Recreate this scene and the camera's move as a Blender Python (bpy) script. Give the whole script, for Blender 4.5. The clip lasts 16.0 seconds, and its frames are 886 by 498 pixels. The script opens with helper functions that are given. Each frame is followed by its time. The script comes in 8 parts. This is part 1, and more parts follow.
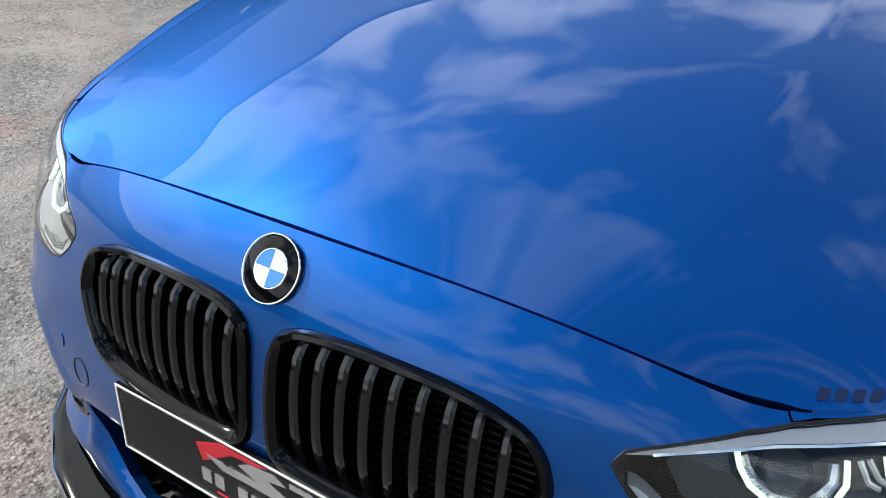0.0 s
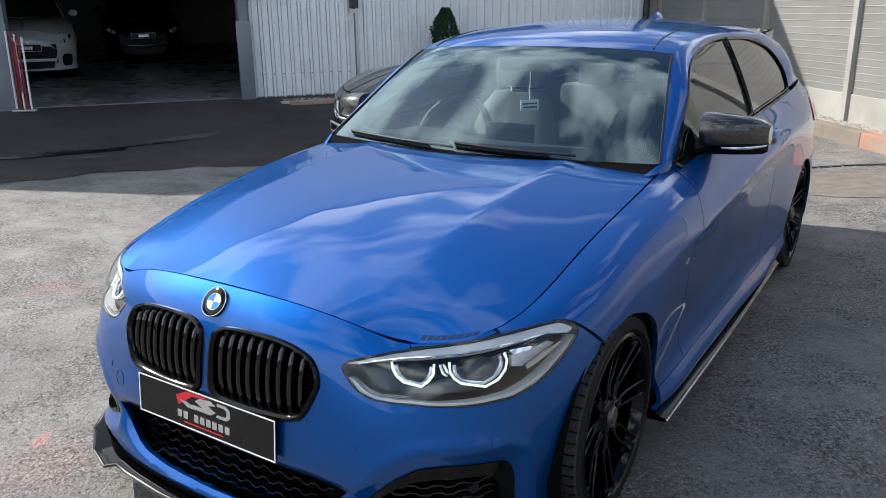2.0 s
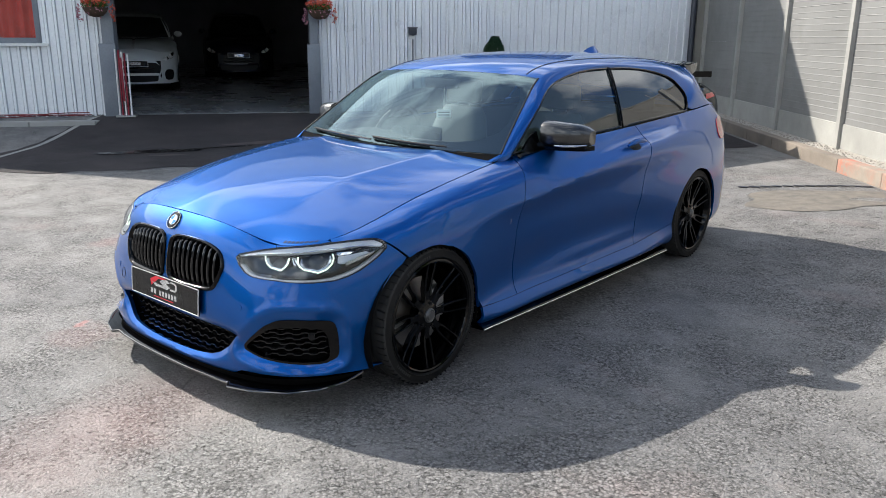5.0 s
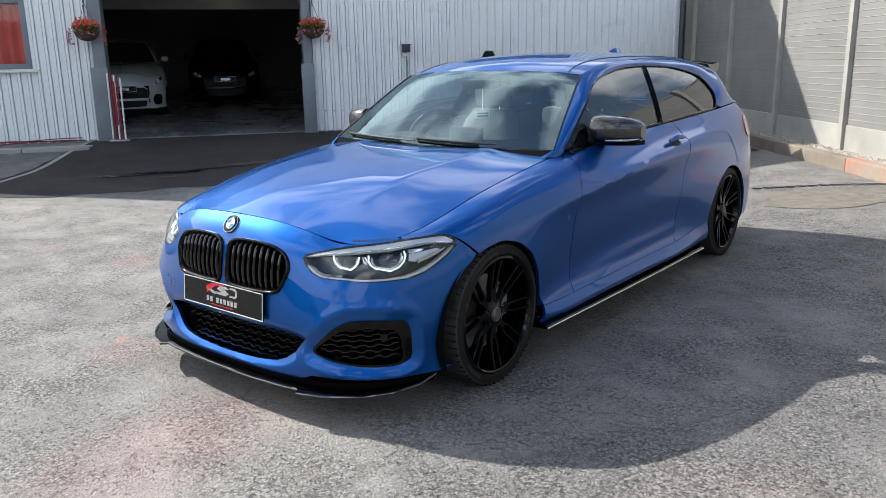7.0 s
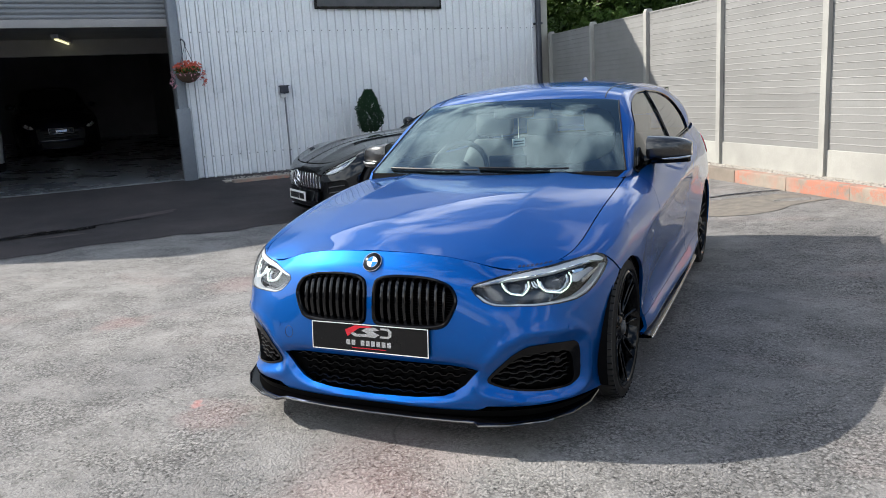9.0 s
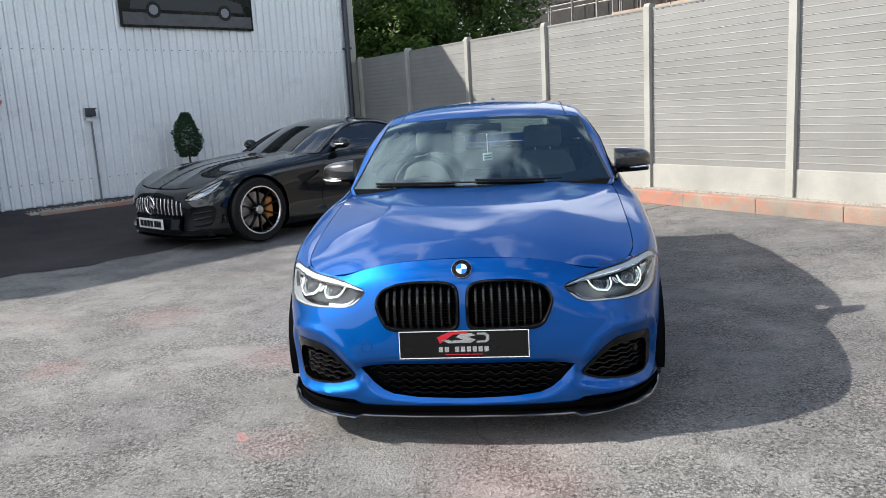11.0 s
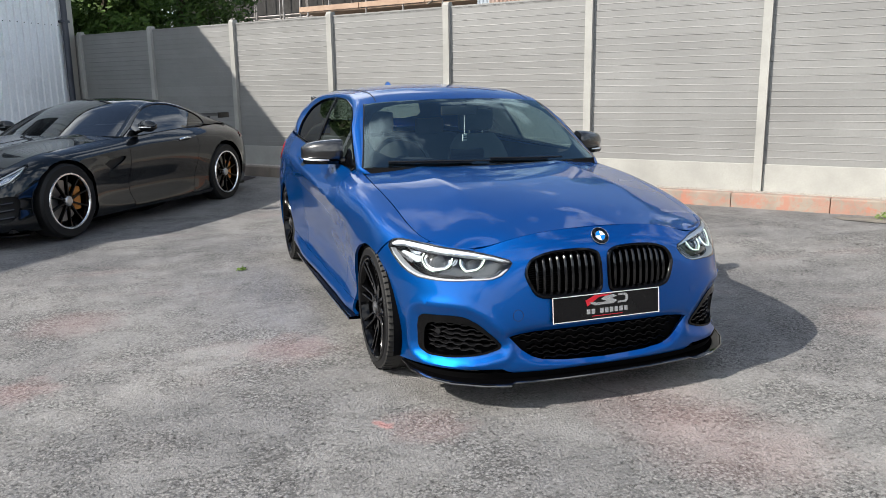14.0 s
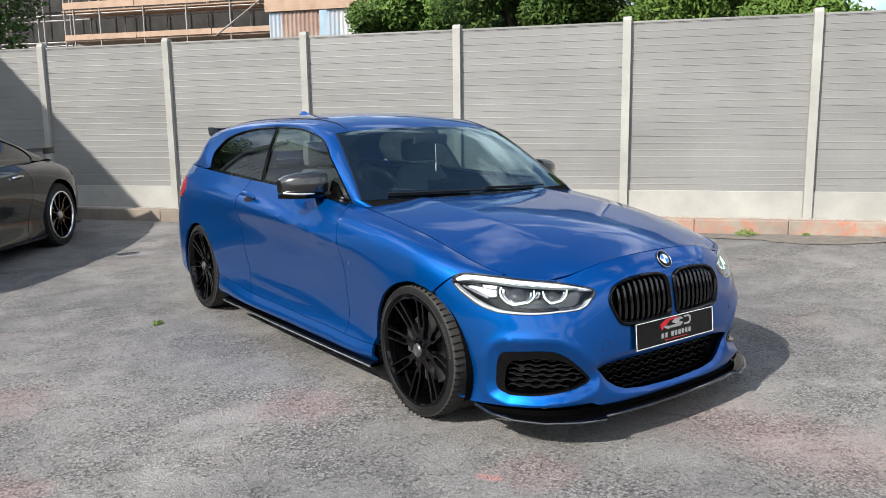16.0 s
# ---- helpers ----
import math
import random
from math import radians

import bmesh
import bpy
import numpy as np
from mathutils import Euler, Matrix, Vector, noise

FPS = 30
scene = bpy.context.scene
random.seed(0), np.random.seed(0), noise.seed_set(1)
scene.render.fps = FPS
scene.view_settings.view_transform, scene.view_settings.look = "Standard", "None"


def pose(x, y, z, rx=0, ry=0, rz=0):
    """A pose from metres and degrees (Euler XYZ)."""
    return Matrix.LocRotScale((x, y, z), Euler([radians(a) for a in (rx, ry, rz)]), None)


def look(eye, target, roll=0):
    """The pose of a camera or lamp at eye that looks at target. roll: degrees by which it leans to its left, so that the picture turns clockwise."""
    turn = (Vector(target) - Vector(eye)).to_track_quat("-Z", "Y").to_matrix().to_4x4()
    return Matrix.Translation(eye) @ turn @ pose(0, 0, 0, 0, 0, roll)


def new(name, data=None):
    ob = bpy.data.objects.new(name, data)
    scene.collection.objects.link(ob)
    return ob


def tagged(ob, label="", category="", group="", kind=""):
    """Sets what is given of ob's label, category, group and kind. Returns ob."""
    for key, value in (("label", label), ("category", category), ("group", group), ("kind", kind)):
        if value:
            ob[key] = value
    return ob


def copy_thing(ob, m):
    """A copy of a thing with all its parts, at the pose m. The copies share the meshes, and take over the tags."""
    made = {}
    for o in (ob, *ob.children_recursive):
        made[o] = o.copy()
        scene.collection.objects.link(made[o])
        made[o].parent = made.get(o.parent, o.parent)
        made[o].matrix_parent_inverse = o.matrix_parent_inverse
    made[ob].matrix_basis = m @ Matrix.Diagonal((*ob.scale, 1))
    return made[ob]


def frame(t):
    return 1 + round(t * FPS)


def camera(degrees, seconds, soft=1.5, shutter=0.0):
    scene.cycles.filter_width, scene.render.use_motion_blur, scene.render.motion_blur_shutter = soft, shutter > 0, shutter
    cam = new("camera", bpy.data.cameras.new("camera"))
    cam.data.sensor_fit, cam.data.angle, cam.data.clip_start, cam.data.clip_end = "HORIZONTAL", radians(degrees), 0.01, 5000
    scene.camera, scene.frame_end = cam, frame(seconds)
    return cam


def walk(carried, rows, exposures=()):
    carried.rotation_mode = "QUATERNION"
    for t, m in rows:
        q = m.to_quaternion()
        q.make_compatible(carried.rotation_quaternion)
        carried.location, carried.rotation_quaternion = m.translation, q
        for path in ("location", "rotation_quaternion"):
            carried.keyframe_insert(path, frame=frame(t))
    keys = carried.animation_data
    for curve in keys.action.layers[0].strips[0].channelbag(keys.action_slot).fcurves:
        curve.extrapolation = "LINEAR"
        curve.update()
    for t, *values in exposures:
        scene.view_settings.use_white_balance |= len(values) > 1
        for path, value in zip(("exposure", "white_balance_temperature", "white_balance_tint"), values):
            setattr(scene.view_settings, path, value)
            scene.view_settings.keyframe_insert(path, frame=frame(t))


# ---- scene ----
cam = camera(59.2, 16.0, 0.6)
PATH = [
    (0, (0.555, -1.19, 1.181), (-0.364, 0.247, 0.136), -0.4),
    (0.5, (0.773, -1.406, 1.32), (-0.201, 0.101, 0.437), 0.0),
    (1, (0.979, -1.611, 1.362), (-0.057, -0.084, 0.59), -0.6),
    (1.5, (1.211, -1.81, 1.392), (0.176, -0.233, 0.727), -0.5),
    (2, (1.53, -1.929, 1.416), (0.479, -0.33, 0.834), -0.8),
    (2.5, (1.818, -2.102, 1.409), (0.727, -0.513, 0.878), -1.1),
    (3, (2.091, -2.241, 1.411), (0.951, -0.679, 0.898), -0.7),
    (3.5, (2.414, -2.238, 1.384), (1.2, -0.727, 0.888), -0.3),
    (4, (2.646, -2.305, 1.433), (1.408, -0.823, 0.912), 0.0),
    (4.2, (2.727, -2.344, 1.476), (1.489, -0.863, 0.956), 0.0),
    (6.3, (2.981, -2.398, 1.363), (1.709, -0.949, 0.831), 1.1),
    (6.5, (2.882, -2.432, 1.351), (1.63, -0.962, 0.83), 0.2),
    (7, (2.607, -2.554, 1.333), (1.389, -1.039, 0.864), -1.1),
    (7.5, (2.303, -2.669, 1.296), (1.117, -1.117, 0.866), -1.5),
    (8, (2.031, -2.85, 1.314), (0.946, -1.223, 0.896), -2.2),
    (8.5, (1.809, -3.114, 1.343), (0.843, -1.411, 0.935), -3.1),
    (8.6, (1.773, -3.175, 1.344), (0.831, -1.457, 0.941), -3.3),
    (9, (1.52, -3.264, 1.34), (0.688, -1.488, 0.949), -3.3),
    (9.5, (1.249, -3.454, 1.361), (0.591, -1.604, 0.981), -2.8),
    (10, (0.969, -3.622, 1.38), (0.467, -1.723, 1.008), -3.1),
    (10.2, (0.842, -3.652, 1.368), (0.392, -1.739, 0.997), -3.4),
    (12.3, (-0.627, -3.829, 1.353), (-0.482, -1.866, 1.0), -0.5),
    (12.5, (-0.764, -3.848, 1.357), (-0.56, -1.891, 0.998), -0.1),
    (13, (-1.086, -3.793, 1.319), (-0.749, -1.858, 0.943), 0.0),
    (13.5, (-1.397, -3.672, 1.326), (-0.906, -1.775, 0.928), -0.3),
    (14, (-1.721, -3.569, 1.338), (-1.078, -1.719, 0.935), -0.8),
    (14.5, (-1.941, -3.331, 1.327), (-1.176, -1.524, 0.942), -1.9),
    (15, (-2.196, -3.124, 1.318), (-1.264, -1.391, 0.957), -1.9),
    (15.5, (-2.481, -2.964, 1.313), (-1.404, -1.314, 0.97), -1.6),
    (16, (-2.728, -2.778, 1.307), (-1.558, -1.188, 0.984), -0.8),
]
walk(cam, [(t, look(eye, target, roll)) for t, eye, target, roll in PATH],
     [(0.0, 0.44), (2.0, 0.56), (4.0, 0.70), (6.5, 0.70), (9.5, 0.68), (12.5, 0.53), (16.0, 0.49)])

# ---- light ----
SUN_TO = Vector((1.289, 0.133, -1.0)).normalized()
world = bpy.data.worlds.new("sky")
scene.world = world
world.use_nodes = True
wn, wl = world.node_tree.nodes, world.node_tree.links
wn.clear()
w_out = wn.new("ShaderNodeOutputWorld")
w_bg = wn.new("ShaderNodeBackground")
w_bg.inputs["Strength"].default_value = 0.117
sky = wn.new("ShaderNodeTexSky")
sky.sky_type = "NISHITA"
sky.sun_disc = False
sky.sun_elevation = math.asin(-SUN_TO.z)
sky.sun_rotation = math.atan2(-SUN_TO.x, -SUN_TO.y)
w_co = wn.new("ShaderNodeTexCoord")
w_map = wn.new("ShaderNodeMapping")
w_map.inputs["Scale"].default_value = (1.0, 1.0, 1.25)
w_map.inputs["Location"].default_value = (0.0, 0.0, 0.0)
w_noise = wn.new("ShaderNodeTexNoise")
w_noise.inputs["Scale"].default_value = 4.6
w_noise.inputs["Detail"].default_value = 7.0
w_noise.inputs["Roughness"].default_value = 0.54
w_noise.inputs["Distortion"].default_value = 0.15
w_ramp = wn.new("ShaderNodeValToRGB")
w_low, w_bank = wn.new("ShaderNodeMath"), wn.new("ShaderNodeMath")
w_low.operation, w_bank.operation = "SUBTRACT", "MULTIPLY_ADD"
w_low.inputs[0].default_value, w_low.inputs[1].default_value = 1.0, 1.0
w_bank.inputs[1].default_value = -0.15  # unseen cloud thickened towards the horizon, added to brighten facade and car sides
w_ramp.color_ramp.elements[0].position = 0.530
w_ramp.color_ramp.elements[1].position = 0.685
w_xyz, w_cover = wn.new("ShaderNodeSeparateXYZ"), wn.new("ShaderNodeMath")
w_cover.operation = "ADD"
w_side = wn.new("ShaderNodeVectorMath")
w_side.operation = "DOT_PRODUCT"
w_side.inputs[1].default_value = (-0.085, -0.03, 0.0)  # more cloud over the workshop, less beyond the fence
w_mix = wn.new("ShaderNodeMixRGB")
w_mix.inputs[2].default_value = (11.4, 12.0, 12.6, 1)
wl.new(w_co.outputs["Generated"], w_map.inputs["Vector"])
wl.new(w_map.outputs["Vector"], w_noise.inputs["Vector"])
wl.new(w_co.outputs["Generated"], w_xyz.inputs["Vector"])
wl.new(w_co.outputs["Generated"], w_side.inputs[0])
wl.new(w_side.outputs["Value"], w_cover.inputs[0])
wl.new(w_noise.outputs["Fac"], w_cover.inputs[1])
wl.new(w_low.outputs["Value"], w_bank.inputs[0])
wl.new(w_cover.outputs["Value"], w_bank.inputs[2])
wl.new(w_xyz.outputs["Z"], w_low.inputs[0])
wl.new(w_bank.outputs["Value"], w_ramp.inputs["Fac"])
wl.new(w_ramp.outputs["Color"], w_mix.inputs[0])
wl.new(sky.outputs["Color"], w_mix.inputs[1])
wl.new(w_mix.outputs["Color"], w_bg.inputs["Color"])
wl.new(w_bg.outputs["Background"], w_out.inputs["Surface"])
sun = new("sun", bpy.data.lights.new("sun", "SUN"))
sun.data.energy, sun.data.angle, sun.data.color = 5.0, radians(0.55), (1.0, 0.945, 0.865)
sun.matrix_world = look((-20, -3, 18), Vector((-20, -3, 18)) + SUN_TO)

# ---- materials ----
def principled(name, color, rough=0.5, metal=0.0, **extra):
    m = bpy.data.materials.new(name)
    m.use_nodes = True
    b = m.node_tree.nodes["Principled BSDF"]
    b.inputs["Base Color"].default_value = (*color, 1)
    b.inputs["Roughness"].default_value = rough
    b.inputs["Metallic"].default_value = metal
    for key, value in extra.items():
        b.inputs[key.replace("_", " ")].default_value = value
    return m


class Nodes:
    """Short hand for wiring one material."""

    def __init__(self, m):
        self.m, self.n, self.l = m, m.node_tree.nodes, m.node_tree.links
        self.b = self.n["Principled BSDF"]
        self.co = self.n.new("ShaderNodeNewGeometry").outputs["Position"]

    def scaled(self, sx, sy, sz):
        mp = self.n.new("ShaderNodeMapping")
        mp.inputs["Scale"].default_value = (sx, sy, sz)
        self.l.new(self.co, mp.inputs["Vector"])
        return mp.outputs["Vector"]

    def noise(self, scale, detail=4, rough=0.55, co=None, distort=0.0):
        t = self.n.new("ShaderNodeTexNoise")
        t.inputs["Scale"].default_value, t.inputs["Detail"].default_value = scale, detail
        t.inputs["Roughness"].default_value, t.inputs["Distortion"].default_value = rough, distort
        self.l.new(co or self.co, t.inputs["Vector"])
        return t.outputs["Fac"]

    def voronoi(self, scale, feature="F1", co=None, out="Distance"):
        t = self.n.new("ShaderNodeTexVoronoi")
        t.feature = feature
        t.inputs["Scale"].default_value = scale
        self.l.new(co or self.co, t.inputs["Vector"])
        return t.outputs[out]

    def random(self):
        return self.n.new("ShaderNodeObjectInfo").outputs["Random"]

    def ramp(self, fac, *stops):
        r = self.n.new("ShaderNodeValToRGB")
        e = r.color_ramp.elements
        while len(e) < len(stops):
            e.new(0.5)
        for el, (p, c) in zip(e, stops):
            el.position = p
            el.color = (*c, 1) if isinstance(c, tuple) else (c, c, c, 1)
        self.l.new(fac, r.inputs["Fac"])
        return r.outputs["Color"]

    def mix(self, fac, a, b, kind="MIX"):
        x = self.n.new("ShaderNodeMixRGB")
        x.blend_type = kind
        for i, value in enumerate((fac, a, b)):
            socket = x.inputs[i]
            if isinstance(value, (int, float)):
                socket.default_value = (value, value, value, 1) if i else value
            elif isinstance(value, tuple):
                socket.default_value = (*value, 1)
            else:
                self.l.new(value, socket)
        return x.outputs["Color"]

    def color(self, c):
        self.l.new(c, self.b.inputs["Base Color"])
        return self

    def rough(self, f, lo, hi):
        self.l.new(self.ramp(f, (0.3, lo), (0.7, hi)), self.b.inputs["Roughness"])
        return self

    def bump(self, h, strength=0.3, dist=0.01):
        b = self.n.new("ShaderNodeBump")
        b.inputs["Strength"].default_value, b.inputs["Distance"].default_value = strength, dist
        self.l.new(h, b.inputs["Height"])
        self.l.new(b.outputs["Normal"], self.b.inputs["Normal"])
        return self


def worn(name, c0, c1, rough=0.6, metal=0.0, big=1.5, fine=40, bump=0.15, dist=0.004, each=0.0, **extra):
    """A surface that varies between two colours at two scales, and from piece to piece."""
    m = principled(name, c0, rough, metal, **extra)
    k = Nodes(m)
    c = k.mix(k.ramp(k.noise(big, 5), (0.35, 0.0), (0.7, 1.0)), c0, c1)
    c = k.mix(k.ramp(k.noise(fine, 3), (0.3, 0.0), (0.75, 0.35)), c, tuple(v * 0.7 for v in c0))
    if each:
        c = k.mix(1.0, c, k.ramp(k.random(), (0.0, 1.0 - each), (1.0, 1.0)), "MULTIPLY")
    k.color(c).bump(k.noise(fine, 6), bump, dist)
    k.rough(k.noise(big * 3, 4), max(0.0, rough - 0.08), min(1.0, rough + 0.1))
    return m


def asphalt():
    m = principled("asphalt", (0.2, 0.2, 0.2), 0.85)
    k = Nodes(m)
    cell = k.voronoi(75, out="Color")
    fine = k.voronoi(190, out="Color")
    gap = k.voronoi(75)
    patch_mask = k.ramp(k.noise(1.7, 9, 0.74, k.scaled(1.0, 1.3, 1.0), 0.3), (0.42, 0.0), (0.58, 1.0))
    stone = k.mix(0.5, k.ramp(cell, (0.0, 0.50), (0.5, 0.94), (1.0, 1.45)), k.ramp(fine, (0.0, 0.45), (1.0, 1.5)))
    stone = k.mix(patch_mask, k.mix(0.45, stone, (0.94, 0.94, 0.94)), stone)
    base = k.mix(k.ramp(k.noise(0.45, 6, 0.6, distort=0.5), (0.38, 0.0), (0.62, 1.0)), (0.178, 0.174, 0.172), (0.272, 0.262, 0.248))
    c = k.mix(1.0, base, stone, "MULTIPLY")
    c = k.mix(1.0, c, k.ramp(k.noise(3.2, 8, 0.7), (0.30, 0.74), (0.55, 1.0), (0.75, 1.2)), "MULTIPLY")
    worn_light = k.ramp(k.noise(1.3, 8, 0.7, k.scaled(1.0, 0.55, 1.0), 0.6), (0.53, 0.0), (0.70, 0.28))
    c = k.mix(worn_light, c, (0.33, 0.31, 0.29))
    oil = k.ramp(k.noise(0.9, 7, 0.65), (0.30, 0.4), (0.42, 0.0))
    c = k.mix(oil, c, (0.07, 0.07, 0.073))
    pink = k.ramp(k.noise(0.7, 6, 0.65, k.scaled(1.0, 1.9, 1.0)), (0.56, 0.0), (0.72, 0.3))
    c = k.mix(pink, c, (0.34, 0.245, 0.225))
    # loose, stony patches between smoother ones, with small open pits
    pits = k.mix(0.45, k.noise(46, 2, 0.5), k.noise(170, 2, 0.5))
    pit_edge = k.mix(patch_mask, k.ramp(pits, (0.32, 0.0), (0.39, 1.0)), k.ramp(pits, (0.39, 0.0), (0.45, 1.0)))
    c = k.mix(1.0, c, k.ramp(pit_edge, (0.0, 0.45), (0.5, 0.88), (1.0, 1.04)), "MULTIPLY")
    between = k.mix(patch_mask, 1.0, k.ramp(gap, (0.42, 1.05), (0.62, 0.52)))
    c = k.mix(1.0, c, between, "MULTIPLY")
    chips = k.ramp(k.voronoi(120, out="Color"), (0.80, 0.0), (0.95, 0.45))
    c = k.mix(chips, c, (0.42, 0.40, 0.37))
    # old spray marks
    wob = k.n.new("ShaderNodeTexNoise")
    wob.inputs["Scale"].default_value, wob.inputs["Detail"].default_value = 9.0, 6.0
    k.l.new(k.co, wob.inputs["Vector"])
    add = k.n.new("ShaderNodeVectorMath")
    add.operation = "MULTIPLY_ADD"
    add.inputs[1].default_value = (0.28, 0.28, 0.0)
    k.l.new(wob.outputs["Color"], add.inputs[0])
    k.l.new(k.co, add.inputs[2])
    for x, y, r, strength in ((-0.85, -0.57, 0.035, 0.6), (-0.68, -0.62, 0.12, 0.12), (-2.31, 0.40, 0.12, 0.15), (-1.04, 0.58, 0.16, 0.14), (0.36, -1.2, 0.26, 0.11), (0.3, -0.75, 0.25, 0.1), (-2.2, 1.5, 0.2, 0.12)):
        d = k.n.new("ShaderNodeVectorMath")
        d.operation = "DISTANCE"
        d.inputs[1].default_value = (x, y, 0.0)
        flat = k.n.new("ShaderNodeVectorMath")
        flat.operation = "MULTIPLY"
        flat.inputs[1].default_value = (1, 1, 0)
        k.l.new(add.outputs["Vector"], flat.inputs[0])
        k.l.new(flat.outputs["Vector"], d.inputs[0])
        c = k.mix(k.ramp(d.outputs["Value"], (0.0, strength), (r, strength * 0.6), (r * 1.7, 0.0)), c, (0.56, 0.21, 0.19))
    crack = k.n.new("ShaderNodeTexVoronoi")
    crack.feature = "DISTANCE_TO_EDGE"
    crack.inputs["Scale"].default_value = 0.42
    bend = k.n.new("ShaderNodeVectorMath")
    bend.operation = "MULTIPLY_ADD"
    bend.inputs[1].default_value = (0.9, 0.9, 0.0)
    wob2 = k.n.new("ShaderNodeTexNoise")
    wob2.inputs["Scale"].default_value, wob2.inputs["Detail"].default_value = 1.6, 8.0
    k.l.new(k.co, wob2.inputs["Vector"])
    k.l.new(wob2.outputs["Color"], bend.inputs[0])
    k.l.new(k.co, bend.inputs[2])
    k.l.new(bend.outputs["Vector"], crack.inputs["Vector"])
    open_crack = k.mix(1.0, k.ramp(crack.outputs["Distance"], (0.0, 0.4), (0.003, 0.25), (0.006, 0.0)), k.ramp(k.noise(0.8, 3), (0.52, 0.0), (0.62, 1.0)), "MULTIPLY")
    c = k.mix(open_crack, c, (0.045, 0.045, 0.045))
    k.color(c)
    grit = k.mix(0.6, k.ramp(gap, (0.0, 1.0), (0.6, 0.0)), cell)
    h = k.mix(0.5, pit_edge, k.mix(0.5, grit, k.noise(120, 4, 0.6)))
    k.bump(h, 1.0, 0.03)
    k.rough(k.noise(1.2, 5), 0.68, 0.92)
    return m


def thin_glass(name, tint, gloss=0.08, sheen=(1, 1, 1)):
    """A single sheet of tinted glass: it lets light straight through and mirrors more at a slant."""
    m = bpy.data.materials.new(name)
    m.use_nodes = True
    n, l = m.node_tree.nodes, m.node_tree.links
    n.clear()
    out, mix = n.new("ShaderNodeOutputMaterial"), n.new("ShaderNodeMixShader")
    clear, gl, lw = n.new("ShaderNodeBsdfTransparent"), n.new("ShaderNodeBsdfGlossy"), n.new("ShaderNodeLayerWeight")
    clear.inputs["Color"].default_value = (*tint, 1)
    gl.inputs["Roughness"].default_value = 0.01
    gl.inputs["Color"].default_value = (*sheen, 1)
    lw.inputs["Blend"].default_value = 0.5
    power, scale = n.new("ShaderNodeMath"), n.new("ShaderNodeMath")
    power.operation, scale.operation = "POWER", "MULTIPLY_ADD"
    power.inputs[1].default_value = 5.0
    scale.inputs[1].default_value, scale.inputs[2].default_value = 1.0 - gloss, gloss
    l.new(lw.outputs["Facing"], power.inputs[0])
    l.new(power.outputs[0], scale.inputs[0])
    l.new(scale.outputs[0], mix.inputs["Fac"])
    l.new(clear.outputs["BSDF"], mix.inputs[1])
    l.new(gl.outputs["BSDF"], mix.inputs[2])
    l.new(mix.outputs["Shader"], out.inputs["Surface"])
    return m


def glow(name, color, strength):
    m = principled(name, color, 0.4)
    b = m.node_tree.nodes["Principled BSDF"]
    b.inputs["Emission Color"].default_value = (*color, 1)
    b.inputs["Emission Strength"].default_value = strength
    return m


def car_paint(name, base, edge, metal=0.9, coat=1.38):
    m = principled(name, base, 0.46, metal, Specular_IOR_Level=0.0, Coat_Weight=1.0, Coat_Roughness=0.006, Coat_IOR=coat)
    k = Nodes(m)
    flake = k.voronoi(1800, out="Color")
    c = k.mix(k.ramp(flake, (0.0, 0.0), (1.0, 0.25)), base, edge)
    k.color(c)
    return m


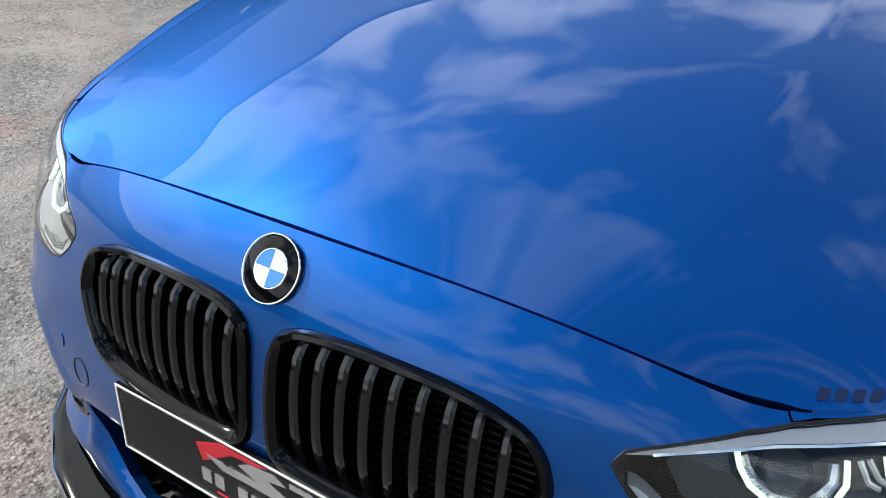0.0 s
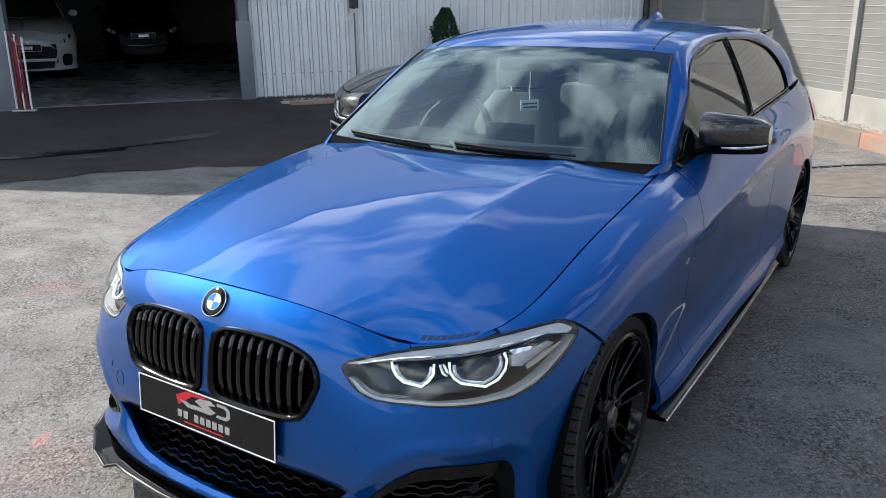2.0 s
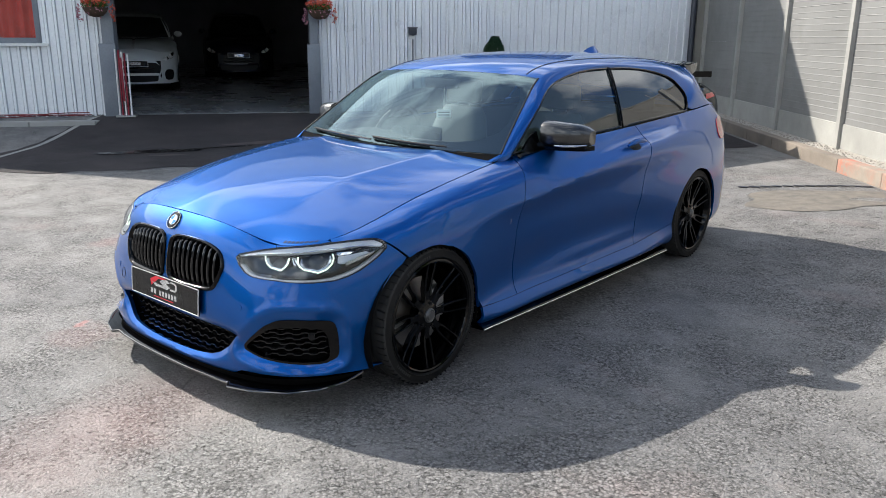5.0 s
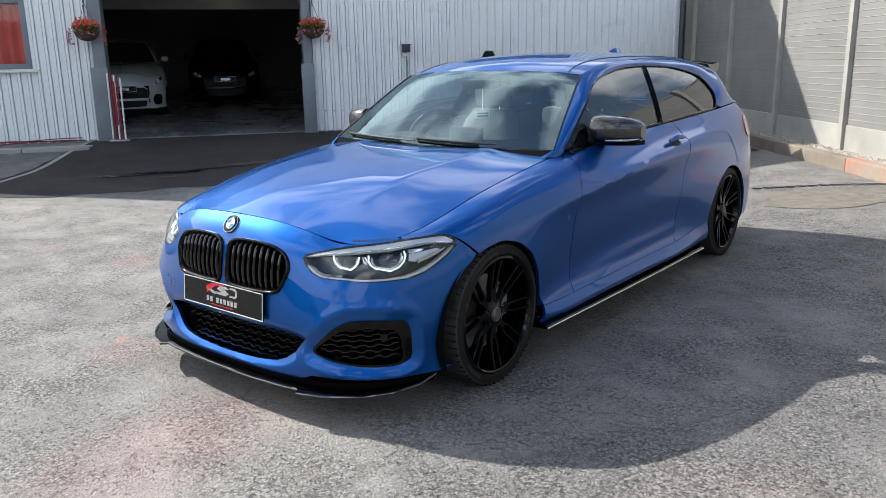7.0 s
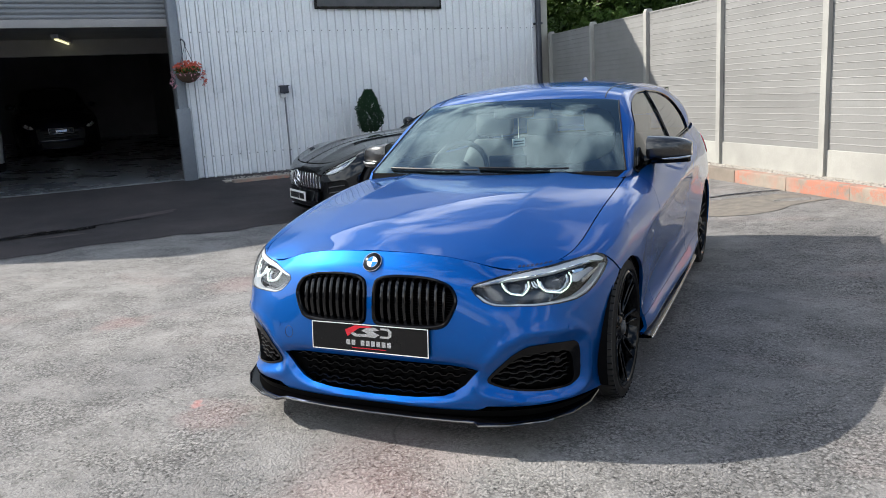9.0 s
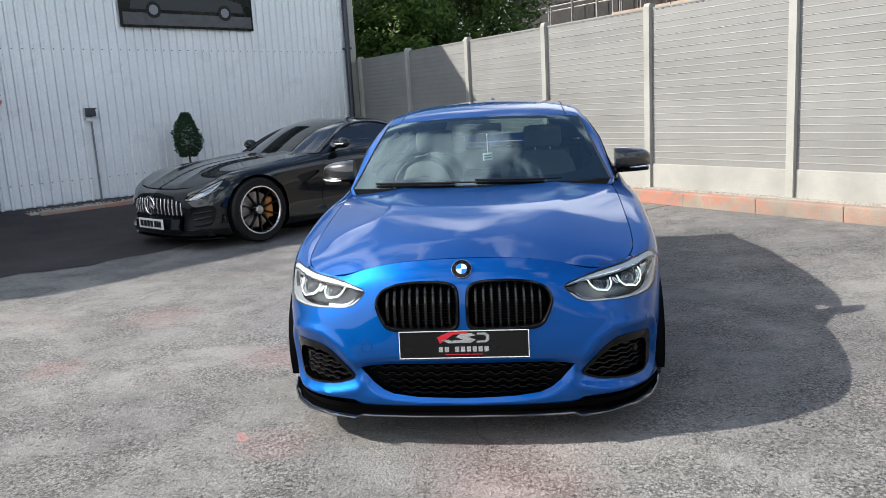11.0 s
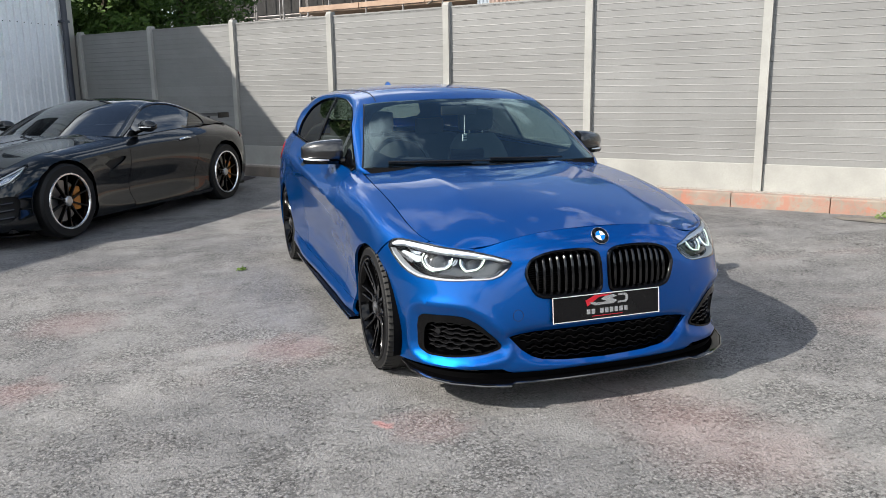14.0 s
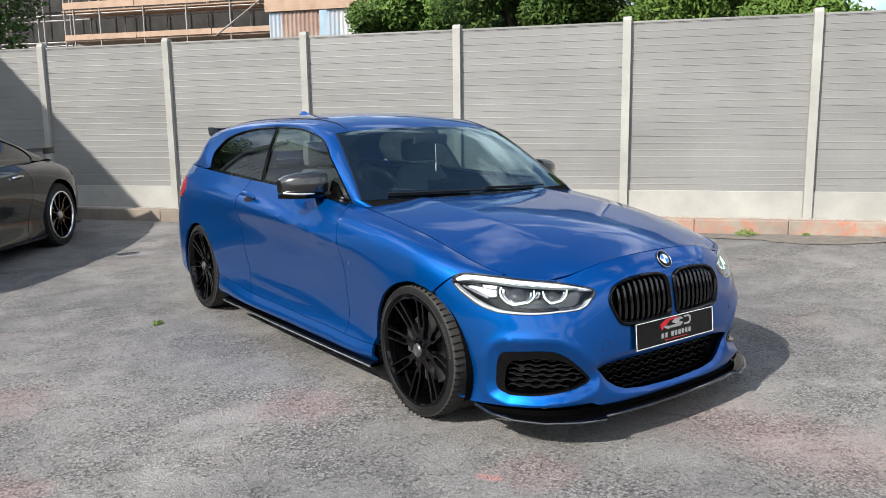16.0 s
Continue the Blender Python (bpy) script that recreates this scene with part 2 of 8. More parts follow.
M = dict(
    asphalt=asphalt(),
    # dark tarmac, with part of the building's shadow put into its colour
    tarmac_shade=worn("dark_tarmac", (0.038, 0.036, 0.0375), (0.072, 0.062, 0.062), 0.9, big=0.9, fine=150, bump=0.6, dist=0.008, Specular_IOR_Level=0.2),
    cladding=worn("silver_cladding", (0.90, 0.92, 0.93), (0.82, 0.84, 0.855), 0.32, 0.0, big=0.8, fine=30, bump=0.05),
    flashing=worn("cream_flashing", (0.42, 0.40, 0.35), (0.34, 0.32, 0.28), 0.5),
    grey_steel=worn("grey_painted_steel", (0.17, 0.19, 0.22), (0.24, 0.26, 0.28), 0.45, 0.2),
    dark_pipe=worn("dark_downpipe", (0.03, 0.035, 0.05), (0.05, 0.055, 0.07), 0.4),
    shutter=worn("shutter_steel", (0.19, 0.20, 0.215), (0.25, 0.26, 0.275), 0.5, 0.2),
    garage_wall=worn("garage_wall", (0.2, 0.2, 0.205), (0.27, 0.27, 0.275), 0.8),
    rail_grey=worn("shutter_rail", (0.34, 0.325, 0.32), (0.27, 0.26, 0.26), 0.55),
    garage_pale=worn("garage_ceiling", (0.5, 0.49, 0.47), (0.42, 0.41, 0.4), 0.8),
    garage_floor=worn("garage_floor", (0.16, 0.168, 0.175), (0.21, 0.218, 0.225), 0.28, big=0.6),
    concrete=worn("concrete", (0.41, 0.405, 0.375), (0.30, 0.297, 0.275), 0.85, big=2, fine=60, bump=0.3, each=0.12),
    plank=worn("grey_composite", (0.240, 0.240, 0.232), (0.200, 0.199, 0.192), 0.6, big=1.2, fine=50, bump=0.08, each=0.1),
    gravel=worn("pale_gravel", (0.5, 0.46, 0.4), (0.32, 0.29, 0.26), 0.9, big=25, fine=120, bump=0.8, dist=0.02),
    stone=worn("gravel_stone", (0.55, 0.51, 0.45), (0.36, 0.33, 0.3), 0.85, each=0.3),
    white=worn("white_paint", (0.78, 0.78, 0.76), (0.68, 0.68, 0.66), 0.5),
    # near-black that paints in the shade deep inside grilles, arches and underbody
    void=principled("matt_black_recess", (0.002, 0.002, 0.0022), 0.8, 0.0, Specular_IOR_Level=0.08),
    black=principled("black_plastic", (0.008, 0.008, 0.009), 0.45, 0.0, Specular_IOR_Level=0.25),
    gloss_black=principled("gloss_black", (0.0015, 0.0015, 0.0018), 0.06, 0.0, Specular_IOR_Level=0.26),
    rubber=worn("tyre_rubber", (0.006, 0.006, 0.007), (0.012, 0.012, 0.011), 0.65, fine=90, Specular_IOR_Level=0.25),
    chrome=principled("chrome", (0.85, 0.85, 0.86), 0.08, 1.0),
    steel=worn("brushed_steel", (0.5, 0.5, 0.5), (0.38, 0.38, 0.38), 0.35, 1.0, fine=200),
    red=worn("red_paint", (0.5, 0.03, 0.03), (0.38, 0.02, 0.02), 0.5),
    terracotta=worn("rust_basket", (0.07, 0.045, 0.03), (0.11, 0.065, 0.04), 0.9, fine=80, bump=0.8),
    leaf=worn("leaf", (0.10, 0.175, 0.03), (0.04, 0.09, 0.016), 0.55, big=2.5, fine=20, each=0.4, Specular_IOR_Level=0.2),
    leaf_dark=worn("dark_leaf", (0.014, 0.042, 0.018), (0.022, 0.06, 0.022), 0.7, big=6, Specular_IOR_Level=0.2),
    bark=worn("bark", (0.09, 0.065, 0.045), (0.05, 0.04, 0.03), 0.9),
    timber=worn("scaffold_board", (0.40, 0.28, 0.20), (0.30, 0.20, 0.14), 0.8, big=3),
    tube=worn("scaffold_tube", (0.3, 0.29, 0.28), (0.2, 0.17, 0.15), 0.5, 0.6),
    orange=worn("orange_petal", (0.7, 0.13, 0.06), (0.55, 0.07, 0.05), 0.6, big=30, each=0.3),
    pink=worn("pink_petal", (0.55, 0.25, 0.3), (0.4, 0.15, 0.2), 0.6, big=30),
    curtain=worn("red_curtain", (0.62, 0.06, 0.04), (0.42, 0.025, 0.02), 0.7, big=4),
    lamp=glow("lit_tube", (1.0, 0.97, 0.6), 0.7),
)


def kerb_paint():
    m = principled("kerb", (0.4, 0.37, 0.33), 0.9)
    k = Nodes(m)
    base = k.mix(k.ramp(k.noise(3, 6), (0.3, 0.0), (0.7, 1.0)), (0.34, 0.29, 0.235), (0.21, 0.18, 0.15))
    worn_red = k.mix(1.0, k.ramp(k.noise(5.0, 10, 0.80), (0.45, 0.0), (0.56, 0.92)), k.ramp(k.noise(0.8, 3), (0.38, 0.12), (0.52, 1.0)), "MULTIPLY")
    c = k.mix(worn_red, base, (0.42, 0.165, 0.11))
    k.color(c).bump(k.noise(60, 6), 0.5, 0.01)
    return m


M["kerb"] = kerb_paint()
M["kerb_plain"] = worn("old_kerb", (0.25, 0.21, 0.17), (0.17, 0.145, 0.12), 0.9, big=3, fine=60, bump=0.5, dist=0.01)

# ---- building blocks ----
def mesh_of(name, bm, material, smooth=0.0):
    me = bpy.data.meshes.new(name)
    bm.to_mesh(me)
    bm.free()
    for m in (material if isinstance(material, (list, tuple)) else [material]):
        me.materials.append(m)
    if smooth:
        me.shade_smooth()
        me.set_sharp_from_angle(angle=radians(smooth))
    return me


def part(name, bm, material, parent=None, label="", smooth=35.0):
    ob = new(name, mesh_of(name, bm, material, smooth))
    ob.parent = parent
    return tagged(ob, label)


def share(name, mesh, parent, m):
    """One more object on a mesh that is there already."""
    ob = new(name, mesh)
    ob.parent = parent
    ob.matrix_basis = m
    return ob


def thing(name, m, label, category, group="", kind=""):
    ob = new(name)
    ob.empty_display_size = 0.1
    ob.matrix_world = m
    return tagged(ob, label, category, group, kind)


def box(bm, x0, y0, z0, x1, y1, z1, bevel=0.0):
    r = bmesh.ops.create_cube(bm, size=1.0)
    bmesh.ops.transform(bm, matrix=Matrix.LocRotScale(((x0 + x1) / 2, (y0 + y1) / 2, (z0 + z1) / 2), None, (abs(x1 - x0), abs(y1 - y0), abs(z1 - z0))), verts=r["verts"])
    if bevel:
        edges = list({e for v in r["verts"] for e in v.link_edges})
        bmesh.ops.bevel(bm, geom=edges, offset=bevel, segments=2, affect="EDGES", profile=0.6)
    return bm


def boxed(*args, bevel=0.0):
    return box(bmesh.new(), *args, bevel=bevel)


def rod(bm, a, b, r0, r1=None, seg=10, caps=True):
    a, b = Vector(a), Vector(b)
    d = b - a
    m = Matrix.Translation((a + b) / 2) @ d.to_track_quat("Z", "Y").to_matrix().to_4x4()
    bmesh.ops.create_cone(bm, cap_ends=caps, segments=seg, radius1=r0, radius2=r0 if r1 is None else r1, depth=d.length, matrix=m)
    return bm


def tube(bm, pts, r, seg=8, closed=False):
    """A round bar along a line of points; r may be a list."""
    pts = [Vector(p) for p in pts]
    n = len(pts)
    radii = r if isinstance(r, (list, tuple)) else [r] * n
    rings = []
    up = Vector((0, 0, 1))
    for i, p in enumerate(pts):
        a = pts[(i - 1) % n] if closed or i else p
        b = pts[(i + 1) % n] if closed or i < n - 1 else p
        d = (b - a).normalized()
        s = d.cross(up if abs(d.z) < 0.95 else Vector((1, 0, 0))).normalized()
        t = s.cross(d)
        rings.append([bm.verts.new(p + radii[i] * (math.cos(k * math.tau / seg) * s + math.sin(k * math.tau / seg) * t)) for k in range(seg)])
    for i in range(n if closed else n - 1):
        a, b = rings[i], rings[(i + 1) % n]
        for k in range(seg):
            bm.faces.new((a[k], a[(k + 1) % seg], b[(k + 1) % seg], b[k]))
    if not closed:
        bm.faces.new(rings[0][::-1])
        bm.faces.new(rings[-1])
    bmesh.ops.recalc_face_normals(bm, faces=bm.faces[:])
    return bm


def lathe(bm, profile, seg=48, axis="X", closed=False):
    """Turns (radius, along) points about an axis through the origin."""
    rings = []
    for r, h in profile:
        ring = []
        for k in range(seg):
            c, s = r * math.cos(k * math.tau / seg), r * math.sin(k * math.tau / seg)
            ring.append(bm.verts.new({"X": (h, c, s), "Y": (c, h, s), "Z": (c, s, h)}[axis]))
        rings.append(ring)
    count = len(rings)
    for i in range(count if closed else count - 1):
        a, b = rings[i], rings[(i + 1) % count]
        for k in range(seg):
            bm.faces.new((a[k], a[(k + 1) % seg], b[(k + 1) % seg], b[k]))
    bmesh.ops.recalc_face_normals(bm, faces=bm.faces[:])
    return bm


def sheet(bm, rows, flip=False):
    """A grid of faces through rows of points."""
    vs = [[bm.verts.new(p) for p in row] for row in rows]
    for a, b in zip(vs, vs[1:]):
        for i in range(len(a) - 1):
            f = (a[i], a[i + 1], b[i + 1], b[i])
            bm.faces.new(f[::-1] if flip else f)
    return bm


def prism(bm, outline, to3d, depth):
    """A flat plate: outline of 2D points, placed by to3d(x, y, h) at h = 0 and h = depth."""
    lo = [bm.verts.new(to3d(x, y, 0.0)) for x, y in outline]
    hi = [bm.verts.new(to3d(x, y, depth)) for x, y in outline]
    bm.faces.new(lo[::-1])
    bm.faces.new(hi)
    for i in range(len(lo)):
        j = (i + 1) % len(lo)
        bm.faces.new((lo[i], lo[j], hi[j], hi[i]))
    bmesh.ops.recalc_face_normals(bm, faces=bm.faces[:])
    return bm


def smoothstep(a, b, x):
    t = min(1.0, max(0.0, (x - a) / (b - a)))
    return t * t * (3 - 2 * t)


# ---- the yard: x along the facade towards the fence, y into the building ----
SITE = pose(-3.0, 10.0, 0, 0, 0, 38.6)
SITE_INV = SITE.inverted()
FENCE_X, WALL_Z = 1.24, 0.2
# the workshop front stands 14.5 degrees out of square with the fence and turns about the door's corner
FACADE = SITE @ pose(-5.6, 0.05, 0, 0, 0, 14.5) @ pose(5.6, 0, 0)
FACADE_INV = FACADE.inverted()


def ground_z(x, y):
    p = SITE_INV @ Vector((x, y, 0))
    rise = 0.2 * smoothstep(-2.4, 0.0, (FACADE_INV @ Vector((x, y, 0))).y) if p.x < 1 else 0.0
    return max(rise, 0.11 * smoothstep(-1.6, 0.75, p.x))


def setting(name, bm, material, label, category, m=None, smooth=35.0):
    ob = new(name, mesh_of(name, bm, material, smooth))
    ob.matrix_world = SITE if m is None else m
    return tagged(ob, label, category, kind="structure")


def build_ground():
    bm = bmesh.new()
    line = [-400, -150, -60, -30] + [-20 + 0.4 * i for i in range(101)] + [30, 60, 150, 400]
    sheet(bm, [[(x, y, ground_z(x, y)) for x in line] for y in line])
    setting("ground", bm, M["asphalt"], "worn grey asphalt yard with pinkish stains and grit", "ground", Matrix.Identity(4), 60)


def profile_sheet(bm, x0, x1, z0, z1, y0=0.0, top=None):
    """Box-profile steel sheeting: flat pans and narrow ribs, with added slots that darken the rib edges."""
    pitch = 0.145
    x = (math.floor(x0 / pitch) + 0.5) * pitch
    pts = [(x0, y0)]
    while x < x1 + 0.05:
        # deep narrow slots are added beside each rib to draw its dark lines
        for dx, dy in ((-0.031, 0), (-0.030, 0.03), (-0.024, 0.03), (-0.017, -0.028), (0.017, -0.028), (0.024, 0.03), (0.030, 0.03), (0.031, 0)):
            if x0 < x + dx < x1:
                pts.append((x + dx, y0 + dy))
        x += pitch
    pts.append((x1, y0))
    up = (lambda x: z1) if top is None else top
    sheet(bm, [[(x, y, z0) for x, y in pts], [(x, y, up(x)) for x, y in pts]])


def roof_z(x):
    """Eaves along the front: nearly level, with a steep fall at the far end."""
    return max(3.1, min(5.52 - 0.03 * (x + 2.0), 5.5 + 1.45 * (x + 12.2)))


DOOR_X0, DOOR_X1, DOOR_TOP = -8.80, -5.76, 3.35


def build_building():
    wall = thing("wall_facade", FACADE, "silver-white ribbed steel cladding of the workshop front", "wall", kind="structure")
    edges = [-24.0, -22, -20, -18, -16, -13.855, -11.985, -11.4, -9.87, DOOR_X0 - 0.18, DOOR_X0, DOOR_X1, -5.6, -4.495, -3.48, -2.465, -1.45, -0.435, 1.28]
    for a, b in zip(edges, edges[1:]):
        bm = bmesh.new()
        if a >= DOOR_X0 - 0.01 and b <= DOOR_X1 + 0.01:
            profile_sheet(bm, a, b, DOOR_TOP, 0, top=roof_z)
        elif -11.41 < a < -11.39:
            profile_sheet(bm, a, b, WALL_Z - 0.1, 1.33)
            profile_sheet(bm, a, b, 2.37, 0, top=roof_z)
        else:
            profile_sheet(bm, a, b, WALL_Z - 0.1, 0, top=roof_z)
        part("cladding_sheet", bm, M["cladding"], wall, smooth=20)
    # rows of fixing screws along the ribs
    for z in (0.55, 2.5):
        bm = bmesh.new()
        for i in range(47):
            x = (math.floor(-5.5 / 0.145) + 0.5 + i) * 0.145
            rod(bm, (x, -0.028, z), (x, -0.036, z), 0.009, seg=6)
        tagged(part("screw", bm, M["dark_pipe"], wall), kind="stuff")
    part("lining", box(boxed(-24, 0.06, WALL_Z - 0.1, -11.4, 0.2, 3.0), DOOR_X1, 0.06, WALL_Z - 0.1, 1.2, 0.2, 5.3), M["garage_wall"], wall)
    # roof and the other walls that close the hall
    bm = bmesh.new()
    sheet(bm, [[(x, -0.12, roof_z(x)), (x, 14, roof_z(x))] for x in (-24.3, -13.855, -11.985, 1.4)])
    bmesh.ops.solidify(bm, geom=bm.faces[:], thickness=0.12)
    setting("roof", bm, M["shutter"], "low-pitched grey steel workshop roof", "roof", FACADE)
    setting("wall_end", boxed(1.18, 0.0, 0, 1.30, 14, 5.36), M["cladding"], "plain silver end wall of the workshop", "wall", FACADE)
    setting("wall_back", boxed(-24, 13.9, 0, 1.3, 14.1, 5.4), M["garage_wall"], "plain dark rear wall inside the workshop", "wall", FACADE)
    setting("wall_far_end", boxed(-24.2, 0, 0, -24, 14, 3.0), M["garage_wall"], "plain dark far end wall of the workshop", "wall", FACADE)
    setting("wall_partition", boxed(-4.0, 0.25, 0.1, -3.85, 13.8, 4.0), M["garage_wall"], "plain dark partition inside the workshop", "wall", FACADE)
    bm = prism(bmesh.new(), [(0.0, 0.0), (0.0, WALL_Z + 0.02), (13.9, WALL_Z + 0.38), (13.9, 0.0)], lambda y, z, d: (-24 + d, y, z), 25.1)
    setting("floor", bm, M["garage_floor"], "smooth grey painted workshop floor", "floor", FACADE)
    setting("ceiling", boxed(-14.0, 0.25, 3.72, 1.1, 13.9, 3.8), M["garage_pale"], "dim pale workshop ceiling", "ceiling", FACADE)
    setting("ceiling_low", boxed(-12.0, 0.26, 2.76, -4.02, 4.0, 2.84), M["garage_pale"], "low pale ceiling just inside the doorway", "ceiling", FACADE)
    setting("trim_beam", boxed(-12.0, 4.0, 2.46, -4.02, 4.18, 2.84), M["garage_pale"], "pale boxed-in beam across the workshop", "beam", FACADE)
    # door surround and roller shutter
    door = thing("door_1", FACADE, "wide vehicle doorway with its grey roller shutter rolled up", "roller door", kind="structure")
    for x0, x1 in ((DOOR_X0 - 0.18, DOOR_X0), (DOOR_X1, DOOR_X1 + 0.14)):
        part("jamb", boxed(x0, -0.1, WALL_Z - 0.1, x1, 0.25, DOOR_TOP, bevel=0.008), M["grey_steel"], door)
        part("guard", boxed(x0 - 0.05, -0.17, WALL_Z - 0.1, x1 + 0.02, -0.1, 1.33, bevel=0.01), M["grey_steel"], door, "grey steel corner guard")
    part("lintel", boxed(DOOR_X0, -0.06, DOOR_TOP - 0.02, DOOR_X1, 0.25, DOOR_TOP + 0.12, bevel=0.01), M["grey_steel"], door)
    for i in range(10):
        bm = bmesh.new()
        z = 2.72 + i * 0.075
        sheet(bm, [[(DOOR_X0, 0.10 - 0.018 * math.sin(math.pi * k / 6), z + 0.072 * k / 6) for k in range(7)], [(DOOR_X1, 0.10 - 0.018 * math.sin(math.pi * k / 6), z + 0.072 * k / 6) for k in range(7)]])
        part("shutter_slat", bm, M["shutter"], door)
    part("bottom_rail", boxed(DOOR_X0, 0.07, 2.6, DOOR_X1, 0.13, 2.72, bevel=0.01), M["rail_grey"], door, "pale shutter bottom rail")
    # corner pipe
    pipe = thing("downpipe", FACADE, "dark plastic downpipe at the corner of the cladding", "downpipe")
    part("pipe", tube(bmesh.new(), [(1.19, -0.09, 0.2), (1.19, -0.09, 5.3)], 0.052, 12), M["dark_pipe"], pipe)
    for z in (0.8, 2.55, 4.3):
        part("bracket", boxed(1.13, -0.145, z, 1.25, 0.0, z + 0.04), M["dark_pipe"], pipe)
    trim = thing("corner_trim", FACADE, "white steel corner flashing of the workshop", "trim", kind="structure")
    part("flashing", box(boxed(1.285, -0.05, 0.2, 1.43, 0.0, 5.36), 1.39, 0.002, 0.2, 1.43, 0.3, 5.34), M["flashing"], trim)


def build_fence():
    fence = thing("fence", SITE, "grey composite plank fence between pale concrete posts", "fence", kind="structure")
    slat = bmesh.new()
    h, half = 0.1505, 0.911
    prof = [(-0.004, 0.0), (-0.005, 0.002), (-0.005, 0.0625), (-0.0085, 0.065), (-0.005, 0.0735), (-0.005, 0.1385), (-0.0095, 0.1415), (-0.004, h - 0.0005), (0.02, h - 0.0005), (0.02, 0.0)]
    rows = [[(x, y, z) for x, z in prof + prof[:1]] for y in (-half, half)]
    sheet(slat, rows)
    slat_me = mesh_of("slat", slat, M["plank"], 20)
    base_me = mesh_of("gravel_board", boxed(-0.02, -half, 0.0, 0.03, half, 0.3, bevel=0.008), M["concrete"])
    bm = bmesh.new()
    prism(bm, [(-0.055, 0.05), (-0.055, 2.36), (-0.035, 2.40), (0.035, 2.40), (0.055, 2.36), (0.055, 0.05)], lambda x, z, d: (x, d - 0.043, z), 0.086)
    post_me = mesh_of("post", bm, M["concrete"])
    for k in range(-1, 14):
        y = 1.61 - 1.91 * k
        lift = 0.0
        share("post", post_me, fence, pose(FENCE_X, y, lift))
        if k > 12:
            continue
        share("gravel_board", base_me, fence, pose(FENCE_X, y - 0.955, 0.22))
        for i in range(12):
            share("slat", slat_me, fence, pose(FENCE_X, y - 0.955, 0.52 + i * h))
        cap = boxed(FENCE_X - 0.012, y - 1.866, 0.52 + 12 * h, FENCE_X + 0.026, y - 0.044, 0.545 + 12 * h, bevel=0.004)
        part("capping", cap, M["plank"], fence)
    # kerb in front of it, stone by stone
    kerb = thing("kerb", SITE, "worn concrete kerb with flaking red paint below the fence", "kerb", kind="structure")
    stone_me = mesh_of("kerb_stone", boxed(-0.07, -0.458, -0.1, 0.07, 0.458, 0.145, bevel=0.012), M["kerb"])
    old_me = stone_me.copy()
    old_me.materials[0] = M["kerb_plain"]
    for k in range(24):
        share("kerb_stone", stone_me if k > 6 else old_me, kerb, pose(0.86, 0.9 - 0.92 * k, 0.11, 0, random.uniform(-1, 1), random.uniform(-0.4, 0.4)))
    setting("gravel_strip", boxed(0.92, -21, 0.0, FENCE_X + 0.5, 2.5, 0.235), M["gravel"], "strip of pale gravel between kerb and fence", "gravel")
    bm = bmesh.new()
    for i in range(1500):
        x, y = random.uniform(0.93, 1.2), random.uniform(-16, 1.2)
        r = random.uniform(0.005, 0.012)
        bmesh.ops.create_icosphere(bm, subdivisions=1, radius=r, matrix=pose(x, y, 0.237, random.uniform(0, 90), random.uniform(0, 90), 0) @ Matrix.Diagonal((1.3, 1, 0.7, 1)))
    tagged(setting("gravel", bm, M["stone"], "loose pale gravel stones", "gravel"), kind="stuff")


build_ground()
build_building()
build_fence()

# ---- the blue car's surfaces: y runs back from the front axle, x to its left ----
def spline(xs, ys):
    """A natural cubic through the points; returns a function of arrays."""
    xs, ys = np.asarray(xs, float), np.asarray(ys, float)
    n, h = len(xs), np.diff(xs)
    a = np.eye(n)
    r = np.zeros((n,) + ys.shape[1:])
    for i in range(1, n - 1):
        a[i, i - 1], a[i, i], a[i, i + 1] = h[i - 1], 2 * (h[i - 1] + h[i]), h[i]
        r[i] = 6 * ((ys[i + 1] - ys[i]) / h[i] - (ys[i] - ys[i - 1]) / h[i - 1])
    m = np.linalg.solve(a, r.reshape(n, -1)).reshape(r.shape)

    def f(x):
        x = np.asarray(x, float)
        i = np.clip(np.searchsorted(xs, x) - 1, 0, n - 2)
        shape = x.shape + (1,) * (ys.ndim - 1)
        hi = h[i].reshape(shape)
        u, w = (xs[i + 1] - x).reshape(shape), (x - xs[i]).reshape(shape)
        return (m[i] * u**3 + m[i + 1] * w**3) / (6 * hi) + (ys[i] / hi - m[i] * hi / 6) * u + (ys[i + 1] / hi - m[i + 1] * hi / 6) * w

    return f


# plan of the widest line, from the nose round the corner to the tail
PLAN = [(0, -0.757), (0.12, -0.756), (0.28, -0.748), (0.42, -0.73), (0.55, -0.692), (0.66, -0.625), (0.745, -0.53), (0.80, -0.42), (0.836, -0.30), (0.862, -0.15), (0.876, 0.05),
        (0.880, 0.35), (0.879, 0.8), (0.879, 1.3), (0.881, 1.8), (0.885, 2.3), (0.886, 2.69), (0.872, 3.0), (0.825, 3.25), (0.73, 3.41), (0.55, 3.50), (0.28, 3.545), (0, 3.555)]
_p = np.array(PLAN)
_s = np.concatenate(([0], np.cumsum(np.linalg.norm(np.diff(_p, axis=0), axis=1))))
plan_xy = spline(_s, _p)
S_END = float(_s[-1])
_fine = np.linspace(0, S_END, 4000)
_fxy = plan_xy(_fine)


def s_at(x=None, y=None):
    """The length along the plan line at which it passes a given x (front) or y (flank)."""
    if y is None:
        k = _fxy[:, 1] < -0.3
        return float(np.interp(x, _fxy[k, 0], _fine[k]))
    k = (_fxy[:, 0] > 0.75) & (_fine < S_END - 0.6)
    return float(np.interp(y, _fxy[k, 1], _fine[k]))


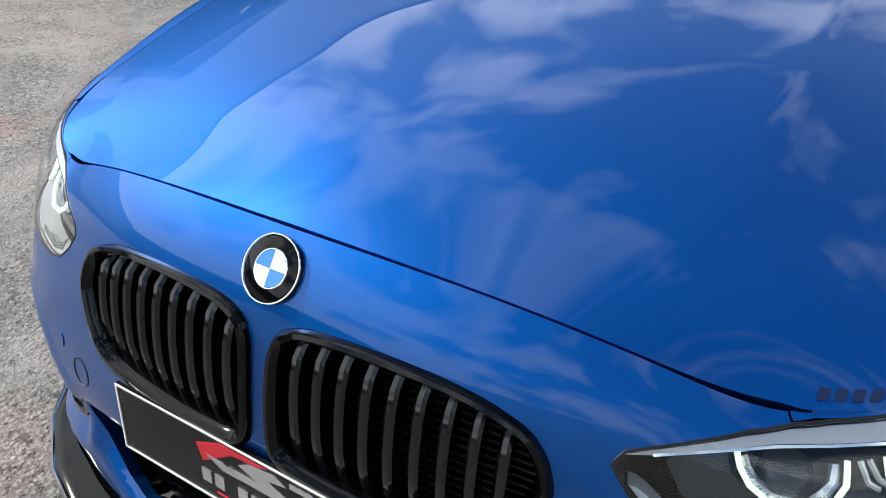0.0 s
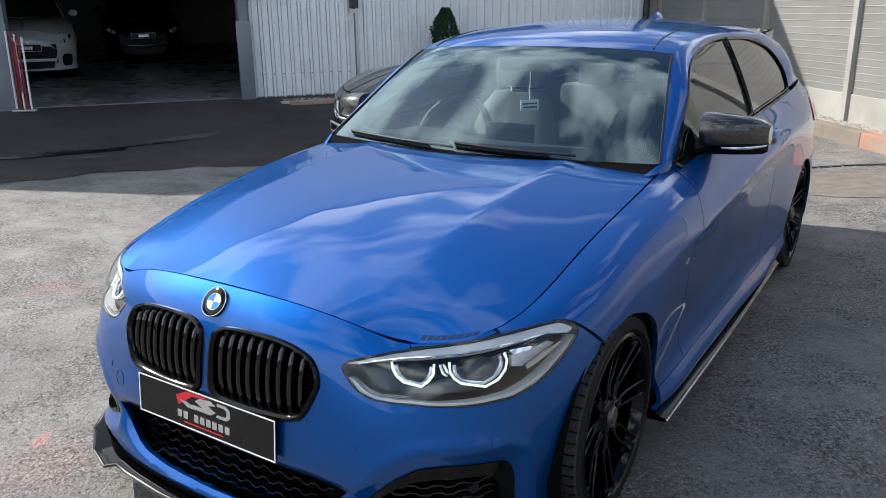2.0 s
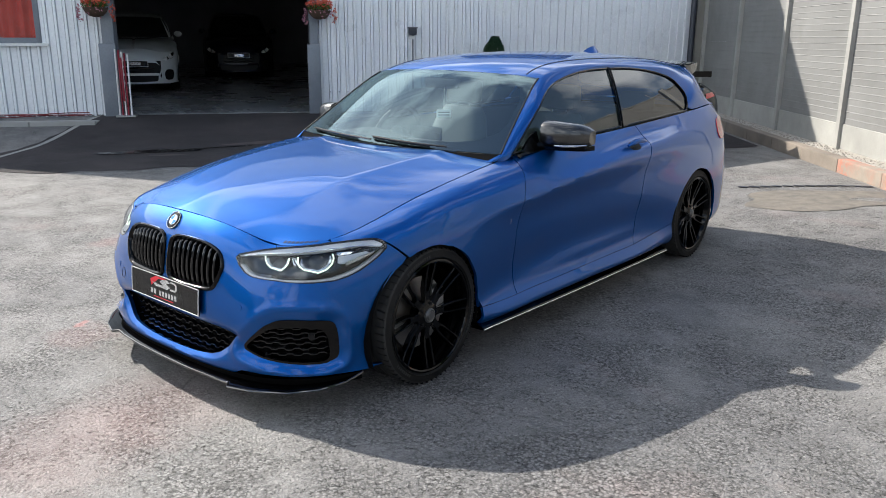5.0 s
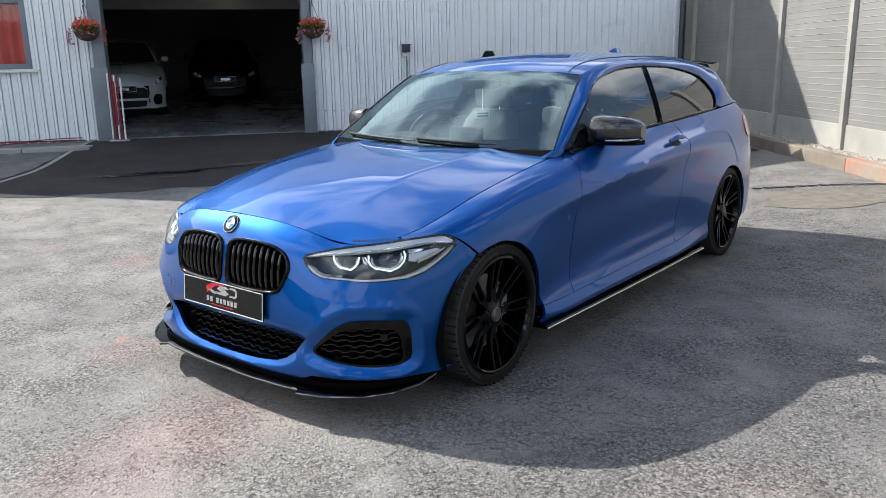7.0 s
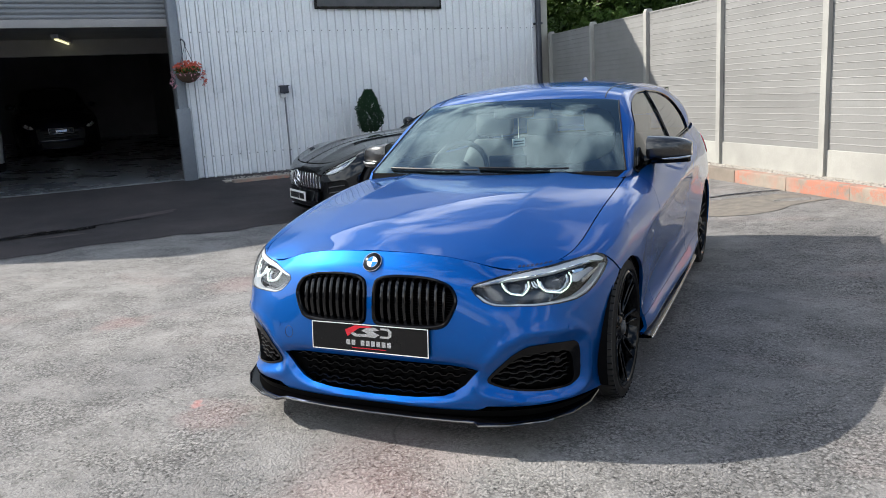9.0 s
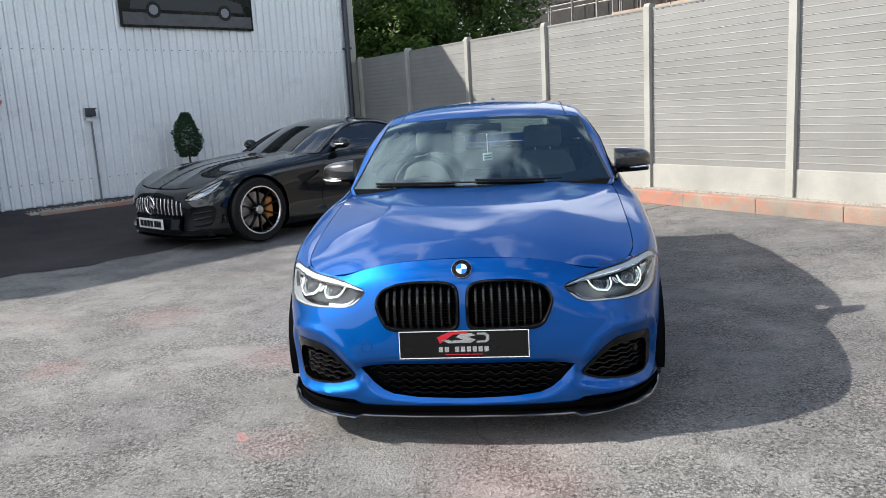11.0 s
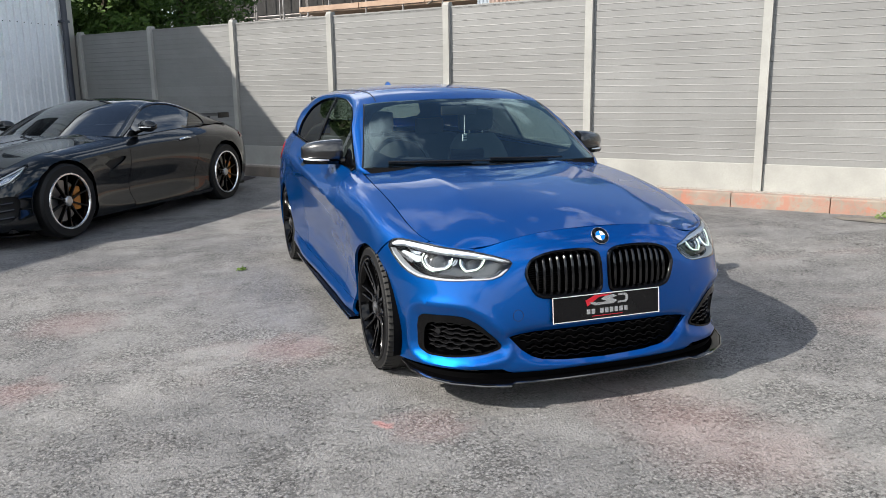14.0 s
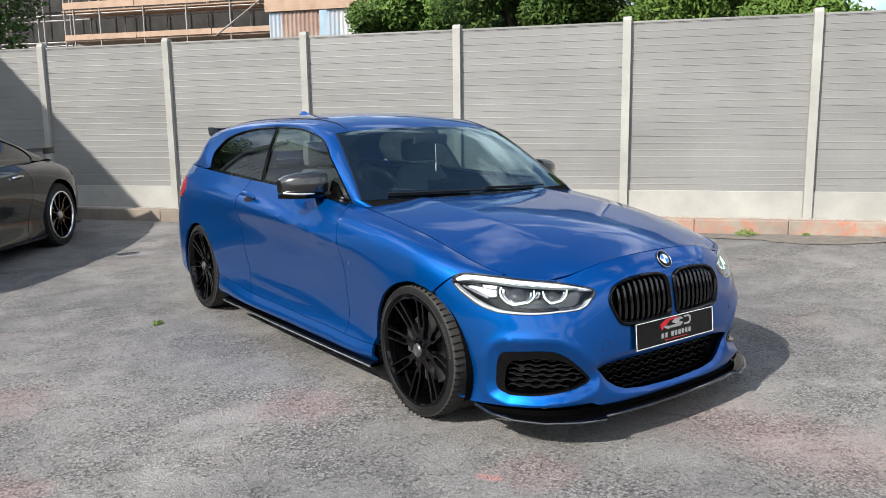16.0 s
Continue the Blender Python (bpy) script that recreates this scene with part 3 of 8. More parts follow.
# upright sections: (inset from the plan line, height) from the lower lip to the bonnet gap or the window line
SECTIONS = []


def section(s, *rows):
    SECTIONS.append((s, rows))


section(0.0, (0.006, 0.146), (0.0, 0.20), (0.02, 0.28), (0.013, 0.36), (0.018, 0.45), (0.03, 0.55), (0.053, 0.648), (0.080, 0.704), (0.116, 0.746))
section(s_at(0.28), (0.006, 0.146), (0.0, 0.20), (0.02, 0.28), (0.013, 0.36), (0.020, 0.45), (0.035, 0.55), (0.060, 0.642), (0.088, 0.694), (0.122, 0.733))
section(s_at(0.45), (0.010, 0.146), (0.005, 0.20), (0.015, 0.28), (0.012, 0.36), (0.024, 0.45), (0.045, 0.54), (0.068, 0.605), (0.092, 0.656), (0.128, 0.701))
section(s_at(0.57), (0.010, 0.146), (0.006, 0.20), (0.010, 0.28), (0.008, 0.36), (0.018, 0.45), (0.040, 0.53), (0.065, 0.590), (0.090, 0.636), (0.126, 0.673))
section(s_at(0.68), (0.010, 0.146), (0.008, 0.20), (0.008, 0.28), (0.004, 0.36), (0.010, 0.45), (0.030, 0.53), (0.050, 0.594), (0.078, 0.640), (0.112, 0.676))
section(s_at(0.77), (0.010, 0.146), (0.010, 0.20), (0.008, 0.28), (0.002, 0.36), (0.004, 0.45), (0.014, 0.54), (0.032, 0.616), (0.060, 0.664), (0.099, 0.691))
section(s_at(y=-0.30), (0.010, 0.146), (0.012, 0.20), (0.010, 0.28), (0.002, 0.36), (0.000, 0.46), (0.006, 0.55), (0.020, 0.640), (0.055, 0.700), (0.117, 0.726))
section(s_at(y=-0.10), (0.035, 0.160), (0.014, 0.21), (0.012, 0.29), (0.004, 0.38), (0.000, 0.48), (0.002, 0.58), (0.012, 0.670), (0.050, 0.740), (0.140, 0.772))
section(s_at(y=0.15), (0.040, 0.165), (0.016, 0.22), (0.018, 0.29), (0.010, 0.39), (0.001, 0.50), (0.002, 0.61), (0.014, 0.710), (0.052, 0.788), (0.150, 0.820))
section(s_at(y=0.45), (0.020, 0.172), (-0.002, 0.205), (0.030, 0.28), (0.034, 0.39), (0.018, 0.52), (0.010, 0.65), (0.002, 0.748), (0.050, 0.830), (0.152, 0.866))
section(s_at(y=0.72), (0.020, 0.172), (-0.002, 0.205), (0.034, 0.28), (0.046, 0.39), (0.026, 0.53), (0.013, 0.66), (0.000, 0.760), (0.046, 0.848), (0.150, 0.899))
section(s_at(y=0.95), (0.020, 0.172), (-0.002, 0.205), (0.034, 0.28), (0.050, 0.40), (0.030, 0.54), (0.015, 0.67), (0.000, 0.768), (0.043, 0.858), (0.098, 0.933))
section(s_at(y=1.40), (0.020, 0.172), (-0.002, 0.205), (0.034, 0.28), (0.050, 0.40), (0.030, 0.54), (0.015, 0.68), (0.000, 0.782), (0.042, 0.872), (0.090, 0.950))
section(s_at(y=1.90), (0.020, 0.172), (-0.002, 0.205), (0.032, 0.28), (0.042, 0.40), (0.020, 0.54), (0.012, 0.69), (0.000, 0.800), (0.044, 0.888), (0.090, 0.966))
section(s_at(y=2.35), (0.040, 0.170), (0.014, 0.22), (0.018, 0.29), (0.008, 0.41), (0.000, 0.55), (0.006, 0.70), (0.010, 0.818), (0.052, 0.908), (0.100, 0.984))
section(s_at(y=2.75), (0.035, 0.180), (0.012, 0.23), (0.006, 0.31), (0.000, 0.43), (0.000, 0.57), (0.010, 0.71), (0.022, 0.826), (0.066, 0.922), (0.118, 1.000))
section(s_at(y=3.10), (0.035, 0.200), (0.012, 0.25), (0.004, 0.34), (0.000, 0.45), (0.004, 0.59), (0.014, 0.72), (0.036, 0.830), (0.075, 0.930), (0.135, 1.010))
section(S_END - 0.45, (0.035, 0.200), (0.012, 0.25), (0.004, 0.34), (0.000, 0.45), (0.006, 0.59), (0.020, 0.72), (0.050, 0.830), (0.095, 0.930), (0.150, 1.010))
section(S_END, (0.035, 0.200), (0.012, 0.25), (0.004, 0.34), (0.000, 0.45), (0.010, 0.59), (0.030, 0.72), (0.065, 0.830), (0.110, 0.930), (0.165, 1.010))

ROW = 0.085  # height of one row in the flat pattern
_ks = np.array([s for s, _ in SECTIONS])
_kv = np.array([r for _, r in SECTIONS])
NS, NV = 900, 193
_gs, _gv = np.linspace(0, S_END, NS), np.linspace(0, 8, NV)
_tab = spline(np.arange(9), np.moveaxis(spline(_ks, _kv)(_gs), 1, 0))(_gv)
_tab = np.moveaxis(_tab, 0, 1)
_bxy = plan_xy(_gs)
_tan = np.gradient(_bxy, axis=0)
_tan /= np.linalg.norm(_tan, axis=1)[:, None]
_nrm = np.stack([-_tan[:, 1], _tan[:, 0]], 1)
# pressed creases along the flank
def _fade(a, b, c, d):
    return np.clip((_gs - a) / (b - a), 0, 1) * np.clip((d - _gs) / (d - c), 0, 1)


_v = _gv[None, :] * ROW
_over = _v - np.clip(0.452 + 0.065 * (_gs[:, None] - 1.6), 0.43, 0.56)  # shoulder crease, rising towards the tail
_tab[:, :, 0] -= 0.017 * _fade(1.48, 1.95, 3.5, 4.3)[:, None] * np.where(_over > 0, np.exp(-np.abs(_over) / 0.024), np.clip(1 + _over / 0.12, 0, 1) ** 1.4)
_tab[:, :, 0] -= 0.010 * _fade(1.9, 2.6, 3.1, 3.6)[:, None] * np.exp(-np.abs(_v - (0.20 + 0.03 * np.clip((_gs[:, None] - 1.9) / 1.6, 0, 1))) / 0.03)
_tab[:, :, 0] += 0.005 * _fade(1.6, 2.2, 3.2, 3.8)[:, None] * np.exp(-(((_over - 0.06) / 0.035) ** 2))
# the bumper's openings lie in shallow recesses with a crisp outer edge
INTAKE_LINE = [(0.475, 0.166), (0.50, 0.196), (0.57, 0.261), (0.634, 0.291), (0.70, 0.296), (0.845, 0.288), (0.868, 0.275), (0.880, 0.245), (0.888, 0.150), (0.878, 0.122), (0.825, 0.101), (0.70, 0.106), (0.564, 0.125), (0.482, 0.150)]
GRILLE_LINE = [(0, 0.226), (0.33, 0.222), (0.40, 0.214), (0.445, 0.205), (0.39, 0.143), (0.345, 0.112), (0.30, 0.094), (0.2, 0.080), (0, 0.070)]


def _away(line):
    """Distance of every point of the flat pattern near the nose from an outline, nought inside it."""
    n = int(NS * 1.15 / S_END)
    px, py = np.meshgrid(_gs[:n], _gv * ROW, indexing="ij")
    best = np.full(px.shape, 9.0)
    odd = np.zeros(px.shape, bool)
    for (x0, y0), (x1, y1) in zip(line, line[1:] + line[:1]):
        dx, dy = x1 - x0, y1 - y0
        k = np.clip(((px - x0) * dx + (py - y0) * dy) / (dx * dx + dy * dy), 0, 1)
        best = np.minimum(best, np.hypot(px - x0 - k * dx, py - y0 - k * dy))
        if y0 != y1:
            odd ^= ((y0 > py) != (y1 > py)) & (px < (x1 - x0) * (py - y0) / (y1 - y0) + x0)
    full = np.full((NS, NV), 9.0)
    full[:n] = np.where(odd, 0, best)
    return full


_d = _away(INTAKE_LINE)
_tab[:, :, 0] += 0.016 * np.clip(1 - _d / 0.042, 0, 1) - 0.005 * np.exp(-(((_d - 0.046) / 0.02) ** 2))
_d = _away(GRILLE_LINE)
_tab[:, :, 0] += 0.014 * np.clip(1 - _d / 0.026, 0, 1) * (_v < 0.24)
_grid = np.concatenate([_bxy[:, None, :] + _nrm[:, None, :] * _tab[:, :, :1], _tab[:, :, 1:]], 2)
_grid[0, :, 0] = 0
_grid[-1, :, 0] = 0


def belt(q):
    """The car's left half of bumper, wing, door and quarter: flat pattern (length, height) to 3D."""
    q = np.atleast_2d(np.asarray(q, float))
    a = np.clip(q[:, 0] / S_END * (NS - 1), 0, NS - 1.000001)
    b = np.clip(q[:, 1] / ROW / 8 * (NV - 1), 0, NV - 1.000001)
    i, j = a.astype(int), b.astype(int)
    fa, fb = (a - i)[:, None], (b - j)[:, None]
    return (_grid[i, j] * (1 - fa) + _grid[i + 1, j] * fa) * (1 - fb) + (_grid[i, j + 1] * (1 - fa) + _grid[i + 1, j + 1] * fa) * fb


def on_belt(axis, *pts):
    """Flat-pattern places of points given as (x, z) seen from the front or (y, z) seen from the side."""
    flat = _grid.reshape(-1, 3)
    k = {"x": 0, "y": 1}[axis]
    limit = (np.arange(NS) < NS * 0.18) if axis == "x" else ((np.arange(NS) > NS * 0.09) & (np.arange(NS) < NS * 0.9))
    ok = np.repeat(limit, NV)
    out = []
    for a, z in pts:
        d = (flat[:, k] - a) ** 2 + (flat[:, 2] - z) ** 2 + np.where(ok, 0, 9)
        i = int(np.argmin(d))
        out.append((_gs[i // NV], _gv[i % NV] * ROW))
    return out


# bonnet: a crowned sheet that meets the belt's top row all round
_top = _grid[:, -1]
_kf = _gs <= 0.89
_ks2 = (_gs >= 0.85) & (_gs <= 2.4)


_xk = np.array([0.0, 0.10, 0.20, 0.30, 0.40, 0.48, 0.55, 0.62, 0.66, 0.70])
_yk = np.array([-0.42, -0.36, -0.28, -0.18, -0.05, 0.12, 0.3, 0.5, 0.65, 0.8, 1.0])
gap_ys = spline(np.concatenate((-_xk[:0:-1], _xk)), np.interp(np.abs(np.concatenate((-_xk[:0:-1], _xk))), _top[_kf, 0], _top[_kf, 1]))
gap_zs = spline(np.concatenate((-_xk[:0:-1], _xk)), np.interp(np.abs(np.concatenate((-_xk[:0:-1], _xk))), _top[_kf, 0], _top[_kf, 2]))
_ex, _ez = np.interp(_yk, _top[_ks2, 1], _top[_ks2, 0]), np.interp(_yk, _top[_ks2, 1], _top[_ks2, 2])
edge_x = spline(np.concatenate(((-0.9, -0.6), _yk)), np.concatenate(((_ex[0] - 0.02, _ex[0] - 0.004), _ex)))
edge_z = spline(np.concatenate(((-0.9, -0.6), _yk)), np.concatenate(((_ez[0] - 0.155, _ez[0] - 0.055), _ez)))


def gap_y(x):
    return gap_ys(np.abs(x))


def gap_z(x):
    return gap_zs(np.abs(x))


mid_z = spline((-0.80, -0.66, -0.50, -0.30, 0.0, 0.3, 0.6, 1.0), (0.660, 0.735, 0.796, 0.838, 0.880, 0.905, 0.922, 0.938))


def _bonnet0(x, y):
    r = np.clip(x / edge_x(y), 0, 1.15)
    ze, zm = edge_z(y), mid_z(y)
    fade = np.clip((y + 0.66) / 0.55, 0, 1)
    crease = 0.013 * fade * fade * np.exp(-np.sqrt((r - 0.58) ** 2 + 0.0006) / 0.13) - 0.004 * fade * np.exp(-((r / 0.36) ** 2))
    bend = np.clip((-0.10 - y) / 0.5, 0, 1)
    return ze + (zm - ze) * (1 - r ** (2.3 - 0.75 * bend * bend * (3 - 2 * bend))) + crease


# how far the crowned sheet must drop to meet the gap, smoothed along it
_ox = np.linspace(0, 0.75, 151)
_raw = _bonnet0(np.minimum(_ox, 0.665), gap_y(np.minimum(_ox, 0.665))) - gap_z(np.minimum(_ox, 0.665))
_wt = np.exp(-0.5 * ((_ox[:, None] - _ox[None, :]) / 0.045) ** 2) + np.exp(-0.5 * ((_ox[:, None] + _ox[None, :]) / 0.045) ** 2)
_off = (_wt @ _raw) / _wt.sum(axis=1)


def bonnet(q):
    q = np.atleast_2d(np.asarray(q, float))
    x, y = np.abs(q[:, 0]), q[:, 1]
    yf = gap_y(np.minimum(x, 0.69))
    off = np.interp(x, _ox, _off)
    w = np.clip(1 - (y - yf) / 0.13, 0, 1.1)
    return np.stack([q[:, 0], y, _bonnet0(x, y) - off * w * w], 1)


# centre line of screen, roof and hatch: (y, z), with the half width, bow and crown across it
SPINE = [(0.49, 0.920), (0.68, 1.047), (0.88, 1.176), (1.06, 1.278), (1.25, 1.331), (1.5, 1.360), (1.8, 1.372), (2.2, 1.372), (2.7, 1.350), (3.0, 1.322), (3.22, 1.285), (3.34, 1.20), (3.43, 1.08), (3.48, 1.01)]
_q = np.array(SPINE)
_t = np.concatenate(([0], np.cumsum(np.linalg.norm(np.diff(_q, axis=0), axis=1))))
spine_yz = spline(_t, _q)
T_END = float(_t[-1])
T_HEAD, T_REAR = float(_t[3]), float(_t[10])
_tk = (0, _t[1], _t[2], _t[3], _t[5], _t[7], _t[9], _t[10], T_END)
spine_bow = spline(_tk, (0.150, 0.130, 0.108, 0.090, 0.04, 0.01, -0.02, -0.05, -0.16))
spine_crown = spline(_tk, (0.004, 0.012, 0.020, 0.030, 0.052, 0.060, 0.058, 0.052, 0.02))
spine_half = spline(_tk, (0.735, 0.684, 0.634, 0.592, 0.575, 0.572, 0.545, 0.53, 0.60))


def spine(q):
    """(length along the centre line, -1..1 across) to 3D."""
    q = np.atleast_2d(np.asarray(q, float))
    yz = spine_yz(q[:, 0])
    a = np.abs(q[:, 1])
    y = yz[:, 0] + spine_bow(q[:, 0]) * a**2
    z = yz[:, 1] - spine_crown(q[:, 0]) * (0.7 * a**2 + 0.3 * a**8)
    return np.stack([q[:, 1] * spine_half(q[:, 0]), y, z], 1)


def flank_x(y, z):
    """Half width of the glasshouse at a height: leaning in, curved, and drawn in towards the tail."""
    h = np.clip(np.asarray(z, float) - 0.93, -0.1, 0.5)
    y = np.asarray(y, float)
    return 0.784 - 0.40 * h - 0.36 * h * h - 0.05 * np.clip((y - 2.2) / 1.2, 0, 2) ** 2 - 0.06 * np.clip((1.0 - y) / 0.4, 0, 1.5)


def flank(q):
    """Side glass: (y, z) to 3D."""
    q = np.atleast_2d(np.asarray(q, float))
    return np.stack([flank_x(q[:, 0], q[:, 1]), q[:, 0], q[:, 1]], 1)

# ---- panels cut from those surfaces ----
from mathutils.geometry import delaunay_2d_cdt

BLUE = car_paint("metallic_blue", (0.0, 0.077, 0.335), (0.0, 0.158, 0.54))
M.update(
    screen=thin_glass("windscreen_glass", (0.55, 0.68, 0.67), 0.145, (0.72, 0.93, 1.0)),
    privacy=thin_glass("tinted_side_glass", (0.42, 0.50, 0.47), 0.08),
    dark_glass=thin_glass("dark_rear_glass", (0.10, 0.12, 0.115), 0.08),
    lens=thin_glass("clear_lens", (0.95, 0.97, 0.98), 0.05),
    satin_black=principled("satin_black", (0.003, 0.003, 0.0035), 0.12, 0.0, Specular_IOR_Level=0.55),
    carbon=worn("carbon_fibre", (0.005, 0.005, 0.0055), (0.009, 0.009, 0.0095), 0.3, 0.0, big=60, fine=300, bump=0.0, Coat_Weight=1.0, Coat_Roughness=0.03),
    drl=glow("daylight_ring", (0.84, 1.0, 0.84), 0.62),
    seat=worn("grey_seat_cloth", (0.13, 0.14, 0.14), (0.17, 0.18, 0.18), 0.8),
    cabin=worn("dark_cabin_trim", (0.02, 0.021, 0.022), (0.035, 0.035, 0.036), 0.6),
    silver=principled("satin_silver", (0.75, 0.77, 0.78), 0.22, 0.9),
    lamp_white=principled("pale_lamp_trim", (0.58, 0.60, 0.62), 0.30, 0.2),
    lamp_dark=principled("lamp_chrome", (0.34, 0.35, 0.36), 0.20, 0.8),
    projector=principled("dark_lens", (0.05, 0.054, 0.058), 0.06, 0.4),
    tail=principled("red_tail_lens", (0.45, 0.01, 0.012), 0.1, 0.0, Coat_Weight=1.0),
    lip_gloss=principled("polished_black_edge", (0.004, 0.004, 0.0045), 0.10, 0.0, Specular_IOR_Level=0.9, Coat_Weight=1.0),
    bar_grey=principled("dark_grey_bar", (0.008, 0.008, 0.009), 0.25, 0.0, Specular_IOR_Level=0.45),
    mesh_grey=principled("dark_mesh_plastic", (0.0025, 0.0025, 0.003), 0.25, 0.0, Specular_IOR_Level=0.3),
    emblem_navy=principled("navy_lettering", (0.004, 0.012, 0.05), 0.35),
    emblem_blue=principled("emblem_blue", (0.0, 0.19, 0.62), 0.2, 0.0, Coat_Weight=1.0),
    plate_black=worn("black_show_plate", (0.004, 0.004, 0.0045), (0.009, 0.0085, 0.0085), 0.25, Specular_IOR_Level=0.3),
    plate_white=principled("plate_white", (0.85, 0.85, 0.84), 0.4),
    plate_red=principled("plate_red", (0.6, 0.015, 0.03), 0.35),
    cap_grey=worn("dull_cap", (0.10, 0.10, 0.10), (0.16, 0.16, 0.16), 0.3, 0.6, fine=300),
    sidewall=principled("raised_tyre_marking", (0.022, 0.022, 0.0215), 0.7),
    # tread coloured lighter than the side wall, as if sun fell on it
    tread=worn("dusty_tread", (0.045, 0.044, 0.042), (0.030, 0.029, 0.028), 0.75, big=4, fine=90, Specular_IOR_Level=0.25),
    disc=principled("brake_disc", (0.35, 0.34, 0.33), 0.35, 1.0),
)


def inside(poly, pts):
    x, y = pts[:, 0], pts[:, 1]
    res = np.zeros(len(pts), bool)
    n = len(poly)
    for i in range(n):
        (x0, y0), (x1, y1) = poly[i], poly[(i + 1) % n]
        if y0 != y1:
            res ^= ((y0 > y) != (y1 > y)) & (x < (x1 - x0) * (y - y0) / (y1 - y0) + x0)
    return res


def resampled(poly, step, closed=True):
    out = []
    n = len(poly)
    for i in range(n if closed else n - 1):
        a, b = np.array(poly[i], float), np.array(poly[(i + 1) % n], float)
        k = max(1, int(math.ceil(np.linalg.norm(b - a) / step)))
        out += [tuple(a + (b - a) * j / k) for j in range(k)]
    return out if closed else out + [tuple(poly[-1])]


def rounded(poly, times=2):
    """Corner cutting: turns a few corner points into a smooth closed outline."""
    p = np.array(poly, float)
    for _ in range(times):
        q = np.roll(p, -1, axis=0)
        p = np.stack([0.8 * p + 0.2 * q, 0.2 * p + 0.8 * q], 1).reshape(-1, 2)
    return [tuple(v) for v in p]


def grown(poly, d):
    """The outline moved outwards by d (inwards where negative)."""
    p = np.array(poly, float)
    a = np.roll(p, 1, axis=0)
    b = np.roll(p, -1, axis=0)
    t = b - a
    t /= np.maximum(np.linalg.norm(t, axis=1), 1e-9)[:, None]
    area = np.sum(p[:, 0] * b[:, 1] - b[:, 0] * p[:, 1])
    n = np.stack([t[:, 1], -t[:, 0]], 1) * (1 if area > 0 else -1)
    return [tuple(v) for v in p + n * d]


def surface_normal(surf, q):
    q = np.atleast_2d(np.asarray(q, float))
    e = 1e-3
    du = surf(q + [e, 0]) - surf(q - [e, 0])
    dv = surf(q + [0, e]) - surf(q - [0, e])
    n = np.cross(du, dv)
    return n / np.maximum(np.linalg.norm(n, axis=1), 1e-12)[:, None]


def panel(surf, outer, holes=(), res=0.02, depth=0.012, sign=1, lift=0.0, bm=None, back=0.0):
    """A piece of sheet cut out of a surface along an outline, with holes, its edges turned in by depth."""
    loops = [resampled(outer, res)] + [resampled(h, res * 0.6) for h in holes]
    pts, edges = [], []
    for lp in loops:
        base = len(pts)
        pts += lp
        edges += [(base + i, base + (i + 1) % len(lp)) for i in range(len(lp))]
    o = np.array(loops[0])
    gx, gy = np.meshgrid(np.arange(o[:, 0].min(), o[:, 0].max(), res), np.arange(o[:, 1].min(), o[:, 1].max(), res))
    gx = gx + (np.arange(gx.shape[0]) % 2)[:, None] * res / 2
    g = np.stack([gx.ravel(), gy.ravel()], 1)
    keep = inside(loops[0], g)
    for h in loops[1:]:
        keep &= ~inside(h, g)
    g = g[keep]
    rim = np.array(pts)
    near = np.array([np.min(np.sum((rim - p) ** 2, axis=1)) for p in g]) if len(g) else np.zeros(0)
    g = g[near > (0.45 * res) ** 2]
    allp = pts + [tuple(p) for p in g]
    v2, _, f2, _, _, _ = delaunay_2d_cdt([Vector(p) for p in allp], edges, [], 0, 1e-6)
    v2 = np.array([(p.x, p.y) for p in v2])
    cen = np.array([v2[list(f)].mean(axis=0) for f in f2])
    ok = inside(loops[0], cen)
    for h in loops[1:]:
        ok &= ~inside(h, cen)
    p3 = surf(v2)
    n3 = surface_normal(surf, v2) * sign
    p3 = p3 + n3 * lift
    bm = bm or bmesh.new()
    vs = [bm.verts.new(p) for p in p3]
    faces = []
    for f, k in zip(f2, ok):
        if k:
            try:
                faces.append(bm.faces.new([vs[i] for i in (f if sign > 0 else f[::-1])]))
            except ValueError:
                pass
    if depth:
        rim_edges = [e for e in {e for f in faces for e in f.edges} if len(e.link_faces) == 1]
        inner = {}
        index = {v: i for i, v in enumerate(vs)}
        for e in rim_edges:
            for v in e.verts:
                if v not in inner:
                    inner[v] = bm.verts.new(p3[index[v]] - n3[index[v]] * depth)
        for e in rim_edges:
            a, b = e.verts
            lp = e.link_loops[0]
            if lp.vert is a:
                a, b = b, a
            bm.faces.new((a, b, inner[b], inner[a]))
    for v in [v for v in vs if not v.link_faces]:
        bm.verts.remove(v)
    return bm


def mirrored(bm):
    """Adds the other half and sews it up along the middle."""
    geom = bm.verts[:] + bm.edges[:] + bm.faces[:]
    r = bmesh.ops.duplicate(bm, geom=geom)
    vs = [g for g in r["geom"] if isinstance(g, bmesh.types.BMVert)]
    for v in vs:
        v.co.x = -v.co.x
    bmesh.ops.reverse_faces(bm, faces=[g for g in r["geom"] if isinstance(g, bmesh.types.BMFace)])
    bmesh.ops.remove_doubles(bm, verts=[v for v in bm.verts if abs(v.co.x) < 1e-4], dist=5e-4)
    return bm


FLIP = Matrix.Diagonal((-1, 1, 1, 1))


def both_sides(left):
    """The same part, with what hangs on it, on the car's right side."""
    made = {}
    for o in (left, *left.children_recursive):
        c = o.copy()
        scene.collection.objects.link(c)
        made[o] = c
        c.parent = made.get(o.parent, o.parent)
    made[left].matrix_basis = FLIP @ left.matrix_basis
    return made[left]


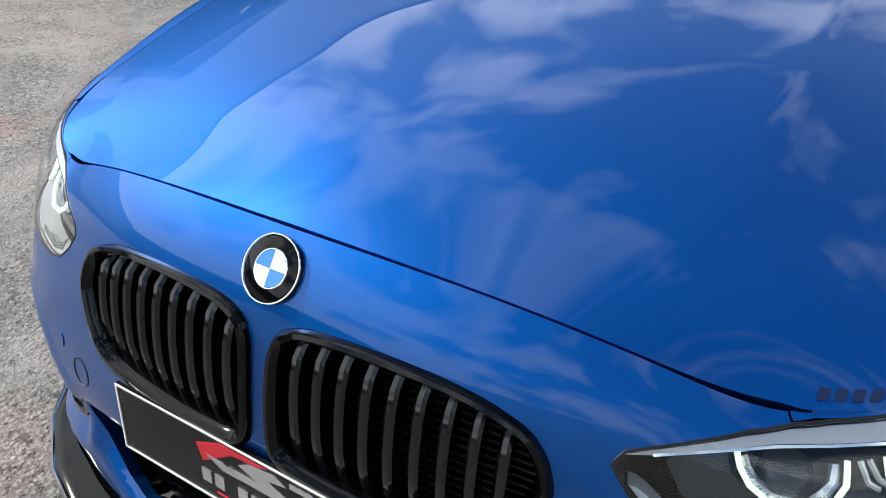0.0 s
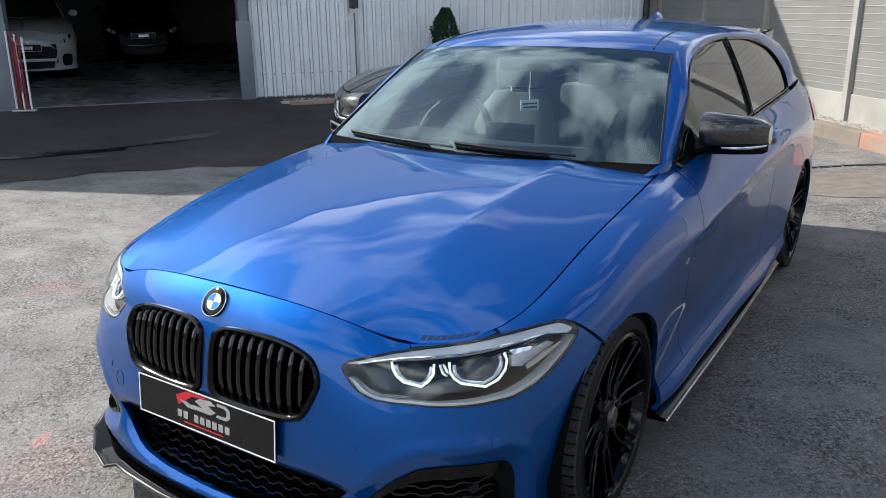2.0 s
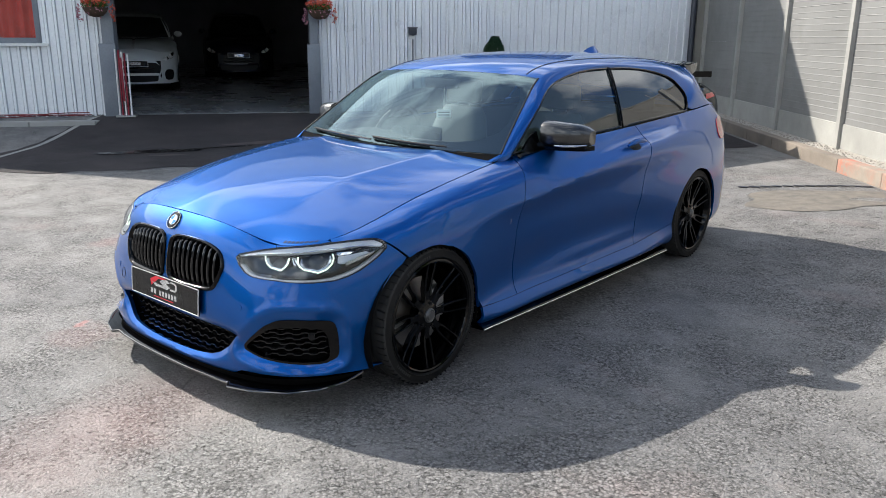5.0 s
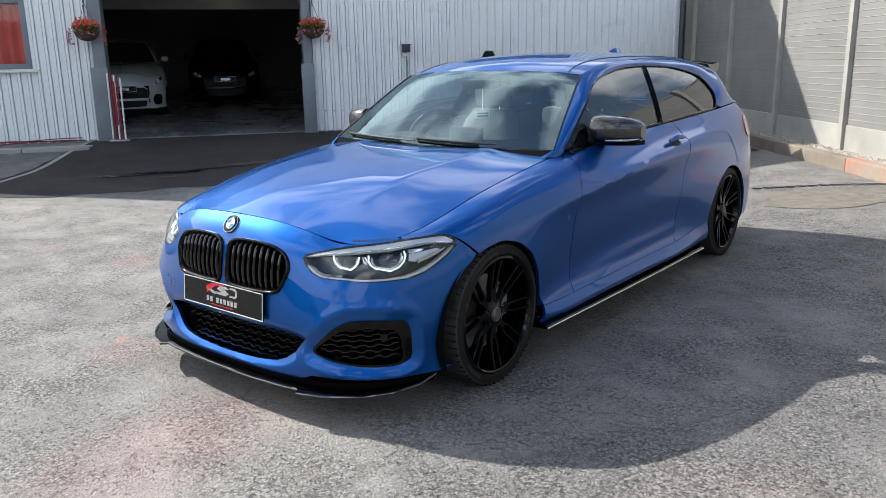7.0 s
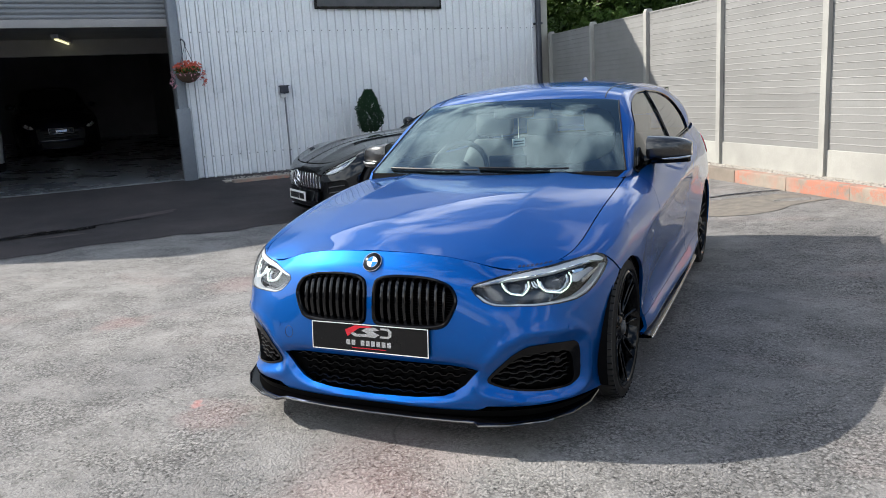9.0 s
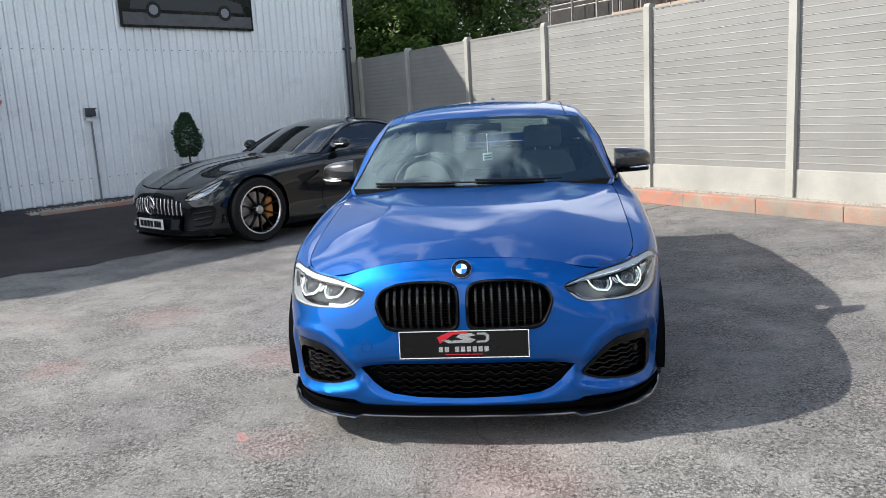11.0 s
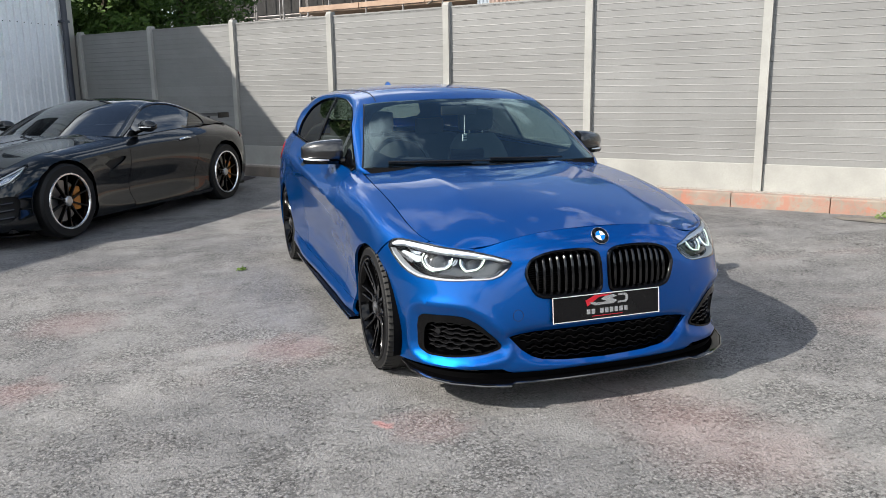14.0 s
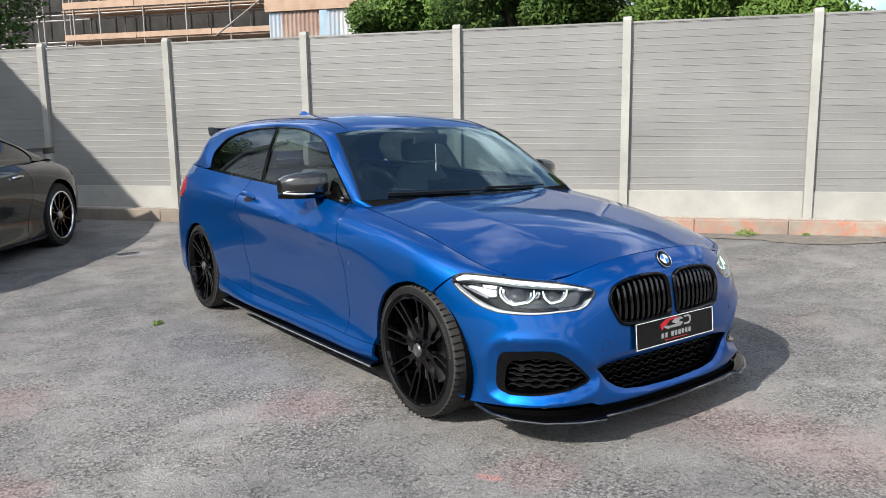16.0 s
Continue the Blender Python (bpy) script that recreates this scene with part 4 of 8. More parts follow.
def bead(outline, steps):
    """A moulded frame round an opening: steps of (outwards, lift) from its outer to its inner edge."""
    loop = resampled(outline, 0.008)
    rows = []
    for d, h in steps:
        q = grown(loop, d)
        p = belt(q) + surface_normal(belt, q) * h
        rows.append([tuple(v) for v in p] + [tuple(p[0])])
    bm = sheet(bmesh.new(), rows)
    bmesh.ops.recalc_face_normals(bm, faces=bm.faces[:])
    return bm


CAR = thing("hatchback_car", Matrix.Identity(4), "metallic blue three-door hatchback with black grille and wheels", "car")
HUB_Z, TYRE_R, AXLE = 0.300, 0.300, 2.69


def circle_hole(y, z, r, a0=-40, a1=220, n=36):
    """Wheel opening in the flat pattern: an arch that runs out of the lower edge."""
    pts = on_belt("y", *[(y + r * math.cos(radians(a0 + (a1 - a0) * i / n)), max(0.17, z + r * math.sin(radians(a0 + (a1 - a0) * i / n)))) for i in range(n + 1)])
    return pts


LAMP = resampled([(0.420, 0.520), (0.432, 0.546), (0.452, 0.562), (0.50, 0.598), (0.558, 0.636), (0.612, 0.660), (0.665, 0.669), (0.74, 0.669), (0.814, 0.662), (0.881, 0.650), (0.989, 0.607), (1.062, 0.577), (1.088, 0.560), (1.109, 0.534), (1.106, 0.514),
                  (1.068, 0.492), (0.984, 0.459), (0.922, 0.443), (0.872, 0.436), (0.792, 0.438), (0.70, 0.447), (0.619, 0.455), (0.513, 0.452), (0.472, 0.463), (0.440, 0.490)], 0.02)
KIDNEY = rounded([(0.0125, 0.395), (0.013, 0.478), (0.024, 0.509), (0.060, 0.525), (0.120, 0.529), (0.270, 0.529), (0.335, 0.516), (0.360, 0.488), (0.371, 0.450), (0.352, 0.405), (0.326, 0.367), (0.282, 0.354), (0.131, 0.351), (0.040, 0.356), (0.018, 0.370)], 2)
INTAKE = rounded(INTAKE_LINE, 1)
GRILLE = list(GRILLE_LINE)
GAP = 0.0022
V_TOP = 8 * ROW
S_LAMP = 1.105
arch_f = circle_hole(-0.025, 0.285, 0.335)
arch_r = circle_hole(AXLE - 0.03, 0.285, 0.340)
S_DOOR0, S_DOOR1 = 1.955, 3.24


def build_body():
    # bumper: nose to wheel opening, up to the wing gap at the lamp's outer tip
    fore = [p for p in arch_f if p[0] < s_at(y=-0.17)]
    fore = sorted(fore, key=lambda p: p[1])
    low = [(0, 0.012), (0.30, 0.012), (0.40, 0.016), (0.445, 0.034), (0.475, 0.056), (0.52, 0.056), (0.62, 0.050), (0.8, 0.044), (fore[0][0], 0.034)] + fore + [(1.195, 0.452), (S_LAMP + 0.006, 0.531), (1.06, 0.54), (1.0, 0.57), (0.89, 0.62), (0.86, 0.635), (0.70, 0.645), (0.612, 0.642), (0.606, V_TOP - 0.002), (0, V_TOP - 0.002)] + GRILLE + [(0, 0.0)]
    half = panel(belt, low[:-1], [grown(LAMP, 0.0012), grown(KIDNEY, 0.001), INTAKE], 0.0125, 0.022)
    # drop turned-in edges that lie on the middle line
    for f in [f for f in half.faces if all(abs(v.co.x) < 1e-4 for v in f.verts)]:
        half.faces.remove(f)
    bumper_ob = part("front_bumper", mirrored(half), BLUE, CAR)
    # bonnet
    xs = np.linspace(0, 0.662, 40)
    front = [(x, float(gap_y(x)) + (0.0025 if x < 0.54 else 0.0)) for x in xs]
    ys = np.linspace(-0.41, 0.66, 30)
    side = [(float(edge_x(y)) - 0.002, y) for y in ys]
    rear = [(0.69, 0.69), (0.665, 0.655), (0.60, 0.60), (0.52, 0.575), (0.44, 0.60), (0.37, 0.575), (0.25, 0.535), (0.0, 0.515)]
    half = panel(bonnet, front + side + rear, [], 0.018, 0.030)
    for f in [f for f in half.faces if all(abs(v.co.x) < 1e-4 for v in f.verts)]:
        half.faces.remove(f)
    # its lip runs down to the lamp
    panel(belt, [(0.609, V_TOP - 0.0005), (0.872, V_TOP - 0.0005), (0.882, 0.660), (0.85, 0.662), (0.80, 0.668), (0.72, 0.673), (0.64, 0.672), (0.612, 0.664)], [], 0.012, 0.012, bm=half)
    fold = [(x, float(gap_y(x)) + 0.003) for x in np.linspace(0.552, 0.668, 14)]
    tube(half, [tuple(q) for q in bonnet(fold) - surface_normal(bonnet, fold) * 0.0075], 0.0075, 10)
    lid = part("bonnet", mirrored(half), BLUE, CAR, "creased metallic blue bonnet")
    # dark marks along the lip above the lamp, plain bars for the lettering
    for k in range(8):
        x0 = 0.553 + 0.0142 * k
        q = [(x0, float(gap_y(x0)) + 0.009), (x0 + 0.0095, float(gap_y(x0 + 0.0095)) + 0.009), (x0 + 0.0095, float(gap_y(x0 + 0.0095)) + 0.021), (x0, float(gap_y(x0)) + 0.021)]
        part("lettering_bar", panel(bonnet, q, [], 0.006, 0.0, lift=0.0008), M["emblem_navy"], lid)
    # wing
    mid = [p for p in arch_f if p[0] >= s_at(y=-0.17)]
    mid = sorted(mid, key=lambda p: p[0])
    wing = [(1.203, 0.456)] + [p for p in mid if p[0] > 1.21 and p[1] > 0.145] + [(s_at(y=0.335), 0.145), (S_DOOR0 + 0.02, 0.143), (S_DOOR0, 0.28), (S_DOOR0 - 0.004, 0.37), (S_DOOR0 + 0.01, 0.48), (2.03, 0.60), (2.075, V_TOP - 0.004), (1.7, V_TOP - 0.002), (1.3, V_TOP - 0.002), (0.886, V_TOP - 0.002), (0.889, 0.650), (0.94, 0.6295), (0.989, 0.6098), (1.062, 0.580), (1.088, 0.563), (S_LAMP + 0.010, 0.537)]
    w = part("front_wing", panel(belt, wing, [], 0.015, 0.015), BLUE, CAR)
    badge = np.array(on_belt("y", (0.525, 0.622))[0])
    p, n = belt([badge])[0], surface_normal(belt, [badge])[0]
    m = Matrix.Translation(p + n * 0.001) @ Vector(n).to_track_quat("Z", "Y").to_matrix().to_4x4()
    bm = bmesh.new()
    for i, c in enumerate((0.022, 0.010, -0.002)):
        box(bm, -0.005 + 0.0015 * i, c * 0.6 - 0.0026, 0, 0.005 - 0.0015 * i, c * 0.6 + 0.0026, 0.002)
    bmesh.ops.transform(bm, matrix=m, verts=bm.verts[:])
    part("wing_badge", bm, M["chrome"], w, "small chrome badge")
    both_sides(w)
    # door
    a = [(S_DOOR0 + 0.024, 0.1435), (S_DOOR0 + GAP * 2, 0.28), (S_DOOR0, 0.37), (S_DOOR0 + 0.014, 0.48), (2.034, 0.60), (2.08, V_TOP - 0.004)]
    b = [(3.22, V_TOP - 0.003), (3.25, 0.64), (3.275, 0.565), (S_DOOR1 + 0.01, 0.45), (S_DOOR1 - 0.012, 0.34), (S_DOOR1 - 0.03, 0.24), (S_DOOR1 - 0.055, 0.1545)]
    door = part("door", panel(belt, a + b, [], 0.0145, 0.015), BLUE, CAR)
    hq = np.array(on_belt("y", (1.75, 0.862))[0])
    ln = [tuple(hq + [d, 0.004 * math.cos(d * 20)]) for d in np.linspace(-0.105, 0.105, 9)]
    pp = belt(ln) + surface_normal(belt, ln) * (0.018 + 0.016 * np.cos(np.linspace(-1.35, 1.35, 9)))[:, None]
    part("door_handle", tube(bmesh.new(), [tuple(v) for v in pp], [0.006, 0.011, 0.014, 0.015, 0.015, 0.015, 0.014, 0.011, 0.006], 10), BLUE, door)
    # flat black patch on the door paints the shade behind the handle
    dish = bmesh.new()
    panel(belt, rounded([tuple(hq + d) for d in ((-0.055, -0.018), (0.0, -0.022), (0.055, -0.018), (0.055, 0.018), (0.0, 0.022), (-0.055, 0.018))], 2), [], 0.012, 0.0, lift=0.0012, bm=dish)
    part("handle_recess", dish, M["black"], door)
    both_sides(door)
    # quarter to the middle of the tail
    back = sorted([p for p in arch_r if p[1] > 0.152], key=lambda p: p[0])
    quarter = [(3.275, V_TOP - 0.003), (3.30, 0.64), (3.28 + 0.004, 0.565), (S_DOOR1 + 0.015, 0.45), (S_DOOR1 - 0.007, 0.34), (S_DOOR1 - 0.025, 0.24), (S_DOOR1 - 0.05, 0.155)] + back + [(s_at(y=3.0), 0.0), (S_END, 0.0), (S_END, V_TOP - 0.003)]
    quarter[0], quarter[1] = (3.226, V_TOP - 0.003), (3.255, 0.64)
    quart = part("rear_quarter", panel(belt, quarter, [], 0.024, 0.012), BLUE, CAR)
    lamp_t = [tuple(v) for v in on_belt("y", (3.03, 0.90), (3.12, 0.93), (3.2, 0.93), (3.24, 0.80), (3.08, 0.77), (3.02, 0.82))]
    part("tail_lamp", panel(belt, rounded(lamp_t, 2), [], 0.02, 0.01, lift=0.006), M["tail"], quart, "red tail lamp")
    other = both_sides(quart)
    c = np.array(on_belt("y", (2.99, 0.84))[0])
    ring = rounded([tuple(c + d) for d in ((-0.075, -0.05), (0.0, -0.062), (0.06, -0.05), (0.07, 0.0), (0.06, 0.055), (0.0, 0.065), (-0.07, 0.05), (-0.085, 0.0))], 2)
    part("fuel_flap", tube(bmesh.new(), [tuple(v) for v in belt(resampled(ring, 0.012))], 0.0014, 5, True), M["black"], other, "thin gap round the fuel flap")
    # sill and its black blade
    sill = [(s_at(y=0.315), 0.0), (s_at(y=0.335), 0.1425), (S_DOOR0 + 0.02, 0.1415), (S_DOOR1 - 0.05, 0.1525), (back[0][0] - 0.001, back[0][1] - 0.0022), (s_at(y=2.345), 0.0)]
    part("side_skirt", panel(belt, sill, [], 0.02, 0.015), BLUE, CAR)
    both_sides(bpy.data.objects["side_skirt"])
    bm = bmesh.new()
    rows = []
    for i in range(41):
        k = i / 40
        y = 0.29 + 2.0 * k
        out = 0.905 - 0.045 * k + 0.006 * math.sin(k * math.pi)
        z = 0.172 - 0.037 * k
        rows.append([(0.78, y, z + 0.02), (0.84, y, z + 0.012), (out - 0.004, y, z + 0.005), (out, y, z), (out, y, z - 0.008), (0.84, y, z - 0.010), (0.78, y, z)])
    sheet(bm, rows)
    bmesh.ops.recalc_face_normals(bm, faces=bm.faces[:])
    blade = part("skirt_blade", bm, M["gloss_black"], CAR, "gloss black side skirt blade")
    edge = bmesh.new()
    tube(edge, [(0.906 - 0.045 * i / 20 + 0.006 * math.sin(i / 20 * math.pi), 0.29 + 0.1 * i, 0.168 - 0.037 * i / 20) for i in range(21)], 0.004, 6)
    part("worn_edge", edge, M["silver"], blade, "thin silver line along the blade edge")
    both_sides(blade)
    # inner shell, floor and wheel boxes, deep shade put into their near-black colour
    bm = bmesh.new()
    rows = []
    for v in (0.10, 0.25, 0.4, 0.55, 0.66):
        line = [(s, v) for s in np.linspace(0.0, S_END, 120)]
        p = belt(line) - surface_normal(belt, line) * (0.07 if v < 0.3 else 0.045)
        rows.append([tuple(q) for q in p])
    vs = [[bm.verts.new(p) for p in r] for r in rows]
    for a, b in zip(vs, vs[1:]):
        for i in range(len(a) - 1):
            mid = (Vector(a[i].co) + Vector(b[i + 1].co)) / 2
            if min(math.hypot(mid.y - yy, mid.z - 0.29) for yy in (0, AXLE)) > 0.34:
                bm.faces.new((a[i], a[i + 1], b[i + 1], b[i]))
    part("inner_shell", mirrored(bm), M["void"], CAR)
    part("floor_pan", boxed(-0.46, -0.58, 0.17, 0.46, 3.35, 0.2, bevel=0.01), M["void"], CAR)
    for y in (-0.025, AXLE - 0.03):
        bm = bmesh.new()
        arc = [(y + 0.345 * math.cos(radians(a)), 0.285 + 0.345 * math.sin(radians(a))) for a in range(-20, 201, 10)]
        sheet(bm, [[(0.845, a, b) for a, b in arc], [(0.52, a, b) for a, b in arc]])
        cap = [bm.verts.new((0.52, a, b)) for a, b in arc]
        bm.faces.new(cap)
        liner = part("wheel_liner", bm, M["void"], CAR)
        both_sides(liner)
    return bumper_ob


def build_front(bumper):
    # kidney grilles
    frame_in = grown(KIDNEY, -0.017)
    kid = part("kidney_grille", bead(KIDNEY, ((0.001, -0.004), (0.0, 0.004), (-0.004, 0.010), (-0.010, 0.011), (-0.015, 0.006), (-0.018, -0.006), (-0.022, -0.04))), M["gloss_black"], CAR, "gloss black kidney grille")
    for i in range(9):
        s = 0.053 + 0.0325 * i
        span = [v for v in np.linspace(0.345, 0.535, 64) if inside(frame_in, np.array([[s, v]]))[0]]
        if len(span) < 4:
            continue
        line = [(s, v) for v in np.linspace(span[0] - 0.006, span[-1] + 0.006, 8)]
        p, n = belt(line), surface_normal(belt, line)
        bulge = np.array([-0.012, -0.004, 0.001, 0.003, 0.004, 0.004, 0.001, -0.012])
        mids = p + n * bulge[:, None]
        bm = bmesh.new()
        rows = []
        for c, nn in zip(mids, n):
            c, nn = Vector(c), Vector(nn)
            sd = Vector((1, 0, 0))
            rows.append([tuple(c - sd * 0.007 - nn * 0.03), tuple(c - sd * 0.007 - nn * 0.004), tuple(c - sd * 0.003), tuple(c + sd * 0.003), tuple(c + sd * 0.007 - nn * 0.004), tuple(c + sd * 0.007 - nn * 0.03)])
        sheet(bm, rows)
        bmesh.ops.recalc_face_normals(bm, faces=bm.faces[:])
        part("grille_slat", bm, M["satin_black"], kid)
    # near-black sheet in place of the grille's unlit depth
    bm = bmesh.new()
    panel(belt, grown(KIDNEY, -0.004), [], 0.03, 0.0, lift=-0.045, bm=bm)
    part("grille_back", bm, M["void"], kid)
    bm = bmesh.new()
    for v in np.arange(0.372, 0.52, 0.009):
        span = [s for s in np.linspace(0.01, 0.365, 60) if inside(frame_in, np.array([[s, v]]))[0]]
        if len(span) > 2:
            line = [(s, v) for s in np.linspace(span[0], span[-1], 8)]
            tube(bm, [tuple(q) for q in belt(line) - surface_normal(belt, line) * 0.038], 0.0016, 4)
    part("grille_mesh", bm, M["black"], kid)
    both_sides(kid)
    # lower grille: wavy bars on a near-black back that stands for deep shade
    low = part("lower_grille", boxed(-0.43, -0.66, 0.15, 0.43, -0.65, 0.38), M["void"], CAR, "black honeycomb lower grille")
    for k in range(6):
        v = 0.092 + 0.024 * k
        bm = bmesh.new()
        line = []
        s, up = 0.0, 0
        edge = 0.30 + 0.125 * (v - 0.075) / 0.13
        while s < min(edge, 0.43):
            line += [(s, v + (0.008 if up else 0)), (s + 0.018, v + (0.008 if up else 0))]
            s += 0.028
            up = not up
        p = belt(line) - surface_normal(belt, line) * 0.034
        pts = [(-x, y, z) for x, y, z in p[::-1]] + [tuple(q) for q in p]
        rows = [[(x, y - 0.004, z) for x, y, z in pts], [(x, y - 0.004, z + 0.004) for x, y, z in pts], [(x, y + 0.02, z + 0.008) for x, y, z in pts], [(x, y + 0.02, z - 0.004) for x, y, z in pts], [(x, y - 0.004, z) for x, y, z in pts]]
        sheet(bm, rows)
        part("grille_bar", bm, M["mesh_grey"], low)
    # side intakes
    inner = rounded([(0.488, 0.166), (0.515, 0.192), (0.589, 0.250), (0.647, 0.266), (0.72, 0.267), (0.812, 0.258), (0.838, 0.225), (0.848, 0.150), (0.842, 0.124), (0.815, 0.112), (0.70, 0.115), (0.566, 0.133), (0.497, 0.154)], 1)
    ink = part("side_intake", panel(belt, grown(INTAKE, 0.001), [inner], 0.014, 0.035, lift=0.004), M["gloss_black"], CAR, "gloss black side air intake")
    # near-black sheet paints the unlit depth of the intake
    bm = bmesh.new()
    panel(belt, grown(INTAKE, -0.002), [], 0.03, 0.0, lift=-0.05, bm=bm)
    part("intake_back", bm, M["void"], ink)
    for k in range(6):
        v = 0.135 + 0.023 * k
        span = [s for s in np.linspace(0.45, 0.87, 120) if inside(inner, np.array([[s, v]]))[0]]
        if len(span) < 8:
            continue
        line, s, up = [], span[0], k % 2
        while s < span[-1]:
            line += [(s, v + (0.007 if up else 0)), (min(s + 0.024, span[-1]), v + (0.007 if up else 0))]
            s += 0.034
            up = not up
        p, n = belt(line), surface_normal(belt, line)
        bm = bmesh.new()
        a, b = p - n * 0.016, p - n * 0.045
        z = np.array([0, 0, 0.004])
        sheet(bm, [[tuple(q) for q in a], [tuple(q) for q in a + z], [tuple(q) for q in b + 2 * z], [tuple(q) for q in b - z], [tuple(q) for q in a]])
        part("intake_bar", bm, M["bar_grey"], ink)
    for s, v in [(0.775, 0.215)]:
        p, n = belt([(s, v)])[0], surface_normal(belt, [(s, v)])[0]
        bm = bmesh.new()
        rod(bm, tuple(p - n * 0.04), tuple(p - n * 0.012), 0.013, seg=16)
        part("sensor", bm, M["black"], ink)
    both_sides(ink)
    # splitter
    bm = bmesh.new()
    line = [(0.0, -0.784), (0.20, -0.780), (0.36, -0.765), (0.43, -0.752), (0.455, -0.775), (0.56, -0.738), (0.68, -0.657), (0.755, -0.562), (0.796, -0.46), (0.810, -0.38)]
    lift = [0.128, 0.128, 0.127, 0.126, 0.124, 0.124, 0.124, 0.128, 0.137, 0.158]
    full = [(-x, y, z) for (x, y), z in list(zip(line, lift))[:0:-1]] + [(x, y, z) for (x, y), z in zip(line, lift)]
    rows = []
    for dx, dz in ((0.86, 0.016), (0.975, 0.006), (0.995, 0.004), (1.0, 0.001), (1.0, -0.004), (0.985, -0.008), (0.80, -0.006)):
        rows.append([(x * (dx if abs(dx - 1) > 0.1 else 1 - (1 - dx) * 0.6), y + (1 - dx) * 0.8 * (1.0 - 0.85 * max(0.0, (abs(x) - 0.6) / 0.25)), z + dz) for x, y, z in full])
    sheet(bm, rows)
    bmesh.ops.recalc_face_normals(bm, faces=bm.faces[:])
    split = part("front_splitter", bm, M["gloss_black"], CAR, "gloss black front splitter")
    part("lip_edge", tube(bmesh.new(), full, 0.0055, 8), M["lip_gloss"], split)
    bm = bmesh.new()
    rows = []
    for v, dd in ((0.03, -0.004), (0.0, 0.012), (-0.0, 0.06)):
        line2 = [(s, max(v, 0.0)) for s in np.linspace(0, 0.98, 40)]
        p = belt(line2) - surface_normal(belt, line2) * [1, 1, 0] * dd
        p[:, 2] -= 0.02 if dd > 0 else 0
        rows.append([(-x, y, z) for x, y, z in p[:0:-1]] + [tuple(q) for q in p])
    sheet(bm, rows)
    part("valance", bm, M["void"], CAR)
    tray = [(-0.50, -0.685), (0.50, -0.685), (0.62, -0.52), (0.64, -0.40), (-0.64, -0.40), (-0.62, -0.52)]
    part("undertray", prism(bmesh.new(), tray, lambda x, y, d: (x, y, 0.152 + d), 0.006), M["void"], CAR)
    # emblem on the nose: rings and quarters, no lettering
    q = [(0.0, 0.601)]
    n = surface_normal(belt, q)[0]
    n = Vector((0, n[1], n[2])).normalized()
    m = Matrix.Translation(Vector(belt(q)[0]) + n * 0.001) @ n.to_track_quat("Z", "Y").to_matrix().to_4x4()
    bm = lathe(bmesh.new(), [(0.0, 0.004), (0.036, 0.004), (0.039, 0.002), (0.0405, 0.0)], 48, "Z")
    bmesh.ops.transform(bm, matrix=m, verts=bm.verts[:])
    em = part("emblem", bm, M["gloss_black"], CAR, "round black, white and blue emblem")
    for r in (0.0395, 0.0225):
        bm = tube(bmesh.new(), [(r * math.cos(a * math.tau / 40), r * math.sin(a * math.tau / 40), 0.004) for a in range(40)], 0.0012, 6, True)
        bmesh.ops.transform(bm, matrix=m, verts=bm.verts[:])
        part("ring", bm, M["chrome"], em)
    for k in range(4):
        bm = prism(bmesh.new(), [(0, 0)] + [(0.0215 * math.cos(radians(90 * k + a)), 0.0215 * math.sin(radians(90 * k + a))) for a in range(0, 91, 10)], lambda x, y, d: (x, y, 0.0038 + d), 0.0016)
        bmesh.ops.transform(bm, matrix=m, verts=bm.verts[:])
        part("quarter", bm, M["emblem_blue"] if k % 2 else M["plate_white"], em)
    # show plate with a drawn sign instead of lettering
    pl = pose(0, -0.746, 0.418, 90 - 5, 0, 0)
    bm = prism(bmesh.new(), rounded([(-0.26, -0.0555), (0.26, -0.0555), (0.26, 0.0555), (-0.26, 0.0555)], 0), lambda x, y, d: (x, y, d), 0.006)
    bmesh.ops.transform(bm, matrix=pl, verts=bm.verts[:])
    plate = part("show_plate", bm, M["plate_black"], CAR, "black dealer show plate with white border")
    bm = bmesh.new()
    for x0, y0, x1, y1 in ((-0.26, -0.0555, 0.26, -0.0525), (-0.26, 0.0525, 0.26, 0.0555), (-0.26, -0.0525, -0.257, 0.0525), (0.257, -0.0525, 0.26, 0.0525)):
        box(bm, x0, y0, 0.006, x1, y1, 0.0075)
    bmesh.ops.transform(bm, matrix=pl, verts=bm.verts[:])
    part("border", bm, M["plate_white"], plate)
    for poly, mat in (
        ([(-0.105, 0.03), (-0.06, 0.049), (0.02, 0.049), (0.0, 0.043), (-0.04, 0.04), (-0.095, 0.004)], "plate_red"),
        ([(-0.01, 0.042), (0.03, 0.046), (0.05, 0.036), (0.02, 0.03), (0.05, 0.018), (0.03, 0.006), (-0.03, 0.006), (-0.05, 0.016), (0.0, 0.018), (-0.03, 0.03)], "silver"),
        ([(0.055, 0.046), (0.09, 0.046), (0.103, 0.036), (0.103, 0.016), (0.09, 0.006), (0.05, 0.006), (0.055, 0.014), (0.085, 0.014), (0.09, 0.02), (0.09, 0.032), (0.082, 0.038), (0.055, 0.038)], "silver"),
        ([(-0.09, 0.02), (-0.06, 0.02), (-0.03, 0.005), (-0.06, 0.005)], "silver"),
    ):
        bm = prism(bmesh.new(), poly, lambda x, y, d: (x, y, 0.006 + d), 0.0012)
        bmesh.ops.transform(bm, matrix=pl, verts=bm.verts[:])
        part("sign_shape", bm, M[mat], plate)
